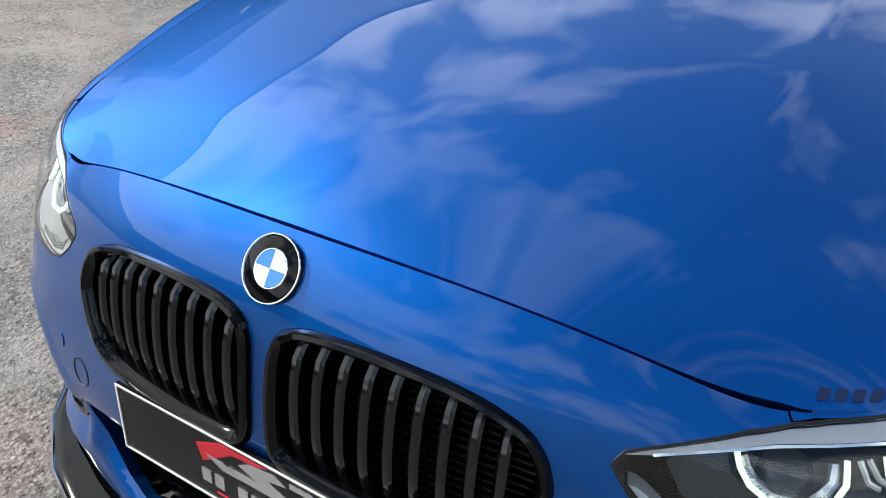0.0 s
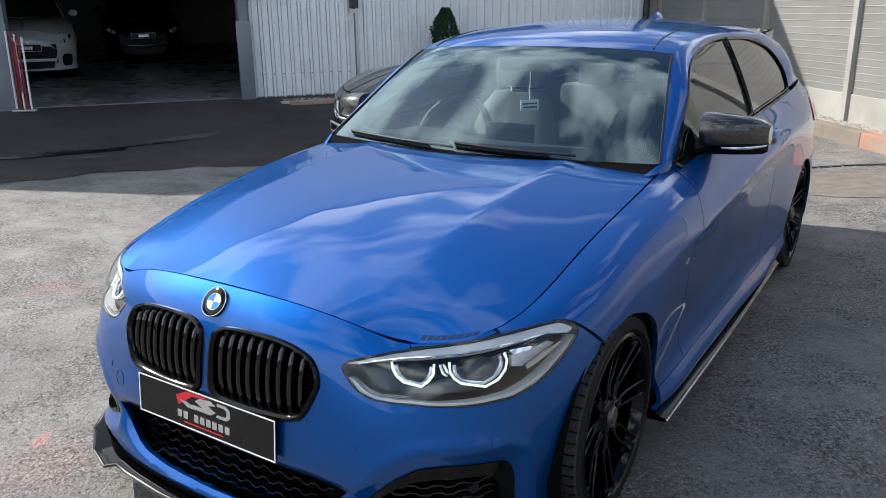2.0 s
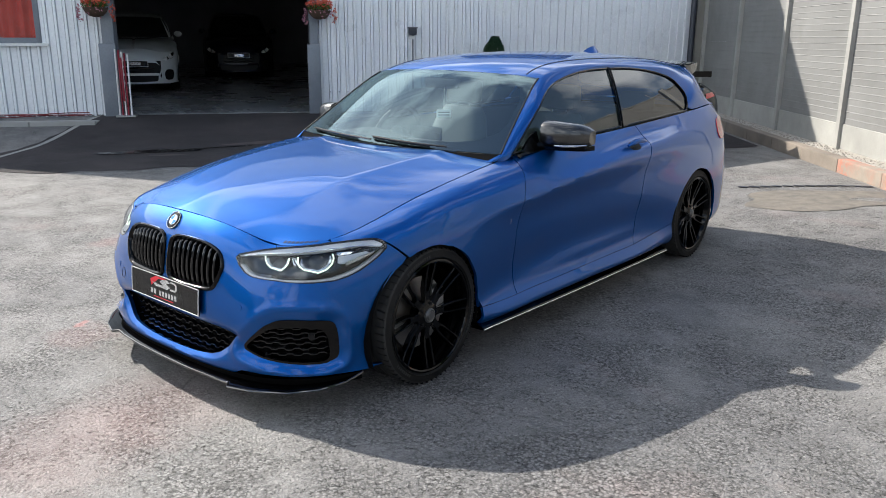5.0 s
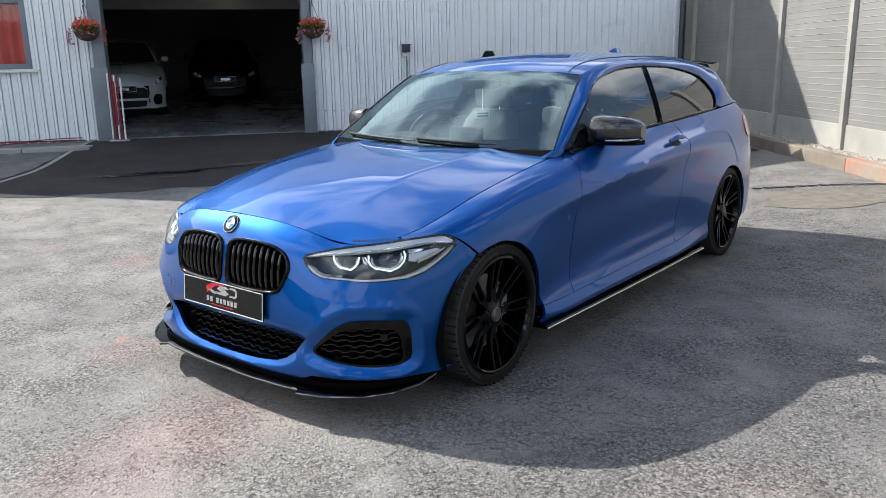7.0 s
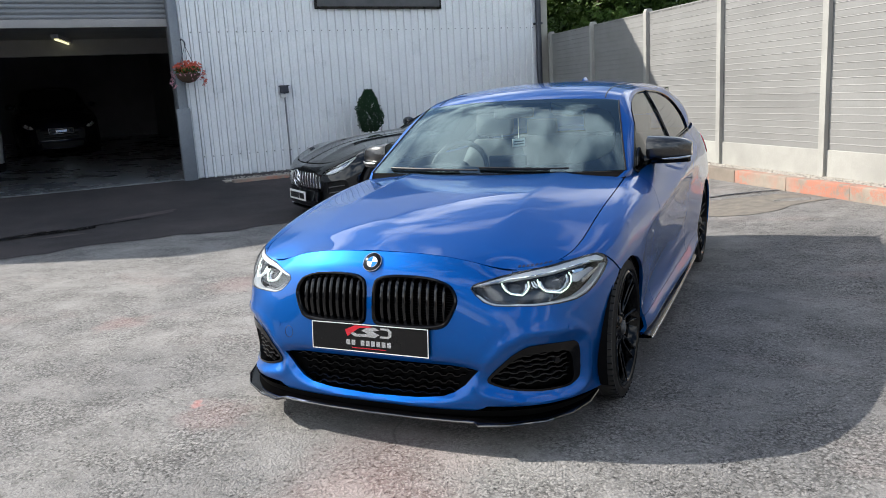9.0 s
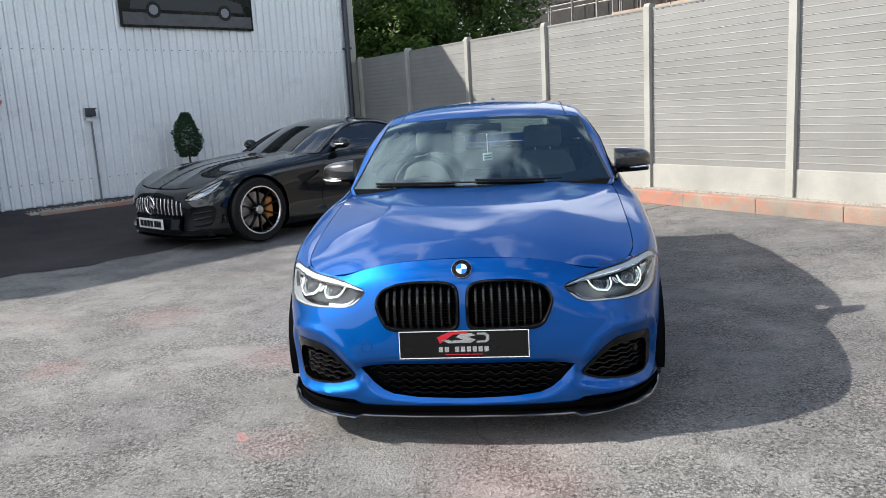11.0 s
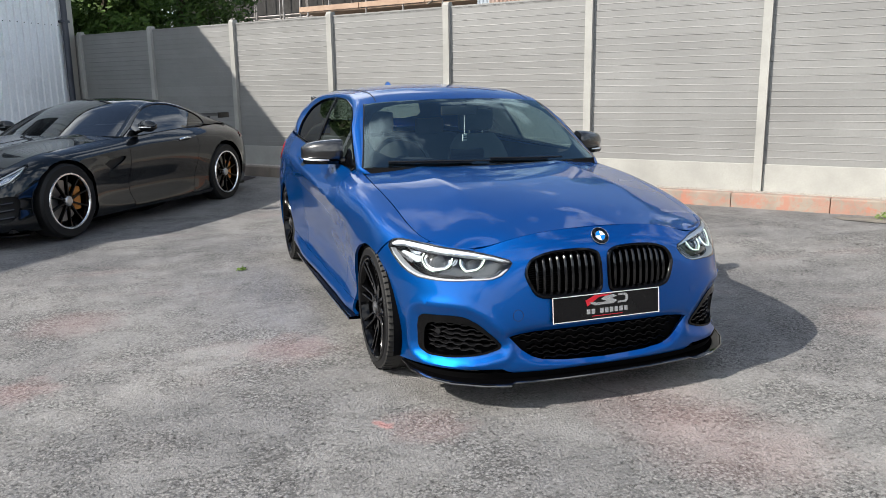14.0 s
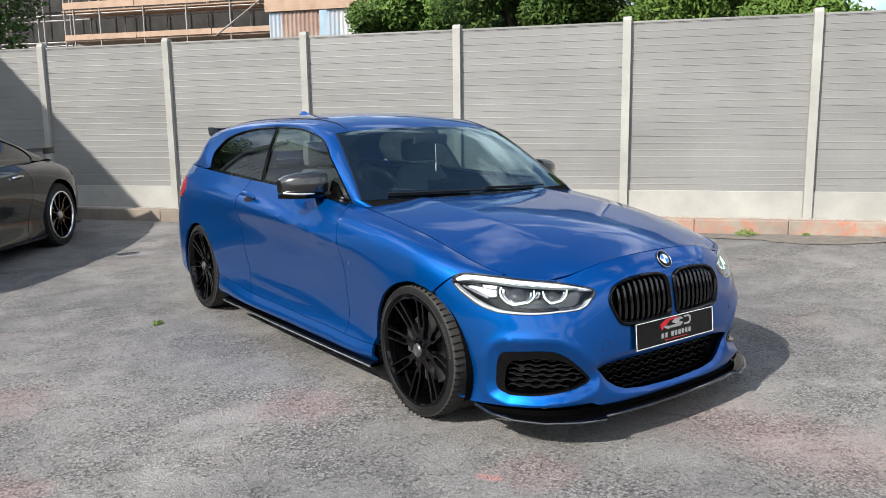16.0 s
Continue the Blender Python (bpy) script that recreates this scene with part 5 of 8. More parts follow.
    for k in range(8):
        x0 = -0.10 + 0.0235 * k + (0.018 if k > 1 else 0.0)
        bm = boxed(x0, -0.030, 0.006, x0 + 0.017, -0.009, 0.0072)
        bmesh.ops.transform(bm, matrix=pl, verts=bm.verts[:])
        part("text_bar", bm, M["silver"], plate)
    bm = boxed(-0.075, -0.042, 0.006, 0.075, -0.039, 0.0070)
    bmesh.ops.transform(bm, matrix=pl, verts=bm.verts[:])
    part("underline", bm, M["plate_red"], plate)
    # parking sensors and towing cap, rings on the bumper
    for s, v, r in ((0.47, 0.325, 0.011), (0.82, 0.345, 0.011)):
        c = np.array([s, v])
        ring = [tuple(c + r * np.array([math.cos(a * math.tau / 20), math.sin(a * math.tau / 20)])) for a in range(20)]
        bm = panel(belt, ring, [], 0.006, 0.003, lift=0.0015)
        both_sides(part("sensor_cap", bm, BLUE, bumper))
    c = np.array([0.405, 0.30])
    ring = [tuple(c + 0.022 * np.array([math.cos(a * math.tau / 28), math.sin(a * math.tau / 28)])) for a in range(28)]
    bm = bmesh.new()
    tube(bm, [(-x, y, z) for x, y, z in belt(ring)], 0.0012, 5, True)
    part("towing_cap", bm, M["black"], bumper)


def build_lamp():
    lamp = part("headlamp", panel(belt, LAMP, [], 0.014, 0.0, lift=0.001), M["lens"], CAR, "clear headlamp with white daylight rings, lit")
    lamp.visible_shadow = False
    loop = resampled(LAMP, 0.012)
    part("seal", tube(bmesh.new(), [tuple(q) for q in belt(loop) - surface_normal(belt, loop) * 0.001], 0.0022, 6, True), M["black"], lamp)
    back = bmesh.new()
    panel(belt, grown(LAMP, 0.002), [], 0.02, 0.0, lift=-0.07, bm=back)
    part("housing", back, M["lamp_dark"], lamp)
    p0, n0 = belt(loop), surface_normal(belt, loop)
    wall = sheet(bmesh.new(), [[tuple(q) for q in np.vstack([p0, p0[:1]])], [tuple(q) for q in np.vstack([p0 - n0 * 0.07, (p0 - n0 * 0.07)[:1]])]])
    part("side_wall", wall, M["lamp_dark"], lamp)
    # pale brow under the top edge, straight from tip to tip
    brow = [(0.430, 0.536), (0.452, 0.555), (0.50, 0.591), (0.558, 0.629), (0.612, 0.653), (0.665, 0.662), (0.74, 0.662), (0.814, 0.655), (0.881, 0.643), (0.989, 0.600), (1.06, 0.571), (1.096, 0.536),
            (1.085, 0.520), (1.01, 0.548), (0.941, 0.562), (0.871, 0.583), (0.80, 0.597), (0.724, 0.608), (0.659, 0.613), (0.593, 0.611), (0.52, 0.582), (0.46, 0.548)]
    brow = brow[:12] + [(q[0], q[1] + 0.36 * (float(np.interp(q[0], [p[0] for p in brow[:12]], [p[1] for p in brow[:12]])) - q[1])) for q in brow[12:]]
    part("brow", panel(belt, brow, [], 0.014, 0.022, lift=-0.006), M["lamp_white"], lamp, "pale brow trim")
    line = brow[12:]
    part("brow_edge", tube(bmesh.new(), [tuple(q) for q in belt(line) - surface_normal(belt, line) * 0.008], 0.003, 6), M["chrome"], lamp)
    # pale trough along the bottom, rising to the outer tip
    low = [(0.440, 0.496), (0.473, 0.464), (0.513, 0.454), (0.614, 0.458), (0.69, 0.450), (0.792, 0.441), (0.876, 0.438), (0.947, 0.450), (0.99, 0.464), (1.065, 0.493), (1.100, 0.514),
           (1.075, 0.516), (1.03, 0.500), (0.985, 0.489), (0.923, 0.474), (0.863, 0.463), (0.787, 0.465), (0.683, 0.477), (0.613, 0.484), (0.523, 0.479), (0.497, 0.487), (0.478, 0.512), (0.462, 0.528), (0.450, 0.520)]
    low = low[:11] + [(q[0], q[1] + 0.70 * (float(np.interp(q[0], [p[0] for p in low[:11]], [p[1] for p in low[:11]])) - q[1])) for q in low[11:]]
    part("lower_trim", panel(belt, low, [], 0.012, 0.03, lift=-0.008), M["lamp_white"], lamp)
    for i in range(3):
        line = [(0.472 + 0.006 * i, 0.50 - 0.004 * i), (0.492 + 0.004 * i, 0.472 + 0.004 * i), (0.53, 0.463 + 0.005 * i), (0.61, 0.468 + 0.005 * i)]
        part("rib", tube(bmesh.new(), [tuple(q) for q in belt(line) - surface_normal(belt, line) * 0.007], 0.001, 5), M["lamp_dark"], lamp)
    rings = ([(0.553, 0.600), (0.557, 0.572), (0.568, 0.545), (0.590, 0.524), (0.640, 0.512), (0.660, 0.532), (0.674, 0.560), (0.678, 0.602)],
             [(0.722, 0.602), (0.721, 0.560), (0.730, 0.532), (0.748, 0.508), (0.812, 0.478), (0.848, 0.487), (0.872, 0.508), (0.882, 0.538), (0.879, 0.572)])
    for ring, depth in zip(rings, (0.02, 0.02)):
        c = np.mean(np.array(ring), axis=0) + [0, 0.006]
        p = belt(ring) - surface_normal(belt, ring) * depth
        part("light_ring", tube(bmesh.new(), [tuple(q) for q in p], 0.0030, 8), M["drl"], lamp, "glowing white ring")
        step = [tuple(c + (np.array(q) - c) * 0.84) for q in ring]
        p = belt(step) - surface_normal(belt, step) * (depth + 0.012)
        part("ring_trim", tube(bmesh.new(), [tuple(q) for q in p], 0.0055, 6), M["silver"], lamp)
        teeth = bmesh.new()
        for q in resampled(ring[1:-1], 0.0065, False):
            a, b = c + (np.array(q) - c) * 0.90, c + (np.array(q) - c) * 0.80
            pa = belt([tuple(a), tuple(b)]) - surface_normal(belt, [tuple(a), tuple(b)]) * (depth + 0.004)
            tube(teeth, [tuple(v) for v in pa], 0.0012, 4)
        tagged(part("ring_teeth", teeth, M["chrome"], lamp), kind="stuff")
        disc = [tuple(c + (np.array(q) - c) * 0.80) for q in ring]
        part("lens_surround", panel(belt, disc, [], 0.012, 0.0, lift=-0.045), M["projector"], lamp)
        r = 0.036 if c[0] > 0.7 else 0.028
        n = Vector(surface_normal(belt, [tuple(c)])[0])
        cc = Vector(belt([tuple(c)])[0]) - n * 0.045
        dome = lathe(bmesh.new(), [(0.0, r * 0.55), (r * 0.45, r * 0.48), (r * 0.8, r * 0.25), (r, 0.0)], 24, "Z")
        bmesh.ops.transform(dome, matrix=Matrix.Translation(cc) @ n.to_track_quat("Z", "Y").to_matrix().to_4x4(), verts=dome.verts[:])
        part("projector", dome, M["projector"], lamp, "dark projector lens")
    # dark tray below the rings with chrome ledges
    tray = [(0.50, 0.492), (0.53, 0.486), (0.613, 0.490), (0.69, 0.483), (0.79, 0.470), (0.74, 0.505), (0.71, 0.535), (0.69, 0.54), (0.64, 0.506), (0.585, 0.518), (0.55, 0.55), (0.545, 0.60), (0.50, 0.57), (0.478, 0.535)]
    part("tray", panel(belt, tray, [], 0.012, 0.0, lift=-0.035), M["projector"], lamp)
    for line in ([(0.695, 0.60), (0.700, 0.56), (0.712, 0.545)], [(0.705, 0.60), (0.712, 0.565), (0.722, 0.55)]):
        p = belt(line) - surface_normal(belt, line) * 0.026
        part("fin", tube(bmesh.new(), [tuple(q) for q in p], 0.0035, 6), M["silver"], lamp)
    # reflectors towards the outer tip
    for poly, d, mat in (([(0.905, 0.545), (0.96, 0.535), (1.03, 0.528), (1.05, 0.512), (0.985, 0.500), (0.93, 0.492), (0.90, 0.505)], 0.035, "lamp_white"),
                         ([(0.895, 0.572), (0.93, 0.560), (0.965, 0.545), (0.955, 0.536), (0.90, 0.548)], 0.018, "chrome"),
                         ([(0.93, 0.500), (0.99, 0.512), (1.06, 0.518), (1.05, 0.510), (0.99, 0.497), (0.93, 0.486)], 0.014, "lamp_dark")):
        part("side_reflector", panel(belt, poly, [], 0.012, 0.012, lift=-d), M[mat], lamp)
    both_sides(lamp)


def build_glasshouse():
    w = 0.982
    bm = bmesh.new()
    ts = np.linspace(T_HEAD - 0.004, T_REAR, 46)
    xs = np.linspace(-1, 1, 41)
    sheet(bm, [[tuple(p) for p in spine([(t, q) for q in xs])] for t in ts])
    roof = part("roof", bm, BLUE, CAR, smooth=50)
    for sg in (-1, 1):
        line = [(t, sg * 0.86) for t in np.linspace(T_HEAD + 0.02, T_REAR, 30)]
        part("roof_seam", tube(bmesh.new(), [tuple(p) for p in spine(line)], 0.0035, 5), M["black"], roof)
    # windscreen with its black border
    bm = bmesh.new()
    ts = np.linspace(0.0, T_HEAD - 0.006, 30)
    sheet(bm, [[tuple(p) for p in spine([(t, q * w) for q in xs])] for t in ts])
    scr = part("windscreen", bm, M["screen"], CAR, "clear windscreen reflecting clouds", smooth=60)
    scr.visible_shadow = False
    bm = bmesh.new()
    rim = [(0.0, -w), (0.0, w), (T_HEAD - 0.006, w), (T_HEAD - 0.006, -w)]
    hole = rounded([(0.075, -w + 0.045), (0.055, 0.0), (0.075, w - 0.045), (T_HEAD - 0.05, w - 0.05), (T_HEAD - 0.032, 0.0), (T_HEAD - 0.05, -w + 0.05)], 2)
    panel(spine, rim, [hole], 0.03, 0.0, sign=-1, lift=-0.004, bm=bm)
    part("border", bm, M["gloss_black"], scr)
    for sg in (-1, 1):
        line = [tuple(p) for p in spine([(t, sg * w) for t in np.linspace(0.0, T_HEAD - 0.006, 24)])]
        part("edge_seal", tube(bmesh.new(), line, 0.0045, 6), M["black"], scr)
    # pillars and roof rail, joined to the window line
    pairs = [(0.0, 0.690, 0.908), (_t[1], 0.843, 1.020), (_t[2], 1.002, 1.126), (T_HEAD, 1.175, 1.215), (_t[4], 1.40, 1.262), (_t[5], 1.60, 1.282), (_t[6], 1.90, 1.287), (_t[7], 2.22, 1.276), (_t[8] - 0.1, 2.44, 1.248), (_t[8] + 0.15, 2.615, 1.207), (_t[9], 2.715, 1.140), (_t[10], 2.745, 1.070), (_t[11], 2.738, 1.003), (_t[12], 3.0, 1.008), (T_END, 3.2, 1.01)]
    k = np.arange(len(pairs))
    f = spline(k, np.array(pairs))(np.linspace(0, len(pairs) - 1, 120))
    top = spine([(min(max(t, 0), T_END), 1.0) for t in f[:, 0]])
    nearer = spine([(min(max(t, 0), T_END), w) for t in f[:, 0]])
    dlo = flank(f[:, 1:])
    rows = []
    for a, b, c in zip(nearer, top, dlo):
        a, b, c = Vector(a), Vector(b), Vector(c)
        out = Vector((1, 0, 0.5)).normalized() * (c - b).length * 0.10
        rows.append([tuple(a), tuple(b)] + [tuple(b.lerp(c, i / 6) + out * math.sin(math.pi * i / 6)) for i in range(1, 6)] + [tuple(c), tuple(c + Vector((-0.02, 0, -0.004)))])
    rows.insert(0, [(0.69, 0.56, 0.885), (0.712, 0.57, 0.887)] + [(0.716 + 0.003 * i, 0.58 + 0.008 * i, 0.887 - 0.001 * i) for i in range(5)] + [(0.742, 0.66, 0.888), (0.722, 0.66, 0.88)])
    frame_bm = sheet(bmesh.new(), rows)
    side = part("side_frame", frame_bm, BLUE, CAR, smooth=50)
    both_sides(side)
    # window line, glass and trims
    upper = [tuple(v) for v in f[: int(120 * 11.6 / 14), 1:]]
    bottom = [(2.67, 0.993), (2.4, 0.984), (1.9, 0.966), (1.4, 0.950), (0.95, 0.933), (0.735, 0.914)]
    post_y = lambda z: 1.745 + (z - 0.957) * 0.36
    dl = upper + bottom
    front = [p for p in dl if p[0] < post_y(p[1]) - 0.007]
    first = [p for i, p in enumerate(dl[: len(upper)]) if p[0] < post_y(p[1]) - 0.007]
    last = [p for p in bottom if p[0] < post_y(p[1]) - 0.007]
    z_top = first[-1][1]
    front = first + [(post_y(z_top) - 0.007, z_top), (post_y(0.962) - 0.007, 0.962)] + last
    rear = [(post_y(1.285) + 0.007, 1.285)] + [p for p in upper if p[0] > post_y(p[1]) + 0.007] + [p for p in bottom if p[0] > post_y(p[1]) + 0.007] + [(post_y(0.962) + 0.007, 0.962)]
    for name, poly, tint in (("door_glass", front, "privacy"), ("quarter_glass", rear, "dark_glass")):
        g = part(name, panel(flank, poly, [], 0.04, 0.0, lift=-0.006), M[tint], CAR, "dark tinted side glass")
        g.visible_shadow = False
        bm = tube(bmesh.new(), [tuple(p) for p in flank(resampled(grown(poly, -0.004), 0.03))], 0.0055, 6, True)
        part("trim", bm, M["gloss_black"], g, "gloss black window trim")
        both_sides(g)
    line = [(0.74, 0.905)] + bottom[::-1]
    bm = tube(bmesh.new(), [tuple(p + [0.006, 0, -0.012]) for p in flank(resampled(line, 0.05, False))], 0.011, 6)
    both_sides(part("waist_trim", bm, M["gloss_black"], CAR))
    # hatch and spoiler
    bm = bmesh.new()
    t_glass = T_REAR + 0.78 * (T_END - T_REAR)
    rim = [(T_REAR, -1), (T_REAR, 1), (T_END, 1), (T_END, -1)]
    pane = rounded([(T_REAR + 0.02, -0.80), (T_REAR + 0.02, 0.80), (t_glass, 0.86), (t_glass, -0.86)], 2)
    panel(spine, rim, [pane], 0.04, 0.0, sign=-1, bm=bm)
    gate = part("tailgate", bm, BLUE, CAR, smooth=50)
    bm = panel(spine, pane, [], 0.05, 0.0, sign=-1)
    part("rear_window", bm, M["privacy"], gate, "tinted rear window").visible_shadow = False
    rows = []
    for q in np.linspace(-1, 1, 25):
        h = 0.50 * q
        b = 0.02 * q * q
        rows.append([(h, 3.10 - b, 1.308 - 0.03 * q * q), (h, 3.24 - b, 1.302 - 0.022 * q * q), (h, 3.335 - b, 1.306 - 0.018 * q * q), (h, 3.34 - b, 1.296 - 0.018 * q * q), (h, 3.26 - b, 1.270 - 0.02 * q * q), (h, 3.14 - b, 1.285 - 0.03 * q * q), (h, 3.10 - b, 1.308 - 0.03 * q * q)])
    bm = sheet(bmesh.new(), rows)
    for sg in (-1, 1):
        prism(bm, [(3.09, 1.275), (3.22, 1.275), (3.325, 1.288), (3.315, 1.235), (3.25, 1.205)], lambda y, z, d: (sg * (0.500 + d), y, z), 0.02)
    bmesh.ops.recalc_face_normals(bm, faces=bm.faces[:])
    part("roof_spoiler", bm, M["carbon"], CAR, "black roof spoiler")
    bm = bmesh.new()
    rows = []
    for k in range(9):
        c = k / 8
        y = 2.58 + 0.17 * c
        h = 0.050 * math.sin(math.pi * min(1.0, 0.12 + 0.5 * c)) * (1 if c < 0.93 else 0.7)
        wd = 0.03 * math.sin(math.pi * (0.15 + 0.6 * c))
        rows.append([(-wd, y, 1.35), (-wd * 0.6, y, 1.35 + h * 0.6), (0, y, 1.35 + h), (wd * 0.6, y, 1.35 + h * 0.6), (wd, y, 1.35)])
    part("roof_aerial", sheet(bm, rows, True), BLUE, CAR, "small blue shark-fin aerial")
    # cowl and wipers
    bm = bmesh.new()
    top = spine([(0.0, q * 0.99) for q in np.linspace(-1, 1, 31)])
    rows = [[tuple(p + [0, -0.004, -0.004]) for p in top], [(x, y - 0.035, z - 0.03) for x, y, z in top], [(x, y - 0.10, z - 0.045) for x, y, z in top]]
    part("cowl", sheet(bm, rows), principled("matt_black_cowl", (0.006, 0.006, 0.0065), 0.9, 0.0, Specular_IOR_Level=0.03), CAR)
    for pts in ([(-0.02, 0.012), (-0.40, 0.022), (-0.80, 0.030)], [(0.62, 0.010), (0.30, 0.020), (-0.02, 0.034)]):
        c = np.array(pts)
        line = spline((0, 1, 2), c[:, ::-1])(np.linspace(0, 2, 16))
        p = spine([(t, q) for t, q in line])
        wiper = part("wiper", tube(bmesh.new(), [tuple(v + np.array([0, -0.008, 0.012])) for v in p], 0.005, 6), M["black"], CAR, "black windscreen wiper")
        part("wiper_blade", tube(bmesh.new(), [tuple(v + np.array([0, -0.004, 0.004])) for v in p[3:]], 0.004, 5), M["rubber"], wiper)


def build_mirror():
    mir = new("door_mirror")
    mir.parent = CAR
    tagged(mir, "carbon door mirror with silver strip")
    bm = bmesh.new()
    rows = []
    for i in range(17):
        k = i / 16
        x = 0.775 + 0.213 * k
        end = (1 - 0.30 * k**10) * (1 - 0.10 * (1 - k) ** 6)
        hi, lo = 1.066 - 0.026 * k - 0.012 * k**6, 0.926 + 0.006 * k
        cy, cz = 0.965 + 0.085 * k * k, (hi + lo) / 2
        hz, hy = (hi - lo) / 2 * end, (0.088 - 0.018 * k) * end
        row = []
        for a in range(25):
            t = a * math.tau / 24
            c, s = math.cos(t), math.sin(t)
            row.append((x, cy - hy * (abs(c) ** 0.75 if c > 0 else 0.25 * c), cz + hz * math.copysign(abs(s) ** 0.6, s)))
        rows.append(row)
    sheet(bm, rows)
    bm.faces.new([bm.verts.new(p) for p in rows[-1][:-1]])
    bm.faces.new([bm.verts.new(p) for p in rows[0][:-1]])
    bmesh.ops.recalc_face_normals(bm, faces=bm.faces[:])
    part("cap", bm, M["carbon"], mir, "carbon-look mirror cap", smooth=60)
    bm = bmesh.new()
    tube(bm, [(0.855, 0.893, 0.944), (0.90, 0.910, 0.943), (0.945, 0.940, 0.944), (0.985, 0.985, 0.948)], [0.003, 0.006, 0.006, 0.004], 6)
    part("strip", bm, M["silver"], mir, "silver indicator strip")
    bm = bmesh.new()
    rows = [[(x, 0.965 + 0.085 * k * k - d, 0.929 + e) for d, e in ((-0.03, -0.016), (0.060, -0.012), (0.078, 0.008), (-0.03, 0.008))] for x, k in ((0.80, 0.1), (0.88, 0.5), (0.95, 0.85), (0.975, 1.0))]
    sheet(bm, [r + r[:1] for r in rows])
    part("base_trim", bm, M["gloss_black"], mir)
    bm = bmesh.new()
    sheet(bm, [[(0.78 + 0.19 * u, 0.992 + 0.085 * u * u, 0.935 + 0.10 * v) for u in (0.05, 0.3, 0.6, 0.9)] for v in (0, 0.5, 1)])
    part("mirror_glass", bm, M["chrome"], mir)
    bm = tube(bmesh.new(), [(0.72, 0.86, 0.925), (0.76, 0.90, 0.935), (0.82, 0.95, 0.95)], [0.022, 0.02, 0.018], 8)
    part("arm", bm, M["gloss_black"], mir)
    bm = prism(bmesh.new(), [(0.745, 0.905), (0.90, 0.925), (0.905, 1.005), (0.86, 0.99)], lambda y, z, d: (float(flank_x(y, z)) + 0.004 - d, y, z), 0.012)
    part("sail", bm, M["gloss_black"], mir)
    both_sides(mir)


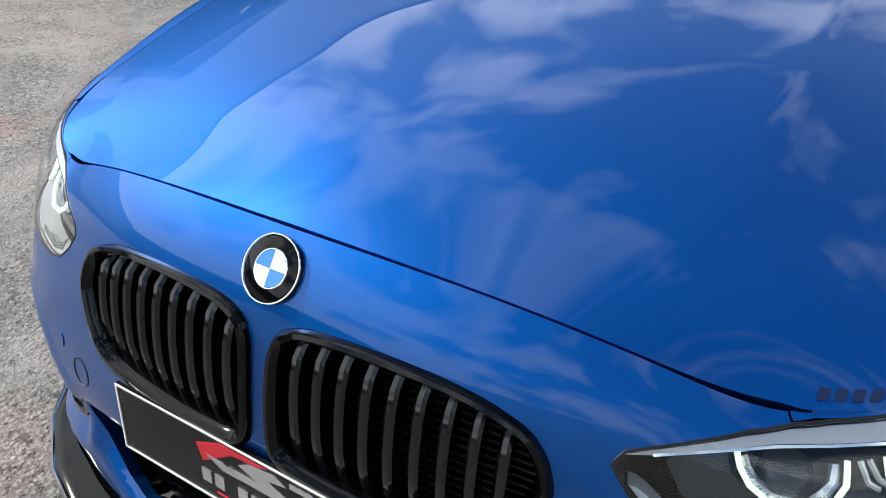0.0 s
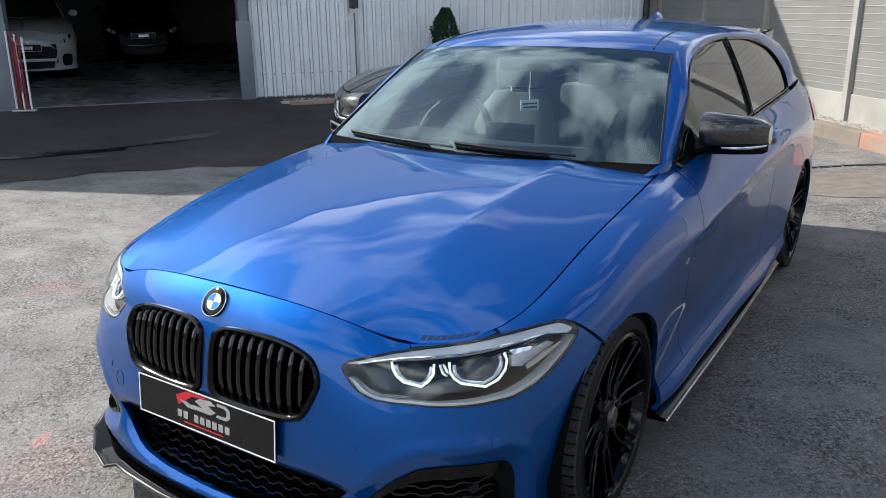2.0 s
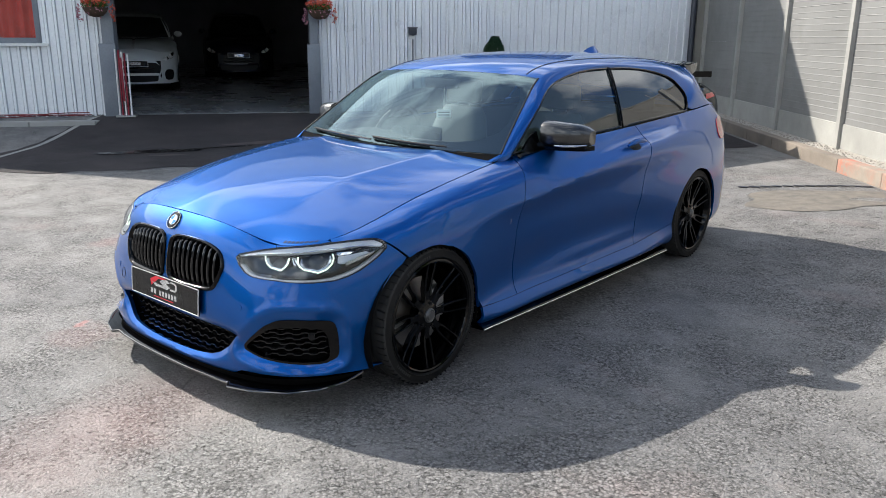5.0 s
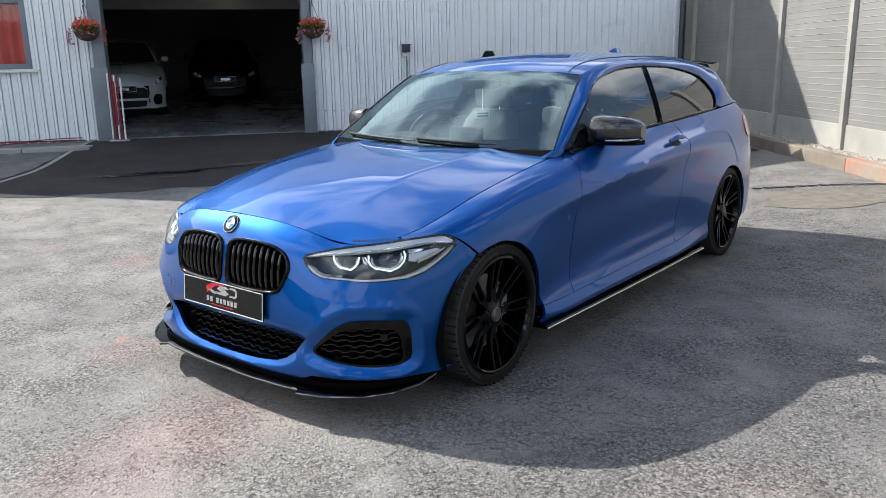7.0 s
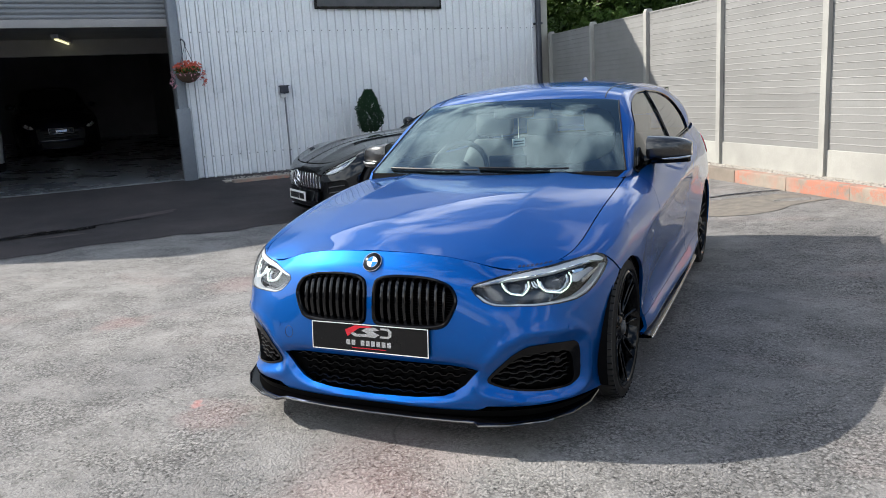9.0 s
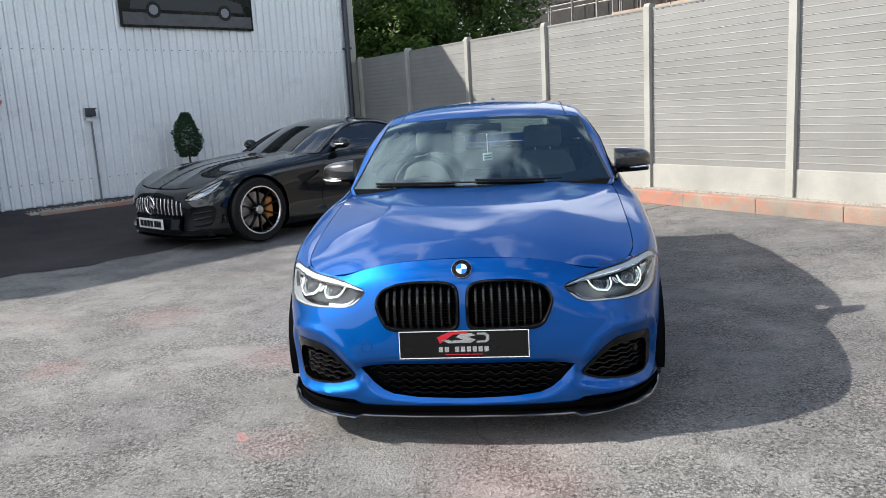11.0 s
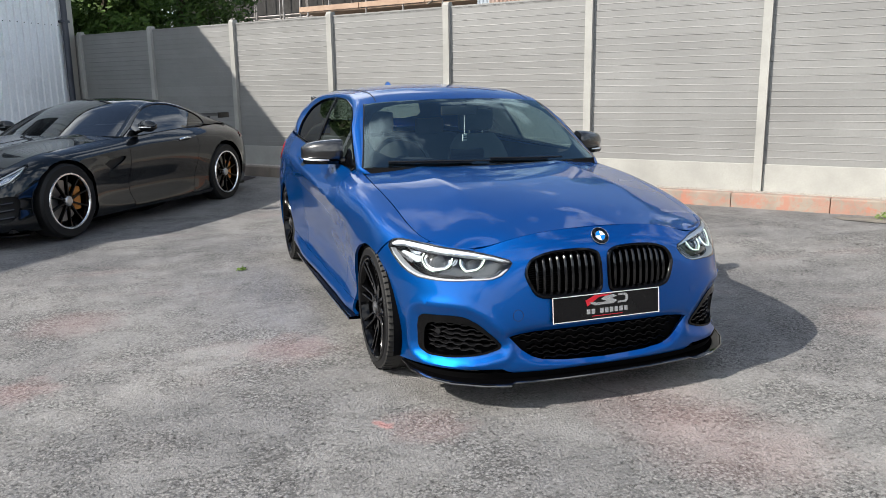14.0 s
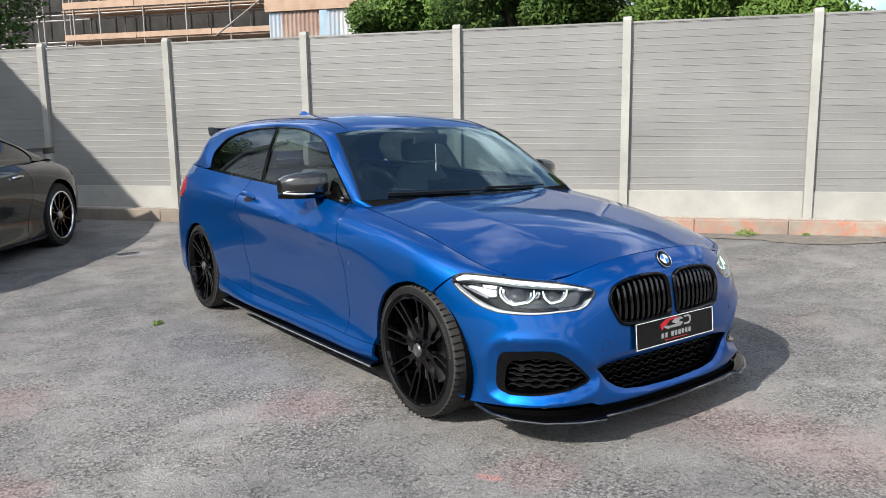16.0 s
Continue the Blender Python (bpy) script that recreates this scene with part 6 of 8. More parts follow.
def build_wheel():
    wheel = thing("wheel", pose(0, 0, 0), "", "")
    for key in ("label", "category"):
        if key in wheel:
            del wheel[key]
    wheel.parent = CAR
    w, R, r = 0.112, TYRE_R, 0.246
    prof = [(r, -w - 0.010), (r + 0.012, -w - 0.020), (R - 0.02, -w - 0.020), (R - 0.006, -w - 0.012), (R, -w + 0.004), (R + 0.001, 0.0), (R, w - 0.025), (R - 0.006, w - 0.010), (R - 0.02, w - 0.002), (r + 0.012, w - 0.002), (r, w - 0.012)]
    bm = lathe(bmesh.new(), prof, 72, "X")
    tyre = part("tyre", bm, M["rubber"], wheel, "black low-profile tyre")
    # raised black bars stand for the shade in the tread's cross grooves
    bm = bmesh.new()
    for k in range(60):
        a = k * math.tau / 60
        for x0, x1 in ((w - 0.050, w - 0.006), (-0.02, 0.03)):
            m = Matrix.Rotation(a, 4, "X")
            box(bm, x0, -0.0016, R - 0.008, x1, 0.0016, R + 0.0018)
            bmesh.ops.transform(bm, matrix=m, verts=bm.verts[-8:])
    part("tread", lathe(bmesh.new(), [(R - 0.012, w - 0.0055), (R - 0.0055, w - 0.0095), (R + 0.0004, w - 0.024), (R + 0.0012, 0.02), (R + 0.0012, -0.04), (R + 0.0004, -w + 0.004), (R - 0.0055, -w - 0.0115)], 72, "X"), M["tread"], tyre, "grey tread with sunlight put into its colour")
    tagged(part("tread_groove", bm, M["black"], tyre), kind="stuff")
    # black bands likewise paint the shade of the running channels
    bm = bmesh.new()
    for x in (-0.03, 0.0, 0.035):
        lathe(bm, [(R + 0.0018, x - 0.004), (R + 0.002, x), (R + 0.0018, x + 0.004)], 60, "X")
    part("tread_channel", bm, M["black"], tyre)
    # unreadable raised marking on the side wall, and the rim guard
    bm = bmesh.new()
    for a0, count in ((0.3, 11), (2.4, 8), (4.4, 11)):
        for k in range(count):
            m = Matrix.Rotation(a0 + k * 0.052, 4, "X")
            box(bm, w - 0.003, -0.0045, R - 0.036, w - 0.0012, 0.0045, R - 0.024)
            bmesh.ops.transform(bm, matrix=m, verts=bm.verts[-8:])
    tagged(part("side_marking", bm, M["sidewall"], tyre), kind="stuff")
    part("rim_guard", lathe(bmesh.new(), [(r + 0.010, w - 0.004), (r + 0.0125, w + 0.002), (r + 0.016, w - 0.003)], 72, "X"), M["rubber"], tyre)
    bm = lathe(bmesh.new(), [(r + 0.004, w - 0.004), (r - 0.004, w), (r - 0.010, w - 0.004), (r - 0.016, w - 0.02), (r - 0.022, w - 0.05), (r - 0.030, -w + 0.02), (r, -w + 0.008)], 64, "X")
    part("rim", bm, M["gloss_black"], wheel, "gloss black alloy rim")
    # eight forked spokes
    for k in range(8):
        a = k * math.tau / 8 + 0.2
        bm = bmesh.new()
        stem = ((0.040, 0.0, w - 0.028, 0.019), (0.065, 0.0, w - 0.033, 0.0165), (0.090, 0.0, w - 0.034, 0.0155), (0.108, 0.0, w - 0.033, 0.018))
        prong = ((0.098, 0.0095, w - 0.0335, 0.0085), (0.115, 0.0155, w - 0.032, 0.0062), (0.135, 0.0185, w - 0.028, 0.0052), (0.185, 0.0205, w - 0.019, 0.0048), (0.224, 0.0225, w - 0.010, 0.0052), (0.240, 0.0235, w - 0.006, 0.0085))
        for sg, line in ((1, stem), (-1, prong), (1, prong)):
            rows = []
            for q, off, x, hw in line:
                y = sg * off
                rows.append([(x - 0.026, y - hw, q), (x - 0.003, y - hw, q), (x, y - hw + 0.0022, q), (x, y + hw - 0.0022, q), (x - 0.003, y + hw, q), (x - 0.026, y + hw, q), (x - 0.026, y - hw, q)])
            sheet(bm, rows)
        bmesh.ops.transform(bm, matrix=Matrix.Rotation(a, 4, "X"), verts=bm.verts[:])
        bmesh.ops.recalc_face_normals(bm, faces=bm.faces[:])
        part("spoke", bm, M["gloss_black"], wheel)
    hub = part("hub", lathe(bmesh.new(), [(0.0, w - 0.022), (0.045, w - 0.024), (0.062, w - 0.036), (0.066, w - 0.06), (0.03, w - 0.07)], 32, "X"), M["gloss_black"], wheel)
    part("centre_cap", lathe(bmesh.new(), [(0.0, w - 0.012), (0.019, w - 0.012), (0.021, w - 0.016), (0.026, w - 0.014), (0.031, w - 0.018), (0.033, w - 0.026)], 32, "X"), M["cap_grey"], hub, "dull grey centre cap")
    for k in range(5):
        a = k * math.tau / 5 + 0.3
        c = (w - 0.023, 0.052 * math.cos(a), 0.052 * math.sin(a))
        part("bolt", rod(bmesh.new(), (w - 0.04, c[1], c[2]), c, 0.007, seg=6), M["black"], hub)
    part("brake_disc", lathe(bmesh.new(), [(0.05, 0.02), (0.16, 0.02), (0.16, 0.0), (0.05, 0.0)], 48, "X"), M["disc"], wheel, "steel brake disc")
    return wheel


def wheels():
    first = build_wheel()
    first.matrix_basis = pose(0.742, 0, HUB_Z, -12)
    for x, y, turn, spin in ((-0.742, 0, 180, 25), (0.75, AXLE, 0, 10), (-0.75, AXLE, 180, -8)):
        c = copy_thing(first, pose(0, 0, 0))
        c.matrix_basis = pose(x, y, HUB_Z + (0.006 if y else 0), 0, 0, turn) @ pose(0, 0, 0, spin)
    for sg in (-1, 1):
        bm = boxed(sg * 0.735, 0.05, 0.26, sg * 0.80, 0.135, 0.40, bevel=0.015)
        part("caliper", bm, M["steel"], CAR, "pale brake caliper")


def build_cabin():
    def seat(x, y, s=1.0):
        ob = new("seat")
        ob.parent = CAR
        ob.matrix_basis = pose(x, y, 0)
        bm = boxed(-0.25, -0.25, 0.36, 0.25, 0.25, 0.50, bevel=0.05)
        part("cushion", bm, M["seat"], ob)
        rows = []
        for z, yy, hw in ((0.44, 0.22, 0.22), (0.6, 0.27, 0.26), (0.8, 0.33, 0.25), (0.95, 0.38, 0.20), (1.02, 0.40, 0.14)):
            rows.append([(hw * math.cos(a * math.tau / 16), yy + (0.075 if math.sin(a * math.tau / 16) > 0 else 0.06 + 0.03 * abs(math.cos(a * math.tau / 16))) * math.sin(a * math.tau / 16), z) for a in range(17)])
        bm = sheet(bmesh.new(), rows)
        bm.faces.new([bm.verts.new(p) for p in rows[-1][:-1]])
        bmesh.ops.recalc_face_normals(bm, faces=bm.faces[:])
        part("backrest", bm, M["seat"], ob)
        bm = boxed(-0.13, 0.36, 1.04, 0.13, 0.45, 1.19, bevel=0.04)
        part("headrest", bm, M["seat"], ob)
        bm = bmesh.new()
        for sx in (-0.05, 0.05):
            rod(bm, (sx, 0.40, 0.98), (sx, 0.405, 1.08), 0.006, seg=6)
        part("headrest_post", bm, M["chrome"], ob)
        return ob

    first = seat(0.37, 1.30)
    for x, y in ((-0.37, 1.30),):
        copy_thing(first, pose(x, y, 0))
    bench = part("rear_bench", boxed(-0.62, 2.20, 0.40, 0.62, 2.75, 0.55, bevel=0.05), M["seat"], CAR)
    part("bench_back", boxed(-0.60, 2.66, 0.5, 0.60, 2.80, 0.98, bevel=0.05), M["seat"], bench)
    for x in (-0.36, 0.36):
        part("rear_headrest", boxed(x - 0.12, 2.68, 0.97, x + 0.12, 2.77, 1.10, bevel=0.03), M["seat"], bench)
    # dashboard with its hood over the dials
    rows = []
    for x in np.linspace(-0.70, 0.70, 29):
        hood = 0.035 * math.exp(-(((x + 0.37) / 0.17) ** 2))
        rows.append([(x, 0.55 + 0.13 * (x / 0.7) ** 2, 0.905), (x, 0.72, 0.918 + hood * 0.4), (x, 0.86, 0.91 + hood), (x, 0.95, 0.885 + hood), (x, 0.985, 0.80), (x, 0.96, 0.62)])
    part("dashboard", sheet(bmesh.new(), rows), M["cabin"], CAR)
    part("centre_screen", boxed(-0.11, 0.90, 0.90, 0.11, 0.925, 0.975, bevel=0.008), M["gloss_black"], CAR)
    ring = tube(bmesh.new(), [(0.18 * math.cos(a * math.tau / 32), 0.18 * math.sin(a * math.tau / 32), 0) for a in range(32)], 0.016, 8, True)
    steer = part("steering_wheel", ring, M["cabin"], CAR)
    steer.matrix_basis = pose(-0.37, 1.06, 0.875, 65, 0, 0)
    part("hub", box(lathe(bmesh.new(), [(0.0, 0.02), (0.06, 0.018), (0.07, -0.02)], 20, "Z"), -0.17, -0.02, -0.01, 0.17, 0.02, 0.006, bevel=0.004), M["cabin"], steer)
    part("rear_view_mirror", boxed(-0.12, 1.03, 1.175, 0.12, 1.06, 1.235, bevel=0.015), M["cabin"], CAR)
    bm = tube(bmesh.new(), [(0.03, 1.03, 1.175), (0.03, 1.028, 1.06)], 0.0018, 5)
    cord = part("hanging_cord", bm, M["plate_white"], CAR)
    tag = part("air_freshener", boxed(-0.042, -0.0025, -0.045, 0.042, 0.0025, 0.0, bevel=0.002), M["plate_white"], cord, "white hanging tag")
    tag.matrix_basis = pose(0.03, 1.028, 1.06, 0, 0, 52)
    for z0 in (-0.034, -0.019):
        bar = part("tag_print", boxed(-0.032, -0.0040, z0, 0.032, -0.0026, z0 + 0.007), M["cabin"], cord)
        bar.matrix_basis = tag.matrix_basis
    part("parcel_shelf", boxed(-0.60, 2.8, 0.93, 0.60, 3.3, 0.95), M["cabin"], CAR)
    part("cabin_floor", boxed(-0.70, 0.6, 0.20, 0.70, 3.3, 0.30), M["cabin"], CAR)
    for sg in (-1, 1):
        bm = sheet(bmesh.new(), [[(sg * 0.72, y, z) for y in (0.7, 1.5, 2.4, 3.2)] for z in (0.3, 0.94)])
        part("door_card", bm, M["cabin"], CAR)


build_front(build_body())
build_lamp()
build_glasshouse()
build_mirror()
wheels()
build_cabin()

# ---- the dark coupe, in its own frame: front axle at the origin, nose towards -y ----
class Shell:
    """A car's lower body: plan line and upright sections, as for the blue car."""

    def __init__(self, plan, sections, row=0.11):
        p = np.array(plan)
        s = np.concatenate(([0], np.cumsum(np.linalg.norm(np.diff(p, axis=0), axis=1))))
        self.xy, self.end, self.row = spline(s, p), float(s[-1]), row
        self.fine = np.linspace(0, self.end, 3000)
        self.fxy = self.xy(self.fine)
        ks = np.array([self.s_at(y) for y, _ in sections])
        kv = np.array([r for _, r in sections])
        self.n = kv.shape[1] - 1
        self.gs, self.gv = np.linspace(0, self.end, 500), np.linspace(0, self.n, 121)
        tab = np.moveaxis(spline(np.arange(self.n + 1), np.moveaxis(spline(ks, kv)(self.gs), 1, 0))(self.gv), 0, 1)
        # two pressed lines along the flank
        mid = np.clip((self.gs - 1.5) / 0.5, 0, 1) * np.clip((3.6 - self.gs) / 0.6, 0, 1)
        high = self.gv[None, :] * row
        tab[:, :, 0] -= 0.016 * mid[:, None] * np.exp(-np.abs(high - 0.385) / 0.035)
        tab[:, :, 0] -= 0.012 * mid[:, None] * np.exp(-np.abs(high - 0.145) / 0.03)
        b = self.xy(self.gs)
        t = np.gradient(b, axis=0)
        t /= np.linalg.norm(t, axis=1)[:, None]
        nr = np.stack([-t[:, 1], t[:, 0]], 1)
        self.grid = np.concatenate([b[:, None, :] + nr[:, None, :] * tab[:, :, :1], tab[:, :, 1:]], 2)
        self.grid[0, :, 0] = self.grid[-1, :, 0] = 0
        self.top = self.n * row

    def s_at(self, y):
        if y == "nose":
            return 0.0
        if y == "tail":
            return self.end
        if isinstance(y, tuple):
            k = self.fxy[:, 1] < 0
            return float(np.interp(y[0], self.fxy[k, 0], self.fine[k]))
        k = (self.fxy[:, 0] > 0.7) & (self.fine < self.end - 0.4)
        return float(np.interp(y, self.fxy[k, 1], self.fine[k]))

    def belt(self, q):
        q = np.atleast_2d(np.asarray(q, float))
        a = np.clip(q[:, 0] / self.end * 499, 0, 498.9999)
        b = np.clip(q[:, 1] / self.top * 120, 0, 119.9999)
        i, j = a.astype(int), b.astype(int)
        fa, fb = (a - i)[:, None], (b - j)[:, None]
        g = self.grid
        return (g[i, j] * (1 - fa) + g[i + 1, j] * fa) * (1 - fb) + (g[i, j + 1] * (1 - fa) + g[i + 1, j + 1] * fa) * fb

    def find(self, *pts):
        """Flat-pattern places of (y, z) points on the flank."""
        flat = self.grid.reshape(-1, 3)
        out = []
        for y, z in pts:
            d = (flat[:, 1] - y) ** 2 + (flat[:, 2] - z) ** 2 + np.where(flat[:, 0] < 0.5, 9, 0)
            i = int(np.argmin(d))
            out.append((self.gs[i // 121], self.gv[i % 121] * self.row))
        return out


M.update(
    coupe_paint=car_paint("dark_grey_metallic", (0.004, 0.0055, 0.0072), (0.011, 0.0135, 0.016), 0.6, 1.5),
    coupe_glass=thin_glass("coupe_glass", (0.16, 0.18, 0.18), 0.13),
    caliper=principled("amber_caliper", (0.55, 0.2, 0.03), 0.35),
    plate_face=worn("white_number_plate", (0.8, 0.8, 0.78), (0.72, 0.72, 0.7), 0.4),
    bright_lamp=principled("coupe_lamp", (0.30, 0.33, 0.37), 0.2, 0.8, Coat_Weight=1.0),
)
COUPE = thing("sports_coupe", pose(-3.385, 4.89, 0.02, 0, 0, -35.8), "dark grey sports coupe with silver-rimmed black wheels", "car")
C_PLAN = [(0, -0.745), (0.3, -0.732), (0.55, -0.69), (0.75, -0.59), (0.88, -0.42), (0.94, -0.24), (0.965, 0.0), (0.955, 0.4), (0.94, 0.9), (0.945, 1.5), (0.975, 2.1), (0.995, 2.55), (0.985, 2.85), (0.93, 3.12), (0.82, 3.33), (0.55, 3.48), (0, 3.53)]
C_SECTIONS = [
    ("nose", [(0.05, 0.11), (0.0, 0.17), (0.02, 0.30), (0.01, 0.44), (0.03, 0.54), (0.06, 0.585), (0.11, 0.61)]),
    ((0.55,), [(0.05, 0.11), (0.0, 0.18), (0.02, 0.30), (0.02, 0.43), (0.04, 0.53), (0.08, 0.59), (0.14, 0.63)]),
    ((0.80,), [(0.05, 0.12), (0.0, 0.19), (0.01, 0.32), (0.01, 0.44), (0.03, 0.54), (0.07, 0.63), (0.16, 0.685)]),
    (-0.25, [(0.05, 0.12), (0.01, 0.20), (0.0, 0.34), (0.0, 0.48), (0.01, 0.61), (0.06, 0.72), (0.18, 0.77)]),
    (0.1, [(0.05, 0.13), (0.02, 0.21), (0.01, 0.36), (0.0, 0.50), (0.01, 0.64), (0.06, 0.76), (0.19, 0.81)]),
    (0.5, [(0.05, 0.13), (0.02, 0.20), (0.04, 0.34), (0.03, 0.50), (0.015, 0.65), (0.05, 0.78), (0.18, 0.845)]),
    (0.95, [(0.05, 0.13), (0.01, 0.19), (0.06, 0.32), (0.04, 0.50), (0.015, 0.66), (0.04, 0.79), (0.13, 0.87)]),
    (1.5, [(0.05, 0.13), (0.01, 0.19), (0.06, 0.32), (0.04, 0.50), (0.015, 0.67), (0.04, 0.80), (0.12, 0.89)]),
    (2.1, [(0.05, 0.13), (0.02, 0.20), (0.03, 0.35), (0.01, 0.52), (0.01, 0.68), (0.05, 0.82), (0.17, 0.915)]),
    (2.6, [(0.05, 0.15), (0.02, 0.24), (0.0, 0.40), (0.0, 0.55), (0.02, 0.71), (0.09, 0.84), (0.25, 0.925)]),
    (3.0, [(0.05, 0.18), (0.02, 0.27), (0.0, 0.42), (0.0, 0.56), (0.02, 0.71), (0.09, 0.83), (0.25, 0.92)]),
    ("tail", [(0.05, 0.2), (0.02, 0.3), (0.0, 0.45), (0.02, 0.58), (0.05, 0.71), (0.10, 0.82), (0.22, 0.91)]),
]


def build_coupe():
    sh = Shell(C_PLAN, C_SECTIONS)
    R, wb = 0.345, 2.63
    paint = M["coupe_paint"]

    def arch(y, r):
        return sh.find(*[(y + r * math.cos(radians(a)), max(0.135, 0.34 + r * math.sin(radians(a)))) for a in range(-36, 217, 7)])

    af, ar = arch(0.0, 0.385), arch(wb, 0.395)
    low = 0.012
    d0, d1 = sh.s_at(0.92), sh.s_at(2.02)
    # front: bumper and wing in one, up to the door
    grille = [(0.0, 0.43), (0.40, 0.425), (0.52, 0.39), (0.55, 0.31), (0.49, 0.265), (0.0, 0.25)]
    s_l = sh.s_at((0.60,))
    lamp = rounded([(s_l - 0.06, 0.43), (s_l + 0.05, 0.515), (s_l + 0.25, 0.575), (s_l + 0.42, 0.60), (s_l + 0.47, 0.58), (s_l + 0.40, 0.52), (s_l + 0.28, 0.455), (s_l + 0.10, 0.405), (s_l - 0.02, 0.40)], 1)
    vent = rounded([sh.find((0.50, 0.66))[0], sh.find((0.85, 0.70))[0], sh.find((0.84, 0.66))[0], sh.find((0.60, 0.56))[0]], 1)
    cheek = rounded([(s_l - 0.13, 0.30), (s_l + 0.02, 0.33), (s_l + 0.28, 0.35), (s_l + 0.33, 0.28), (s_l + 0.28, 0.16), (s_l + 0.05, 0.12), (s_l - 0.15, 0.12)], 1)
    outline = [(0, low), (af[-1][0], low)] + af[::-1] + [(af[0][0], low), (d0, 0.06), (d0 - 0.02, 0.3), (d0 + 0.03, sh.top - 0.003), (0, sh.top - 0.003)] + grille
    bm = panel(sh.belt, outline, [lamp, vent, cheek], 0.03, 0.03)
    for f in [f for f in bm.faces if all(abs(v.co.x) < 1e-4 for v in f.verts)]:
        bm.faces.remove(f)
    part("front_body", mirrored(bm), paint, COUPE)
    for hole, depth in ((lamp, -0.05), (vent, -0.03), (cheek, -0.07)):
        both_sides(part("recess", panel(sh.belt, grown(hole, 0.01), [], 0.04, 0.0, lift=depth), M["black"], COUPE))
    lm = part("headlamp", panel(sh.belt, lamp, [], 0.03, 0.0, lift=-0.004), M["lens"], COUPE, "slim clear headlamp")
    q = [(s_l - 0.02, 0.43), (s_l + 0.10, 0.505), (s_l + 0.26, 0.555), (s_l + 0.40, 0.585), (s_l + 0.30, 0.515), (s_l + 0.14, 0.465), (s_l + 0.02, 0.435)]
    part("light_strip", panel(sh.belt, q, [], 0.03, 0.01, lift=-0.025), M["bright_lamp"], lm, "bright lamp insert")
    edge_line = [(s_l + 0.02, 0.425), (s_l + 0.12, 0.44), (s_l + 0.26, 0.485), (s_l + 0.36, 0.535), (s_l + 0.42, 0.585), (s_l + 0.28, 0.565), (s_l + 0.16, 0.53)]
    part("daylight_line", tube(bmesh.new(), [tuple(v) for v in sh.belt(edge_line) - surface_normal(sh.belt, edge_line) * 0.015], 0.006, 6), M["lamp_white"], lm)
    for k in range(3):
        fin_line = [(s_l + 0.04, 0.17 + 0.05 * k), (s_l + 0.27, 0.18 + 0.05 * k)]
        both_sides(part("intake_fin", tube(bmesh.new(), [tuple(v) for v in sh.belt(fin_line) - surface_normal(sh.belt, fin_line) * 0.03], 0.010, 6), paint, COUPE))
    both_sides(lm)
    # grille: back, upright bars and a plain ring
    gr = part("grille", boxed(-0.54, -0.605, 0.30, 0.54, -0.595, 0.58), M["black"], COUPE, "black grille with upright silver bars")
    for k in range(-7, 8):
        s = abs(k) * 0.070 + 0.004
        top = 0.42 if s < 0.38 else 0.42 - (s - 0.38) * 0.3
        line = [(s, 0.265), (s, 0.33), (s, top)]
        p = sh.belt(line) - surface_normal(sh.belt, line) * 0.012
        sg = -1 if k < 0 else 1
        part("grille_bar", tube(bmesh.new(), [(sg * x, y, z) for x, y, z in p], 0.010, 6), M["silver"], gr)
    ring = tube(bmesh.new(), [(0.095 * math.cos(a * math.tau / 28), -0.760, 0.45 + 0.095 * math.sin(a * math.tau / 28)) for a in range(28)], 0.009, 6, True)
    for a in (90, 210, 330):
        rod(ring, (0, -0.755, 0.45), (0.09 * math.cos(radians(a)), -0.755, 0.45 + 0.09 * math.sin(radians(a))), 0.012, 0.004, 6)
    part("grille_ring", ring, M["chrome"], gr, "plain chrome ring")
    plate = part("number_plate", boxed(-0.26, -0.780, 0.20, 0.26, -0.768, 0.31, bevel=0.004), M["plate_face"], COUPE, "white plate with plain dark bars")
    for x0, x1 in ((-0.22, -0.16), (-0.145, -0.085), (-0.07, -0.01), (0.005, 0.055), (0.085, 0.125), (0.135, 0.175), (0.185, 0.225)):
        part("plate_bar", boxed(x0, -0.784, 0.222, x1, -0.779, 0.288), M["black"], plate)
    bm = bmesh.new()
    line = [(s, 0.03) for s in np.linspace(0, 0.98, 34)]
    p = sh.belt(line) + surface_normal(sh.belt, line) * [1, 1, 0] * 0.012
    full = [(-x, y, 0.10) for x, y, z in p[:0:-1]] + [(x, y, 0.10) for x, y, z in p]
    sheet(bm, [[(x * 0.9, y + 0.1, z + 0.03) for x, y, z in full], [(x, y, z + 0.01) for x, y, z in full], [(x, y, z - 0.005) for x, y, z in full], [(x * 0.9, y + 0.1, z) for x, y, z in full]])
    part("splitter", bm, M["gloss_black"], COUPE)
    # door, tail and sill
    door = [(d0 + 0.006, 0.09), (d0 - 0.014, 0.3), (d0 + 0.036, sh.top - 0.003), (d1 + 0.06, sh.top - 0.003), (d1 + 0.08, 0.5), (d1, 0.3), (d1 - 0.10, 0.09)]
    dr = part("door", panel(sh.belt, door, [], 0.05, 0.015), paint, COUPE)
    hq = np.array(sh.find((1.86, 0.80))[0])
    ln = [tuple(hq + [d, 0]) for d in np.linspace(-0.10, 0.10, 7)]
    pp = sh.belt(ln) + surface_normal(sh.belt, ln) * (0.008 + 0.018 * np.cos(np.linspace(-1.4, 1.4, 7)))[:, None]
    part("door_handle", tube(bmesh.new(), [tuple(v) for v in pp], 0.011, 8), M["chrome"], dr, "chrome door handle")
    both_sides(dr)
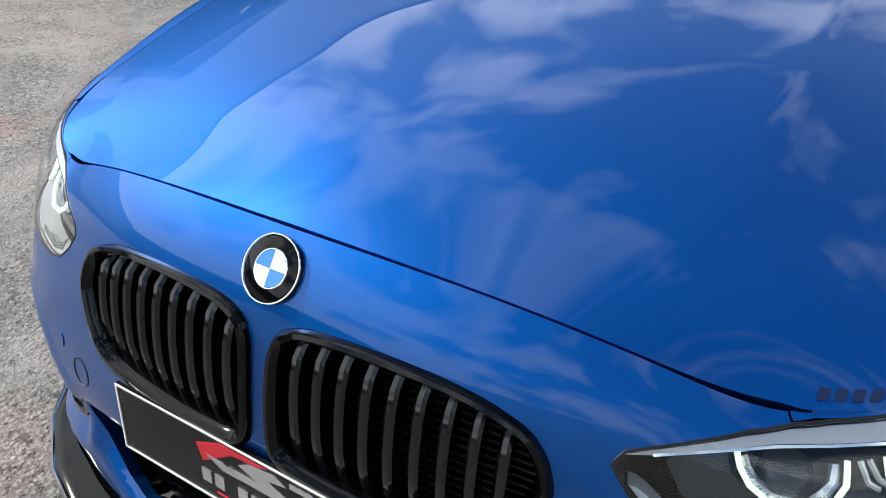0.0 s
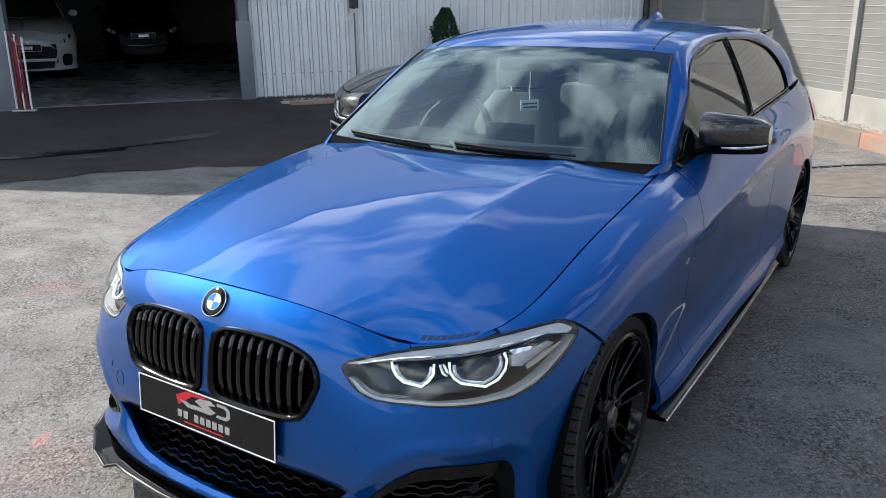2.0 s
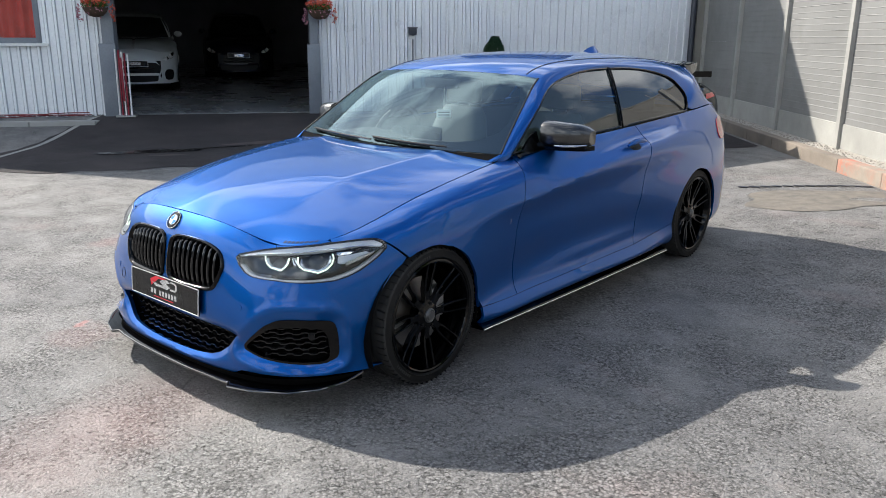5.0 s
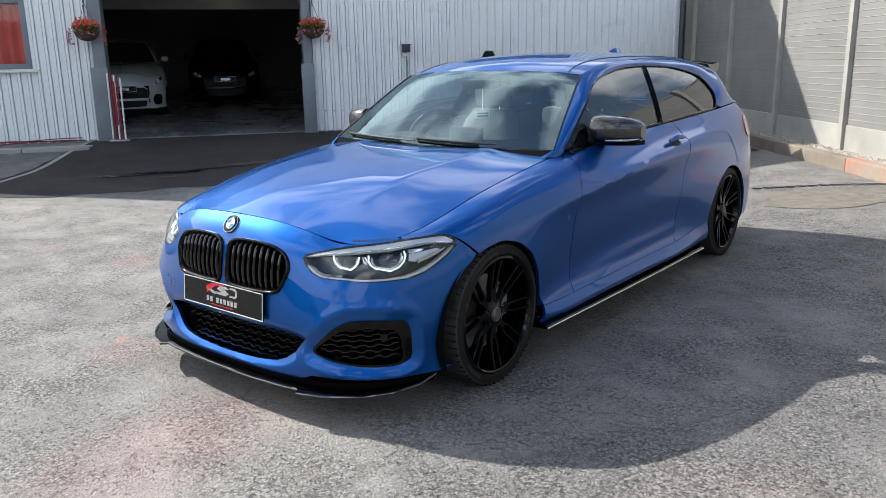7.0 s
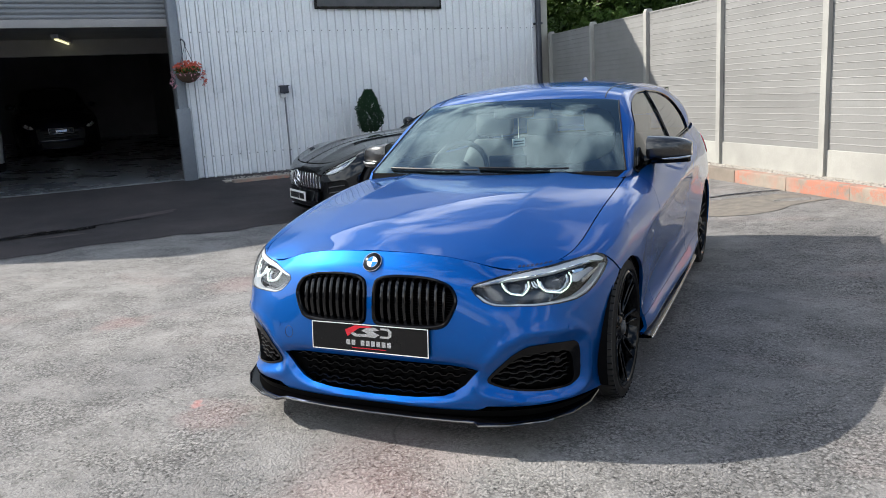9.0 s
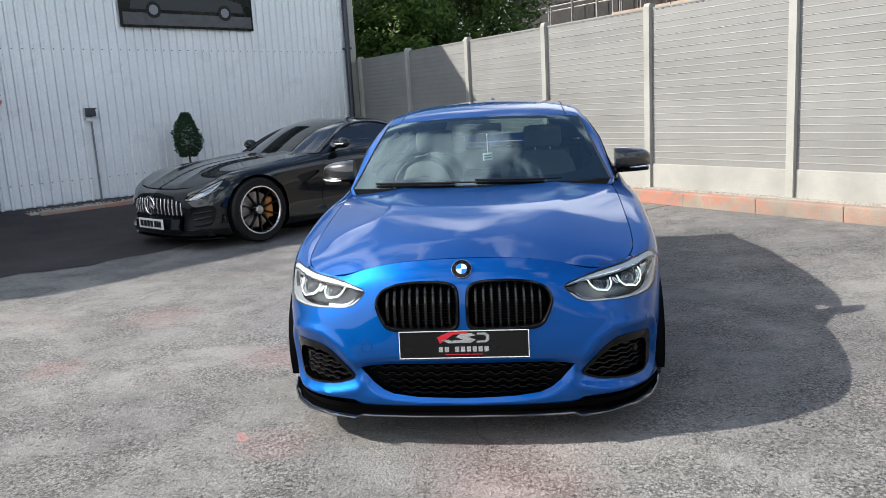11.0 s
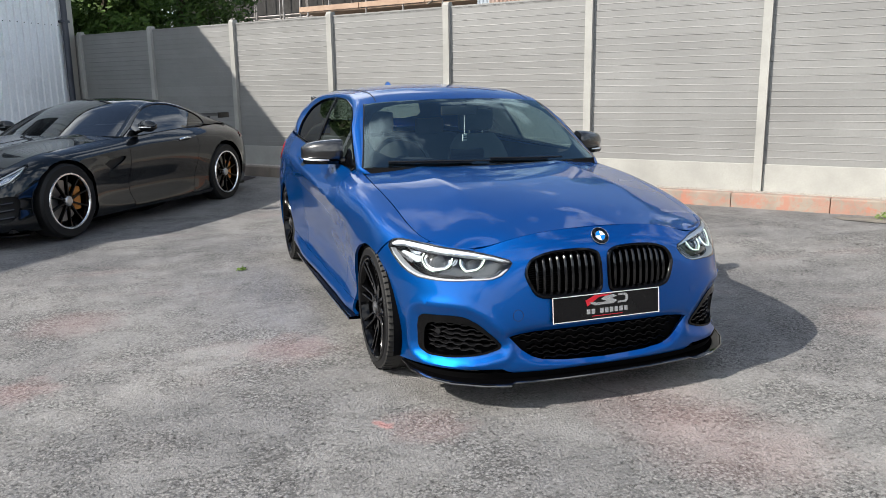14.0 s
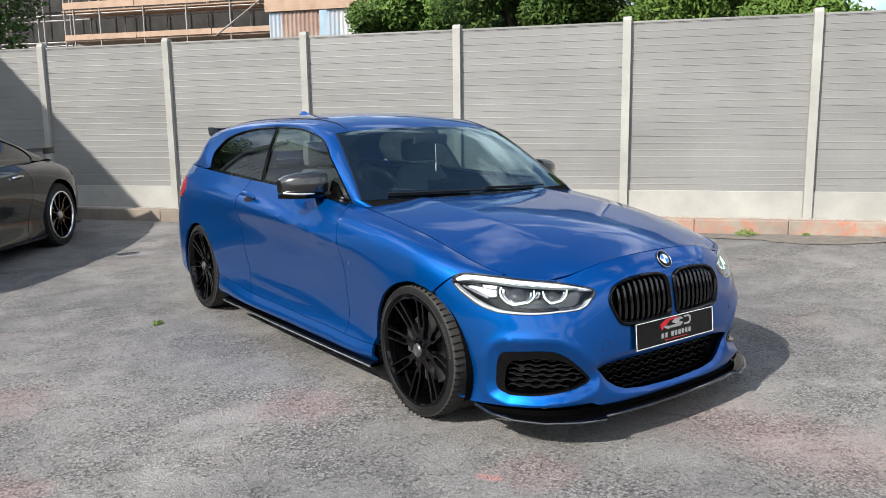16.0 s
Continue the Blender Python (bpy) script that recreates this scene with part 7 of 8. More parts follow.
    tail = [(d1 - 0.094, 0.09), (d1 + 0.006, 0.3), (d1 + 0.086, 0.5), (d1 + 0.066, sh.top - 0.003), (sh.end, sh.top - 0.003), (sh.end, low), (ar[0][0], low)] + ar + [(ar[-1][0], 0.09)]
    tl = part("rear_body", panel(sh.belt, tail, [], 0.05, 0.015), paint, COUPE)
    lampr = [sh.find((3.12, 0.80))[0], (sh.s_at(3.2) + 0.30, 0.56), (sh.s_at(3.2) + 0.30, 0.52), sh.find((3.10, 0.74))[0]]
    part("tail_lamp", panel(sh.belt, lampr, [], 0.05, 0.0, lift=0.006), M["tail"], tl, "red tail lamp")
    both_sides(tl)
    sill = [(af[0][0], low), (d0, 0.054), (d0 + 0.01, 0.084), (d1 - 0.10, 0.084), (ar[-1][0], 0.084), (ar[-1][0], low)]
    sl = part("side_sill", panel(sh.belt, sill, [], 0.05, 0.015), paint, COUPE)
    both_sides(sl)
    for y in (0.0, wb):
        bm = bmesh.new()
        arc = [(y + 0.40 * math.cos(radians(a)), 0.34 + 0.40 * math.sin(radians(a))) for a in range(-20, 201, 12)]
        sheet(bm, [[(0.90, a, b) for a, b in arc], [(0.55, a, b) for a, b in arc]])
        bm.faces.new([bm.verts.new((0.55, a, b)) for a, b in arc])
        both_sides(part("wheel_liner", bm, M["black"], COUPE))
    part("floor_pan", boxed(-0.8, -0.55, 0.13, 0.8, 3.3, 0.16), M["black"], COUPE)
    # bonnet with its two raised ridges
    top = sh.grid[:, -1]
    kf = (top[:, 1] < 0.9) & (sh.gs < sh.end / 2)
    order = np.argsort(top[kf, 1])
    ty, tx, tz = top[kf, 1][order], top[kf, 0][order], top[kf, 2][order]
    mid = spline((-0.655, -0.45, -0.2, 0.3, 0.8, 1.1), (0.612, 0.700, 0.785, 0.858, 0.892, 0.90))

    def hood(q):
        q = np.atleast_2d(np.asarray(q, float))
        e, ze = np.interp(q[:, 1], ty, tx), np.interp(q[:, 1], ty, tz)
        r = np.clip(np.abs(q[:, 0]) / np.maximum(e, 0.05), 0, 1.2)
        ridge = 0.026 * np.exp(-np.abs(np.abs(q[:, 0]) - 0.30 - 0.10 * np.clip(q[:, 1], 0, 1)) / 0.07) * np.clip((q[:, 1] + 0.7) / 0.5, 0, 1)
        return np.stack([q[:, 0], q[:, 1], ze + (mid(q[:, 1]) - ze) * (1 - r**2.4) + ridge * (r < 0.95)], 1)

    ys = np.linspace(-0.54, 0.88, 30)
    side = [(float(np.interp(y, ty, tx)) - 0.004, y) for y in ys]
    bm = panel(hood, [(0, float(ty[0]) + 0.003), (0.3, float(np.interp(0.3, tx[:60], ty[:60])) + 0.003)] + side + [(0.55, 0.86), (0.3, 0.80), (0, 0.79)], [], 0.04, 0.012)
    part("bonnet", mirrored(bm), paint, COUPE)
    # glasshouse
    sp = [(0.80, 0.885), (1.08, 1.03), (1.36, 1.165), (1.60, 1.243), (1.85, 1.270), (2.2, 1.245), (2.6, 1.155), (3.0, 1.025), (3.3, 0.92)]
    t = np.concatenate(([0], np.cumsum(np.linalg.norm(np.diff(np.array(sp), axis=0), axis=1))))
    yz = spline(t, np.array(sp))
    bow = spline(t, (0.20, 0.16, 0.12, 0.08, 0.03, 0.0, -0.02, -0.04, -0.06))
    crown = spline(t, (0.01, 0.02, 0.03, 0.04, 0.05, 0.05, 0.045, 0.035, 0.02))
    half = spline(t, (0.74, 0.675, 0.61, 0.56, 0.545, 0.54, 0.55, 0.57, 0.60))

    def back(q):
        q = np.atleast_2d(np.asarray(q, float))
        a = np.abs(q[:, 1])
        p = yz(q[:, 0])
        return np.stack([q[:, 1] * half(q[:, 0]), p[:, 0] + bow(q[:, 0]) * a**2, p[:, 1] - crown(q[:, 0]) * (0.7 * a**2 + 0.3 * a**8)], 1)

    def side_x(y, z):
        h = np.clip(np.asarray(z, float) - 0.88, -0.1, 0.5)
        return 0.825 - 0.55 * h - 0.45 * h * h - 0.10 * np.clip((np.asarray(y, float) - 2.1) / 0.8, 0, 1.5) ** 2 - 0.05 * np.clip((1.15 - np.asarray(y, float)) / 0.3, 0, 1.5)

    xs = np.linspace(-1, 1, 21)
    scr = part("windscreen", sheet(bmesh.new(), [[tuple(p) for p in back([(a, q * 0.95) for q in xs])] for a in np.linspace(0, t[3] - 0.03, 16)]), M["coupe_glass"], COUPE, "dark reflecting windscreen")
    part("roof", sheet(bmesh.new(), [[tuple(p) for p in back([(a, q) for q in xs])] for a in np.linspace(t[3] - 0.03, t[5] + 0.05, 16)]), paint, COUPE)
    part("rear_screen", sheet(bmesh.new(), [[tuple(p) for p in back([(a, q * 0.86) for q in xs])] for a in np.linspace(t[5] + 0.05, t[7] + 0.05, 16)]), M["coupe_glass"], COUPE)
    part("boot_lid", sheet(bmesh.new(), [[tuple(p) for p in back([(a, q) for q in xs])] for a in np.linspace(t[7] + 0.05, t[8], 8)]), paint, COUPE)
    pairs = np.array([(0, 0.98, 0.875), (t[1], 1.18, 0.985), (t[2], 1.40, 1.10), (t[3], 1.62, 1.165), (t[4], 1.85, 1.188), (t[5], 2.10, 1.168), (t[6] - 0.15, 2.35, 1.09), (t[6], 2.48, 1.02), (t[7] - 0.2, 2.52, 0.95), (t[7], 2.6, 0.93), (t[8], 2.9, 0.925)])
    f = spline(np.arange(len(pairs)), pairs)(np.linspace(0, len(pairs) - 1, 70))
    inner = back([(min(max(a, 0), t[8]), 0.86 if a > t[5] + 0.05 else 0.95) for a in f[:, 0]])
    edge = back([(min(max(a, 0), t[8]), 1.0) for a in f[:, 0]])
    rows = []
    for a, b, (_, y, z) in zip(inner, edge, f):
        c = Vector((float(side_x(y, z)), y, z))
        a, b = Vector(a), Vector(b)
        o = Vector((1, 0, 0.5)).normalized() * (c - b).length * 0.1
        rows.append([tuple(a), tuple(b)] + [tuple(b.lerp(c, i / 4) + o * math.sin(math.pi * i / 4)) for i in range(1, 4)] + [tuple(c)])
    both_sides(part("side_frame", sheet(bmesh.new(), rows), paint, COUPE, smooth=50))
    up = [tuple(v) for v in f[: int(70 * 0.8), 1:]]
    poly = up + [(2.4, 0.925), (2.0, 0.91), (1.5, 0.885), (1.0, 0.862)]
    gl = part("side_glass", panel(lambda q: np.stack([side_x(np.atleast_2d(q)[:, 0], np.atleast_2d(q)[:, 1]), np.atleast_2d(q)[:, 0], np.atleast_2d(q)[:, 1]], 1), poly, [], 0.08, 0.0), M["coupe_glass"], COUPE, "dark side glass")
    part("trim", tube(bmesh.new(), [(float(side_x(y, z)), y, z) for y, z in resampled(poly, 0.08)], 0.009, 5, True), M["gloss_black"], gl)
    both_sides(gl)
    part("cabin", boxed(-0.6, 1.2, 0.3, 0.6, 2.4, 0.85, bevel=0.08), M["cabin"], COUPE)
    # mirror
    bm = bmesh.new()
    bmesh.ops.create_uvsphere(bm, u_segments=18, v_segments=10, radius=1, matrix=pose(0.935, 1.22, 0.972) @ Matrix.Diagonal((0.11, 0.07, 0.062, 1)))
    mir = part("door_mirror", bm, paint, COUPE)
    part("mirror_foot", tube(bmesh.new(), [(0.78, 1.20, 0.895), (0.86, 1.21, 0.925), (0.91, 1.22, 0.945)], 0.018, 6), M["gloss_black"], mir)
    part("mirror_strip", tube(bmesh.new(), [(0.875, 1.152, 0.962), (0.935, 1.146, 0.962), (1.015, 1.17, 0.962)], 0.005, 5), M["silver"], mir)
    both_sides(mir)
    # rear wing
    wing = new("rear_wing")
    wing.parent = COUPE
    bm = sheet(bmesh.new(), [[(x, 3.10, 1.0 + 0.02 * abs(x)), (x, 3.22, 1.012 + 0.02 * abs(x)), (x, 3.33, 1.035 + 0.02 * abs(x)), (x, 3.32, 1.018 + 0.02 * abs(x)), (x, 3.20, 0.992 + 0.02 * abs(x)), (x, 3.10, 1.0 + 0.02 * abs(x))] for x in np.linspace(-0.60, 0.60, 9)])
    part("blade", bm, M["gloss_black"], wing, "black rear wing")
    for sg in (-1, 1):
        part("end_plate", boxed(sg * 0.60, 3.09, 0.985, sg * 0.612, 3.34, 1.055, bevel=0.004), M["gloss_black"], wing)
        part("stay", boxed(sg * 0.36, 3.18, 0.90, sg * 0.372, 3.26, 1.01), M["gloss_black"], wing)
    # wheels: black spokes, silver lip, amber calipers
    def coupe_wheel():
        w = new("wheel")
        w.parent = COUPE
        part("tyre", lathe(bmesh.new(), [(0.255, -0.12), (R - 0.02, -0.125), (R, -0.10), (R, 0.10), (R - 0.02, 0.125), (0.255, 0.12)], 56, "X"), M["rubber"], w)
        part("rim", lathe(bmesh.new(), [(0.258, 0.122), (0.250, 0.126), (0.238, 0.118), (0.232, 0.09), (0.22, -0.1)], 56, "X"), M["gloss_black"], w)
        part("rim_lip", lathe(bmesh.new(), [(0.262, 0.121), (0.258, 0.131), (0.246, 0.131), (0.240, 0.120)], 56, "X"), M["silver"], w, "silver machined rim lip")
        for k in range(10):
            a = k * math.tau / 10
            bm = sheet(bmesh.new(), [[(0.075, -hw, q), (0.105 + 0.01 * (q > 0.2), -hw * 0.6, q), (0.105 + 0.01 * (q > 0.2), hw * 0.6, q), (0.075, hw, q)] for q, hw in ((0.04, 0.016), (0.12, 0.010), (0.18, 0.011), (0.238, 0.016))])
            bmesh.ops.transform(bm, matrix=Matrix.Rotation(a, 4, "X"), verts=bm.verts[:])
            part("spoke", bm, M["gloss_black"], w)
        part("hub", lathe(bmesh.new(), [(0, 0.118), (0.035, 0.116), (0.05, 0.10), (0.055, 0.06)], 24, "X"), M["steel"], w)
        part("brake_disc", lathe(bmesh.new(), [(0.06, 0.03), (0.19, 0.03), (0.19, 0.0)], 40, "X"), M["disc"], w)
        return w

    first = coupe_wheel()
    first.matrix_basis = pose(0.825, 0, R)
    for x, y, tn in ((-0.825, 0, 180), (0.845, wb, 0), (-0.845, wb, 180)):
        copy_thing(first, pose(x, y, R, 0, 0, tn))
    for x, y in ((0.86, 0.10), (-0.86, 0.10), (0.87, wb + 0.10), (-0.87, wb + 0.10)):
        part("caliper", boxed(x - 0.04, y, R - 0.10, x + 0.04, y + 0.09, R + 0.12, bevel=0.02), M["caliper"], COUPE, "amber brake caliper")


build_coupe()

# ---- hatchbacks inside the workshop ----
def garage_floor_z(x, y):
    return WALL_Z + 0.021 + 0.0259 * (FACADE_INV @ SITE @ Vector((x, y, 0))).y


def parked_hatch(name, x, y, turn, paint, label):
    car = thing(name, SITE @ pose(x, y, garage_floor_z(x, y), 1.4, 0, turn) @ Matrix.Diagonal((1.02, 1.02, 1.17, 1)), label, "car")
    grille = [(0, 0.40), (0.42, 0.39), (0.52, 0.33), (0.42, 0.07), (0, 0.05)]
    outline = [(0, 0.012), (arch_f[-1][0], 0.012)] + arch_f[::-1] + [(s_at(y=0.33), 0.012), (s_at(y=2.3), 0.012)] + arch_r[::-1] + [(s_at(y=3.0), 0.012), (S_END, 0.012), (S_END, V_TOP), (0, V_TOP)] + grille
    lampq = rounded([(0.56, 0.46), (0.64, 0.52), (0.84, 0.59), (1.04, 0.63), (1.02, 0.57), (0.86, 0.48), (0.66, 0.435)], 1)
    cheek = rounded([(0.60, 0.09), (0.58, 0.22), (0.64, 0.29), (0.84, 0.27), (0.89, 0.20), (0.84, 0.10)], 1)
    bm = panel(belt, outline, [lampq, cheek], 0.05, 0.02)
    for f in [f for f in bm.faces if all(abs(v.co.x) < 1e-4 for v in f.verts)]:
        bm.faces.remove(f)
    part("body", mirrored(bm), paint, car)
    xs = np.linspace(0, 0.69, 12)
    half = panel(bonnet, [(x, float(gap_y(x)) + 0.003) for x in xs] + [(float(edge_x(y)) - 0.003, y) for y in np.linspace(-0.4, 0.66, 10)] + [(0.6, 0.6), (0, 0.52)], [], 0.06, 0.01)
    part("bonnet", mirrored(half), paint, car)
    q = np.linspace(-1, 1, 15)
    part("roof", sheet(bmesh.new(), [[tuple(p) for p in spine([(t, k) for k in q])] for t in np.linspace(T_HEAD, T_END, 20)]), paint, car)
    part("windscreen", sheet(bmesh.new(), [[tuple(p) for p in spine([(t, k * 0.95) for k in q])] for t in np.linspace(0, T_HEAD, 10)]), M["coupe_glass"], car)
    side = []
    for t in np.linspace(0, T_END, 30):
        a = Vector(spine([(t, 0.95)])[0])
        b = Vector(spine([(t, 1.0)])[0])
        z = max(0.90, min(b.z - 0.05, 0.9 + (b.z - 0.9) * 0.8))
        side.append([tuple(a), tuple(b), (float(flank_x(b.y, z)), b.y + 0.03, z)])
    frame_ob = part("side_frame", sheet(bmesh.new(), side), paint, car)
    both = frame_ob.copy()
    scene.collection.objects.link(both)
    both.matrix_basis = FLIP
    bm = sheet(bmesh.new(), [[(float(flank_x(y, z)) - 0.01, y, z) for y in np.linspace(0.75, 3.1, 14)] for z in (0.90, 1.0, 1.12, 1.24)])
    both_sides(part("side_glass", bm, M["coupe_glass"], car))
    for hole, mat, lift, nm in ((lampq, "lens", 0.0, "headlamp"), (cheek, "black", -0.04, "fog_recess")):
        o = part(nm, panel(belt, hole, [], 0.04, 0.0, lift=lift), M[mat], car)
        if nm == "headlamp":
            part("reflector", panel(belt, grown(hole, -0.01), [], 0.04, 0.0, lift=-0.05), M["black"], o)
            rim = [(0.53, 0.46), (0.70, 0.445), (0.92, 0.505)]
            part("light_bar", tube(bmesh.new(), [tuple(v) for v in belt(rim) - surface_normal(belt, rim) * 0.012], 0.009, 6), M["plate_white"], o)
            # white balls put the glint of the lamp reflectors into colour
            for q in ((0.66, 0.50), (0.80, 0.54)):
                c = belt([q])[0] - surface_normal(belt, [q])[0] * 0.03
                ball = bmesh.new()
                bmesh.ops.create_uvsphere(ball, u_segments=12, v_segments=8, radius=0.042, matrix=Matrix.Translation(c))
                part("bulb", ball, M["plate_white"], o)
        both_sides(o)
    part("grille", boxed(-0.50, -0.69, 0.17, 0.50, -0.68, 0.54), M["black"], car)
    part("bumper_bar", boxed(-0.46, -0.735, 0.285, 0.46, -0.70, 0.33, bevel=0.01), paint, car)
    for k in range(3):
        part("grille_bar", boxed(-0.36, -0.725, 0.36 + 0.045 * k, 0.36, -0.71, 0.375 + 0.045 * k), M["gloss_black"], car)
    pl = part("show_plate", boxed(-0.26, -0.775, 0.44, 0.26, -0.765, 0.55), M["plate_white"], car, "black show plate with white border")
    part("plate_face", boxed(-0.25, -0.78, 0.45, 0.25, -0.772, 0.54), M["plate_black"], pl)
    part("plate_bar", boxed(-0.10, -0.784, 0.47, 0.12, -0.778, 0.52), M["silver"], pl)
    bm = bmesh.new()
    bmesh.ops.create_uvsphere(bm, u_segments=14, v_segments=8, radius=1, matrix=pose(0.90, 0.98, 0.97) @ Matrix.Diagonal((0.085, 0.05, 0.055, 1)))
    both_sides(part("door_mirror", bm, paint, car))
    for x, y in ((0.76, 0), (-0.76, 0), (0.76, AXLE), (-0.76, AXLE)):
        wb = lathe(bmesh.new(), [(0.0, 0.07), (0.19, 0.06), (0.21, 0.08), (0.29, 0.09), (0.30, 0.06), (0.30, -0.1)], 30, "X")
        w = part("wheel", wb, M["rubber"], car)
        w.matrix_basis = pose(x, y, 0.30, 0, 0, 0 if x > 0 else 180)
    return car


parked_hatch("white_hatchback", -10.2, 3.5, 21, principled("white_car_paint", (0.75, 0.77, 0.78), 0.25, 0.0, Coat_Weight=1.0), "white hatchback parked inside the dim workshop")
parked_hatch("black_hatchback", -9.1, 7.4, 16, car_paint("blue_black_paint", (0.008, 0.009, 0.02), (0.015, 0.016, 0.03)), "blue-black hatchback parked deep in the dim workshop")


# ---- plants ----
def leaf_cloud(bm, centre, size, count, leaf, rng, shell=0.35):
    """Many small bent leaves through an uneven volume."""
    for _ in range(count):
        d = Vector((rng.gauss(0, 1), rng.gauss(0, 1), rng.gauss(0, 1))).normalized()
        r = rng.random() ** shell
        p = Vector(centre) + Vector((d.x * size[0] * r, d.y * size[1] * r, d.z * size[2] * r))
        p += Vector((rng.gauss(0, 0.06), rng.gauss(0, 0.06), rng.gauss(0, 0.06))) * max(size)
        a = Vector((rng.gauss(0, 1), rng.gauss(0, 1), rng.gauss(0, 1))).normalized()
        b = a.orthogonal().normalized()
        s = leaf * rng.uniform(0.6, 1.3)
        v = [bm.verts.new(p + a * s), bm.verts.new(p + b * s * 0.5 + a.cross(b) * s * 0.15), bm.verts.new(p - a * s), bm.verts.new(p - b * s * 0.5 + a.cross(b) * s * 0.15)]
        bm.faces.new(v)


def tree(x, y, z, h, spread, seed, leaf_mat, label, leaf=0.075):
    rng = random.Random(seed)
    t = thing("tree", SITE @ pose(x, y, z), label, "tree", "trees behind the fence")
    bm = bmesh.new()
    tube(bm, [(0, 0, 0), (rng.uniform(-0.1, 0.1), 0.05, h * 0.3), (rng.uniform(-0.2, 0.2), 0.1, h * 0.6), (0.1, 0, h * 0.85)], [0.14, 0.11, 0.07, 0.02], 8)
    ends = []
    for k in range(9):
        a, z0 = rng.uniform(0, math.tau), h * rng.uniform(0.25, 0.75)
        e = Vector((math.cos(a) * spread * rng.uniform(0.5, 0.9), math.sin(a) * spread * rng.uniform(0.5, 0.9), z0 + h * rng.uniform(0.08, 0.25)))
        tube(bm, [(0, 0.05, z0), tuple(e * 0.5 + Vector((0, 0, z0 * 0.5 + 0.1))), tuple(e)], [0.05, 0.03, 0.01], 5)
        ends.append(e)
    part("trunk", bm, M["bark"], t)
    bm = bmesh.new()
    for e in ends + [Vector((0, 0, h * 0.9)), Vector((0.2, 0.2, h * 0.7))] + [Vector((rng.uniform(-1, 1) * spread * 0.7, rng.uniform(-1, 1) * spread * 0.7, h * rng.uniform(0.3, 0.95))) for _ in range(12)]:
        s = spread * rng.uniform(0.28, 0.48)
        leaf_cloud(bm, e, (s, s, s * 0.8), int(900 * (0.075 / leaf) ** 1.4), leaf, rng)
    part("crown", bm, leaf_mat, t, smooth=0)


M["leaf_weed"] = worn("weed_leaf", (0.14, 0.21, 0.045), (0.08, 0.14, 0.03), 0.7, big=9, Specular_IOR_Level=0.2)
M["leaf_light"] = worn("sunlit_leaf", (0.115, 0.19, 0.032), (0.055, 0.11, 0.02), 0.6, big=2.5, fine=20, each=0.4, Specular_IOR_Level=0.2)
spots = [(4.0, 6.5, 5.5, 2.2), (6.5, 5.0, 6.0, 2.4), (3.4, 3.6, 5.0, 1.9), (7.5, 8.5, 6.5, 2.6), (4.5, 9.5, 6.0, 2.2)] + [(12.5, -3.6, 5.4, 1.3), (12.2, -4.6, 5.6, 1.6), (12.8, -5.6, 5.8, 1.7), (11.0, -7.6, 5.0, 1.6)]
for i, (x, y, h, sp) in enumerate(spots):
    tree(x, y, 0, h, sp, 40 + i, M["leaf"], "leafy green tree behind the fence")
for i in (0, 1, 2, 3, 6, 7, 8):
    y = -8.2 - 1.35 * i
    tree(4.2 + 0.7 * math.sin(i * 2.1), y, 0, 3.7 + 0.5 * math.sin(i * 1.7), 1.25, 70 + i, M["leaf_light"] if i % 3 else M["leaf"], "bushy green hedge tree behind the fence", 0.045)

# ---- scaffolding beyond the fence ----
M["site_dark"] = worn("dark_building_shell", (0.02, 0.019, 0.018), (0.035, 0.032, 0.03), 0.9)


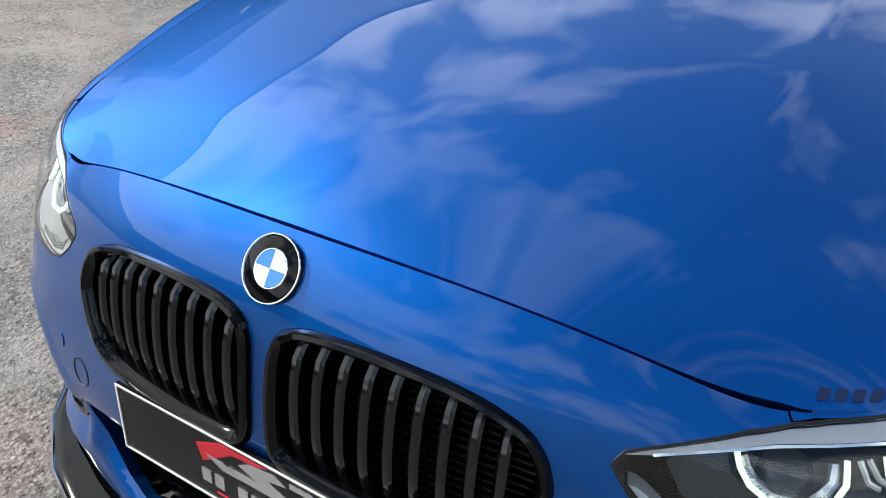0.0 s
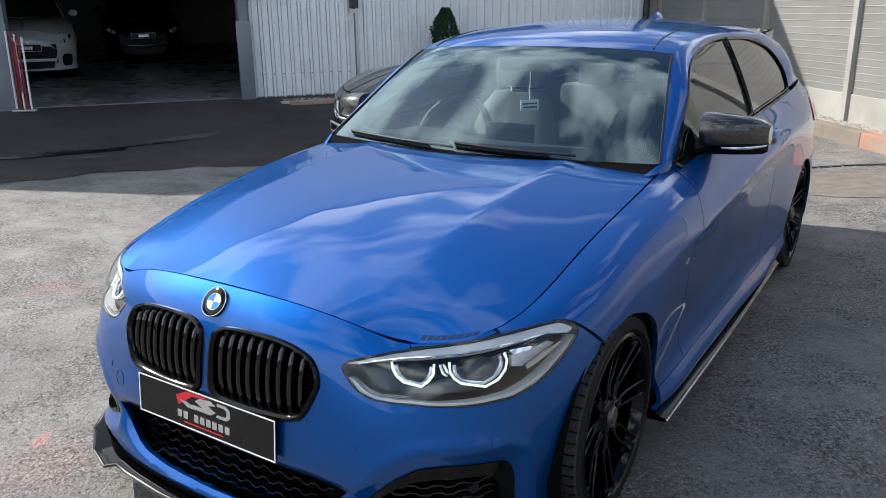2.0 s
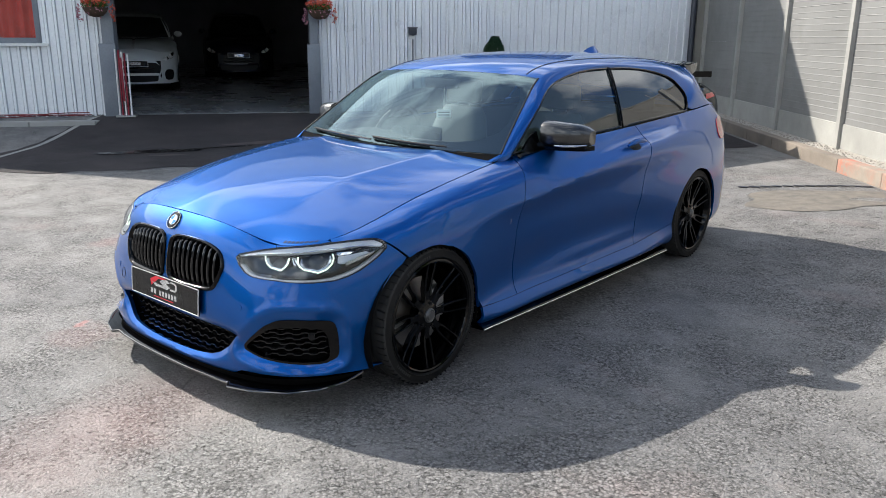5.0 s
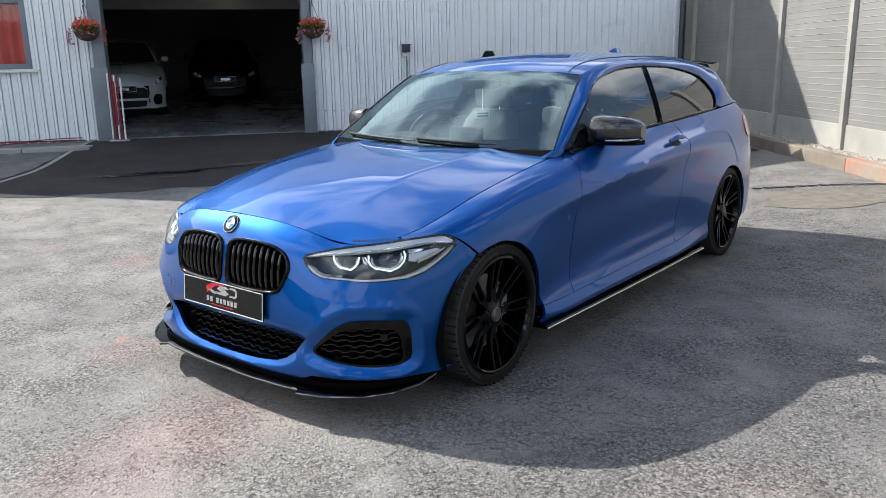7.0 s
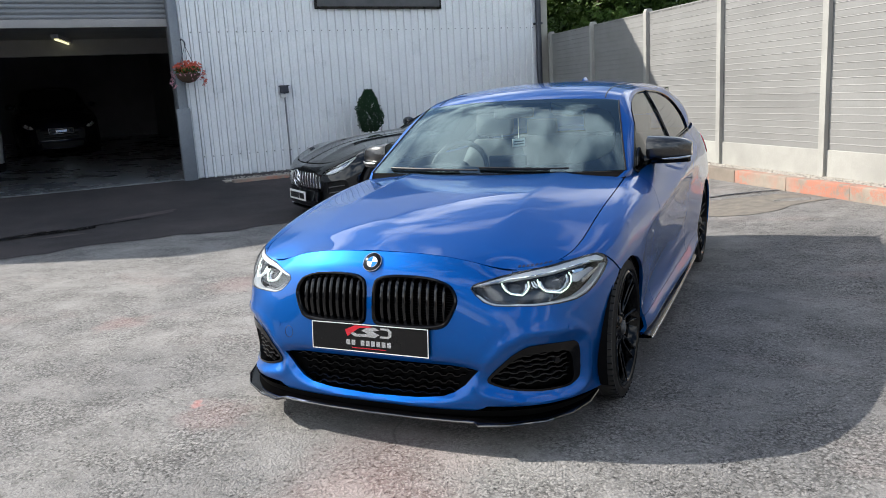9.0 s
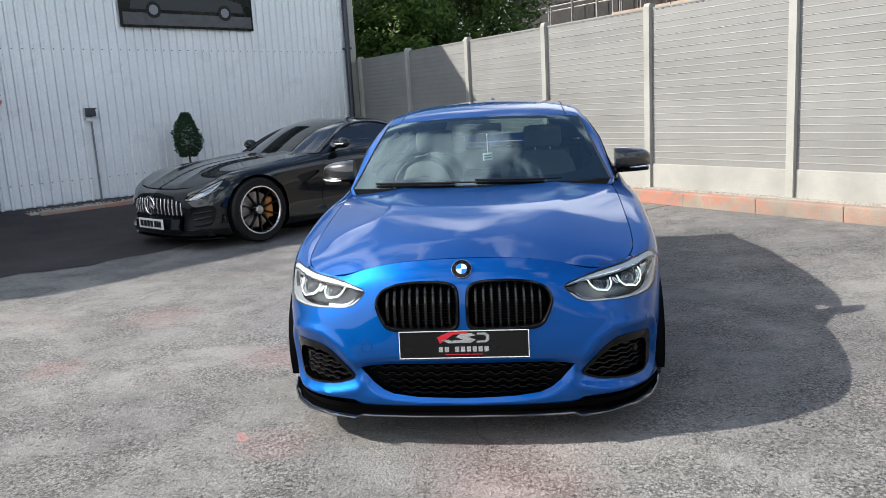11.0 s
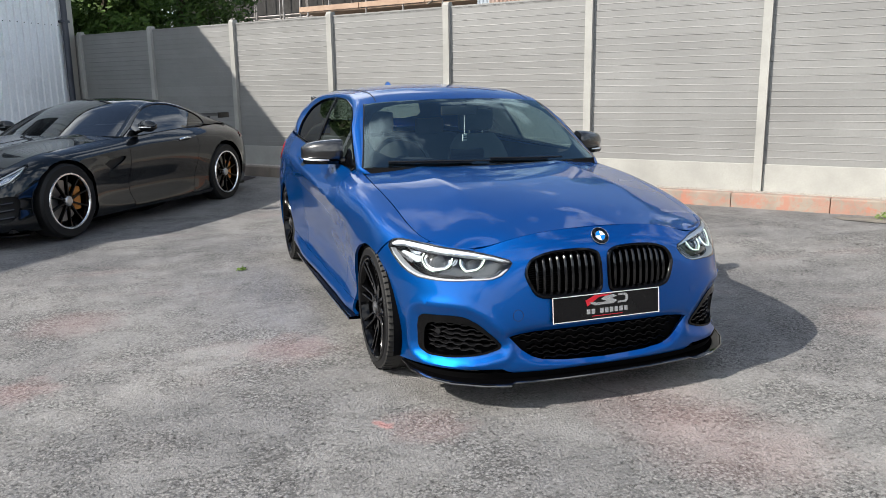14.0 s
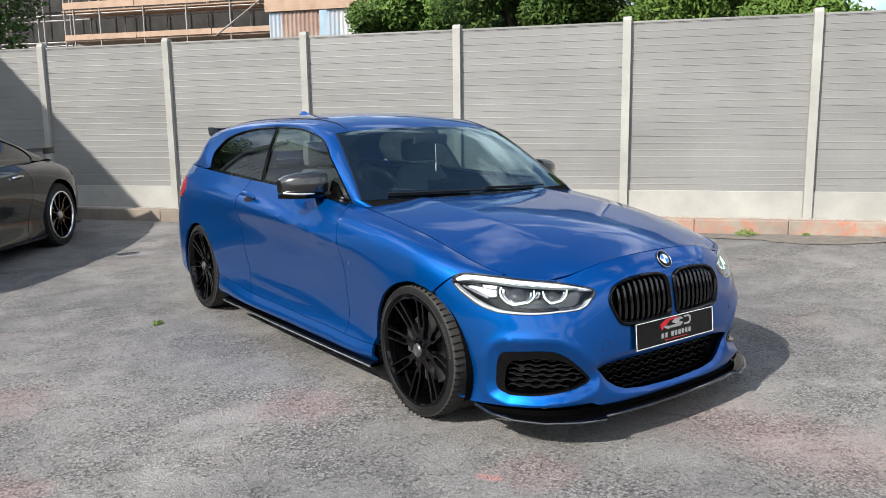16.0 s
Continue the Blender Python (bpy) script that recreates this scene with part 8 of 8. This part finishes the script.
def scaffold():
    x0 = 17.0
    sc = thing("scaffolding", SITE, "tube scaffolding with pale timber boards round a building site", "scaffolding")
    posts = [11.5, 10.6, 10.2, 9.1, 7.3, 5.6, 3.9, 2.4]
    n = 0
    for depth in (0.0, 1.4):
        for y in posts + [13.0, 14.5, 16.0]:
            part("standard", tube(bmesh.new(), [(x0 + depth, y, 0), (x0 + depth, y, 9)], 0.035, 6), M["tube"], sc)
    for z in (2.6, 3.5, 4.35, 5.3, 6.4):
        part("ledger", tube(bmesh.new(), [(x0 + 0.05, 2.0, z), (x0 + 0.05, 17, z)], 0.03, 6), M["tube"], sc)
        part("rear_ledger", tube(bmesh.new(), [(x0 + 1.45, 2.0, z + 0.03), (x0 + 1.45, 17, z + 0.03)], 0.03, 6), M["tube"], sc)
    part("brace", tube(bmesh.new(), [(x0 - 0.05, 4.5, 4.3), (x0 - 0.05, 2.6, 5.5)], 0.03, 6), M["tube"], sc)
    rng = random.Random(5)
    for z, h in ((4.38, 0.2), (5.45, 0.26), (6.5, 0.26)):
        y = 10.6
        while y > 2.4:
            ln = min(3.0, y - 2.35)
            part("toe_board", boxed(x0 - 0.06, y - ln + 0.03, z + rng.uniform(-0.03, 0.03), x0 - 0.02, y, z + h), M["timber"], sc)
            y -= ln
    for z in (4.33, 5.38):
        part("deck", boxed(x0, 2.3, z, x0 + 1.4, 10.7, z + 0.05), M["timber"], sc)
    wall = thing("unfinished_wall", SITE, "dark shell of the building behind the scaffolding", "building")
    part("wall", boxed(x0 + 2.2, 2.0, 0, x0 + 2.5, 20, 8), M["site_dark"], wall)
    # flat black slabs on the wall stand for the shade inside its openings
    for k in range(5):
        part("opening", boxed(x0 + 2.15, 3.0 + 3 * k, 2.6, x0 + 2.2, 4.6 + 3 * k, 4.2), M["black"], wall)
    # patchwork of corrugated sheets
    hoard = thing("corrugated_hoarding", SITE, "rusty and blue corrugated iron hoarding", "hoarding")
    cols = [worn("blue_iron", (0.27, 0.33, 0.40), (0.34, 0.37, 0.40), 0.6), worn("rusty_iron", (0.22, 0.13, 0.10), (0.33, 0.25, 0.21), 0.8), worn("grey_iron", (0.28, 0.29, 0.30), (0.36, 0.33, 0.31), 0.6, 0.1), worn("pale_iron", (0.48, 0.52, 0.55), (0.4, 0.38, 0.35), 0.6)]
    for k, (a, b, c) in enumerate(((2.25, 1.80, 0), (1.80, 0.45, 1), (0.2, -0.25, 0), (-0.25, -1.1, 3), (-1.1, -1.8, 0), (-8.4, -10.3, 0), (-10.3, -13.4, 3))):
        count = int(abs(b - a) / 0.024)
        ys = [a + (b - a) * i / count for i in range(count + 1)]
        bm = sheet(bmesh.new(), [[(x0 - 0.4 + 0.02 * math.sin(y * math.tau / 0.15), y, z) for y in ys] for z in (3.0, 4.95)])
        part("iron_sheet", bm, cols[c], hoard, smooth=60)
    part("top_rail", boxed(x0 - 0.5, -13.4, 4.95, x0 - 0.3, 2.35, 5.35), M["timber"], hoard, "pale timber rail")


scaffold()


# ---- on and along the facade ----
def basket(x):
    b = thing("hanging_basket", FACADE @ pose(x, -0.30, 1.86), "rusty hanging basket with orange and pink flowers", "flower basket", "hanging baskets")
    rng = random.Random(int(x * -10))
    part("bowl", lathe(bmesh.new(), [(0.02, -0.14), (0.10, -0.12), (0.16, -0.06), (0.185, 0.0), (0.17, 0.0)], 24, "Z"), M["terracotta"], b)
    for k in range(3):
        a = k * math.tau / 3 + 0.4
        part("chain", tube(bmesh.new(), [(0.18 * math.cos(a), 0.18 * math.sin(a), 0), (0, 0, 0.42)], 0.004, 5), M["dark_pipe"], b)
    part("bracket", tube(bmesh.new(), [(0, 0.28, 0.20), (0, 0.28, 0.55), (0, 0.14, 0.52), (0, 0.0, 0.47), (0, -0.02, 0.42)], 0.012, 6), M["dark_pipe"], b)
    for name, mat, n, cz, sz, lf in (("foliage", "leaf", 260, 0.05, (0.19, 0.19, 0.07), 0.03), ("blossom", "orange", 330, 0.10, (0.21, 0.21, 0.09), 0.028), ("trailing_blossom", "pink", 60, -0.04, (0.25, 0.25, 0.09), 0.022)):
        bm = bmesh.new()
        leaf_cloud(bm, (0, 0, cz), sz, n, lf, rng)
        part(name, bm, M[mat], b, smooth=0)
    for sg in (-1, 1):
        bm = bmesh.new()
        for i in range(6):
            leaf_cloud(bm, (sg * 0.24 + rng.uniform(-0.03, 0.03), 0, 0.02 - 0.04 * i), (0.03, 0.03, 0.03), 8, 0.022, rng)
        part("trail", bm, M["pink"] if sg < 0 else M["orange"], b, smooth=0)


basket(-5.60)
basket(-8.99)

box_ob = thing("meter_box", FACADE @ pose(-4.03, -0.06, 1.55), "small dark junction box with its conduit", "junction box")
part("body", boxed(-0.065, -0.07, -0.06, 0.065, 0.02, 0.06, bevel=0.008), M["dark_pipe"], box_ob)
part("lid", boxed(-0.08, -0.085, 0.055, 0.08, 0.025, 0.07, bevel=0.004), M["dark_pipe"], box_ob)
part("conduit", tube(bmesh.new(), [(0.01, 0.0, -0.06), (0.01, 0.0, -1.36)], 0.014, 8), M["shutter"], box_ob)
part("plate", boxed(-0.06, -0.02, -0.13, 0.03, 0.03, -0.07), M["white"], box_ob)

top = thing("topiary_tree", FACADE @ pose(-2.70, -0.5, 0.19), "clipped dark green topiary tree in a pot", "topiary")
part("stem", tube(bmesh.new(), [(0, 0, 0.25), (0.01, 0, 0.5), (0, 0, 0.75)], 0.018, 7), M["bark"], top)
part("pot", lathe(bmesh.new(), [(0.0, 0.0), (0.12, 0.0), (0.16, 0.28), (0.17, 0.28), (0.17, 0.30), (0.14, 0.30), (0.13, 0.26), (0, 0.26)], 24, "Z"), M["dark_pipe"], top)
bm = bmesh.new()
rng = random.Random(9)
for i in range(5200):
    k = rng.random()
    z = 0.58 + 0.70 * k
    r = (0.24 * math.sin(math.pi * (0.12 + 0.80 * k)) ** 0.8 * (1.1 - 0.45 * k)) * (0.72 + 0.3 * rng.random())
    a = rng.uniform(0, math.tau)
    r *= 1.0 + 0.13 * math.sin(3 * a + 9 * k) + 0.10 * math.sin(7 * a - 21 * k)
    leaf_cloud(bm, (r * math.cos(a), r * math.sin(a), z), (0.012, 0.012, 0.012), 1, 0.022, rng)
part("crown", bm, M["leaf_dark"], top, smooth=0)

sign = thing("wall_sign", FACADE, "large dark photo banner of a parked car on the cladding", "sign")
part("panel", boxed(-3.36, -0.07, 2.85, -0.94, -0.035, 4.15, bevel=0.006), M["plate_black"], sign)
part("road", boxed(-3.32, -0.074, 2.89, -0.98, -0.069, 3.08), worn("photo_grey_road", (0.10, 0.10, 0.105), (0.06, 0.06, 0.063), 0.6, big=6), sign, "printed grey road")
part("car_shape", prism(bmesh.new(), [(-3.2, 3.13), (-3.15, 3.3), (-2.7, 3.4), (-2.35, 3.6), (-1.8, 3.6), (-1.45, 3.36), (-1.16, 3.3), (-1.12, 3.14)], lambda x, z, d: (x, -0.072 - d, z), 0.003), principled("photo_dark_car", (0.02, 0.02, 0.022), 0.4), sign, "printed dark car shape")
for x in (-2.80, -1.50):
    part("wheel_shape", rod(bmesh.new(), (x, -0.071, 3.13), (x, -0.079, 3.13), 0.13, seg=24), M["black"], sign)
    part("rim_shape", rod(bmesh.new(), (x, -0.075, 3.13), (x, -0.082, 3.13), 0.08, seg=10), M["shutter"], sign)

win = thing("window_1", FACADE, "grey-framed window with a red curtain behind it", "window", kind="structure")
for a in ((-11.40, 1.33, -11.32, 2.37), (-9.95, 1.33, -9.87, 2.37), (-11.32, 1.33, -9.95, 1.41), (-11.32, 2.29, -9.95, 2.37), (-10.66, 1.41, -10.60, 2.29)):
    part("window_frame", boxed(a[0], -0.02, a[1], a[2], 0.08, a[3], bevel=0.006), M["grey_steel"], win)
part("window_sill", boxed(-11.5, -0.09, 1.28, -9.77, 0.0, 1.325, bevel=0.006), M["white"], win)
part("pane", sheet(bmesh.new(), [[(-11.32, 0.03, z), (-9.95, 0.03, z)] for z in (1.41, 2.29)]), M["lens"], win)
curtain = thing("curtain", FACADE, "bright red pleated curtain behind the window", "curtain")
part("cloth", sheet(bmesh.new(), [[(-11.35 + 0.02 * i, 0.14 + 0.03 * math.sin(i * 0.8), z) for i in range(75)] for z in (1.35, 2.35)]), M["curtain"], curtain)

M["barrier_red"] = worn("dull_red_webbing", (0.25, 0.015, 0.03), (0.18, 0.01, 0.02), 0.6)
bar = thing("folding_barrier", FACADE @ pose(-8.80, -0.22, 0.2), "red and white folding barrier leaning at the doorway", "barrier")
for i, (mat, dx) in enumerate((("white", 0.0), ("barrier_red", 0.05), ("white", 0.10), ("barrier_red", 0.14), ("white", 0.19))):
    part("rail", tube(bmesh.new(), [(dx, -0.02 * i, 0.0), (dx + 0.012, -0.02 * i, 1.05 - 0.02 * i)], 0.014, 6), M[mat], bar)
part("foot", boxed(-0.04, -0.16, 0, 0.26, 0.06, 0.03, bevel=0.004), M["steel"], bar)
part("webbing", boxed(0.075, -0.06, 0.25, 0.11, -0.04, 0.92, bevel=0.008), M["barrier_red"], bar)


# ---- kerbed beds in front of the facade ----
def bed(name, x0, x1, front, label, red):
    k = thing(name, FACADE, label, "kerb", kind="structure")
    mat = M["kerb"] if red else M["concrete"]
    n = max(2, int((x1 - x0) / 0.92))
    for i in range(n):
        a, b = x0 + (x1 - x0) * i / n, x0 + (x1 - x0) * (i + 1) / n
        part("kerb_stone", boxed(a + 0.006, -front, 0.0, b - 0.006, -front + 0.14, 0.20, bevel=0.02), mat, k)
    return k


bed("kerb_gravel_bed", -5.2, 1.3, 0.80, "worn kerb with flaking red paint round the gravel bed", True)
setting("gravel_bed", boxed(-5.30, -0.69, 0.02, 1.3, 0.03, 0.185), M["gravel"], "pale gravel bed below the cladding", "gravel", FACADE)
bm = bmesh.new()
rng = random.Random(3)
for i in range(700):
    bmesh.ops.create_icosphere(bm, subdivisions=1, radius=rng.uniform(0.008, 0.02), matrix=pose(rng.uniform(-5.25, -2.5), rng.uniform(-0.66, -0.03), 0.187))
tagged(setting("bed_gravel", bm, M["stone"], "loose pale gravel stones", "gravel", FACADE), kind="stuff")
bed("kerb_pavement", -22.0, -9.05, 0.90, "plain grey kerb along the pavement at the facade", False)
setting("pavement", boxed(-22, -0.77, 0.02, -9.05, 0.03, 0.18), M["concrete"], "pale concrete pavement strip", "pavement", FACADE)
M["hose_red"] = worn("dark_red_hose", (0.22, 0.02, 0.02), (0.15, 0.015, 0.015), 0.45)
hose = thing("hose", FACADE, "red hose lying along the foot of the facade", "hose")
for k in range(3):
    pts = [(-14 + 0.25 * i, -0.10 - 0.07 * k + 0.04 * math.sin(i * 0.7 + k), 0.197 + 0.02 * k + 0.035 * abs(math.sin(i * 0.45 + k * 1.3))) for i in range(20)]
    part("loop", tube(bmesh.new(), pts, 0.008, 6), M["hose_red"], hose)

# garage lamp
lampo = thing("strip_lamp", SITE @ pose(-7.88, 3.0, 2.69), "lit strip lamp under the workshop ceiling", "lamp")
part("body", boxed(-0.06, -0.6, 0.0, 0.06, 0.6, 0.068), M["white"], lampo)
part("tube", rod(bmesh.new(), (0, -0.55, -0.02), (0, 0.55, -0.02), 0.016, seg=10), M["lamp"], lampo)

# drains, weeds
def drain(name, x0, y0, x1, y1, label, half=0.05):
    a, b = SITE @ Vector((x0, y0, 0)), SITE @ Vector((x1, y1, 0))
    ob = thing(name, Matrix.Translation((0, 0, 0)), label, "drain", kind="structure")
    d = (b - a)
    for i in range(int(d.length / 0.1)):
        p = a + d * (i + 0.5) / int(d.length / 0.1)
        q = d.normalized().to_track_quat("X", "Z").to_matrix().to_4x4()
        bmx = boxed(-0.045, -half, 0, 0.045, half, 0.006)
        o = part("grating", bmx, M["dark_pipe"], ob)
        o.matrix_basis = Matrix.Translation((p.x, p.y, ground_z(p.x, p.y) + 0.006)) @ q


for x, y, n in ((-1.27, 2.41, 7), (4.45, 1.75, 40), (0.9, 8.05, 14), (4.9, 1.35, 18)):
    w = thing("weed", pose(x, y, ground_z(x, y)), "small green weed in a crack of the asphalt", "weed", "weeds")
    bm = bmesh.new()
    leaf_cloud(bm, (0, 0, 0.012), (0.05, 0.03, 0.008) if n < 20 else (0.14, 0.10, 0.05), n * 4, 0.016, random.Random(n))
    part("leaves", bm, M["leaf_weed"], w, smooth=0)


# ---- sandy patches by the slot drains, unseen plain walls added to close the yard behind the camera ----
def patch(name, cx, cy, rx, ry, turn, material, label, seed, lift=0.004):
    rng = random.Random(seed)
    bm = bmesh.new()
    ring = []
    for i in range(40):
        a = i * math.tau / 40
        k = 1 + 0.12 * math.sin(3 * a + seed) + 0.10 * math.sin(5 * a + 2 * seed) + rng.uniform(-0.05, 0.05)
        v = pose(0, 0, 0, 0, 0, turn) @ Vector((rx * k * math.cos(a), ry * k * math.sin(a), 0))
        ring.append((cx + v.x, cy + v.y))
    vs = [bm.verts.new((x, y, ground_z(x, y) + lift)) for x, y in ring]
    c = bm.verts.new((cx, cy, ground_z(cx, cy) + lift))
    for i in range(40):
        bm.faces.new((vs[i], vs[(i + 1) % 40], c))
    setting(name, bm, material, label, "ground", Matrix.Identity(4))


M["sand"] = worn("sandy_silt", (0.19, 0.168, 0.14), (0.105, 0.098, 0.09), 0.9, big=9, fine=120, bump=0.4)
M["wet"] = worn("wet_tarmac", (0.012, 0.011, 0.011), (0.022, 0.021, 0.021), 0.22, big=3, fine=120, bump=0.3)
M["clay"] = worn("pinkish_tarmac_stain", (0.085, 0.062, 0.060), (0.050, 0.043, 0.044), 0.9, big=5, fine=120, bump=0.5)
patch("wet_patch_1", -6.46, 2.82, 0.66, 0.13, 60, M["wet"], "dark wet streak in a dip of the tarmac", 3, 0.014)
patch("wet_patch_2", -6.20, 3.55, 0.62, 0.022, 68, M["wet"], "thin wet trickle in the tarmac", 5, 0.012)
patch("stain_1", -6.02, 2.80, 0.24, 0.05, 55, M["clay"], "pinkish stain beside the wet streak", 4, 0.010)
patch("stain_2", -6.20, 4.25, 0.42, 0.13, 75, M["clay"], "pinkish stain on the dark tarmac", 6, 0.009)
patch("stain_3", -9.95, 4.75, 0.60, 0.26, 60, M["clay"], "pinkish stain on the dark tarmac ramp", 7, 0.010)
patch("silt_patch_1", 1.1, 5.0, 0.75, 0.42, 38, M["sand"], "pale sandy silt left beside the drain", 2)
patch("silt_patch_2", 4.7, 1.3, 0.8, 0.30, -50, M["sand"], "pale sandy silt left at the kerb", 5)
drain("drain_side", -0.45, -5.75, 0.75, -5.95, "dark cracked slot drain at the kerb", 0.02)
# unseen walls, added for the car's reflections and to close the yard
setting("wall_opposite", boxed(-26, -24.3, 0, 12, -24, 3.2), M["garage_wall"], "plain dark wall added unseen across the yard", "wall")
setting("wall_side", boxed(-26.3, -24.3, 0, -26, 0, 3.0), M["garage_wall"], "plain dark wall added unseen beside the yard", "wall")


# dark tarmac in front of the workshop, spread to deepen the building's shadow, with an uneven edge
bm = bmesh.new()
rows = []
for i in range(49):
    x = -9.0 + 9.7 * i / 48
    reach = 3.2 - 0.235 * x + 0.10 * math.sin(x * 2.3) + 0.06 * math.sin(x * 7.1) + 0.04 * math.sin(x * 17.3)
    row = []
    for j in range(25):
        y0 = 0.05 + 0.2586 * (x + 5.6)
        p = SITE @ Vector((x + 0.02 * math.sin(j * 1.9) * (i == 0), y0 - (reach + y0) * j / 24, 0))
        row.append((p.x, p.y, ground_z(p.x, p.y) + 0.005))
    rows.append(row)
setting("apron", sheet(bm, rows, True), M["tarmac_shade"], "dark smooth tarmac with the workshop's shade painted in", "ground", Matrix.Identity(4), 60)
line = thing("seam_line", Matrix.Identity(4), "pale worn line along the edge of the apron", "ground marking", kind="structure")
rows = []
for i in range(30):
    v = i / 29
    c = Vector((-9.0 + 0.3 * v, -0.9 - 5.2 * v, 0))
    row = []
    for d in (-0.035, 0.035):
        p = SITE @ (c + Vector((d, 0, 0)))
        row.append((p.x, p.y, ground_z(p.x, p.y) + 0.009))
    rows.append(row)
part("paint", sheet(bmesh.new(), rows), M["concrete"], line)
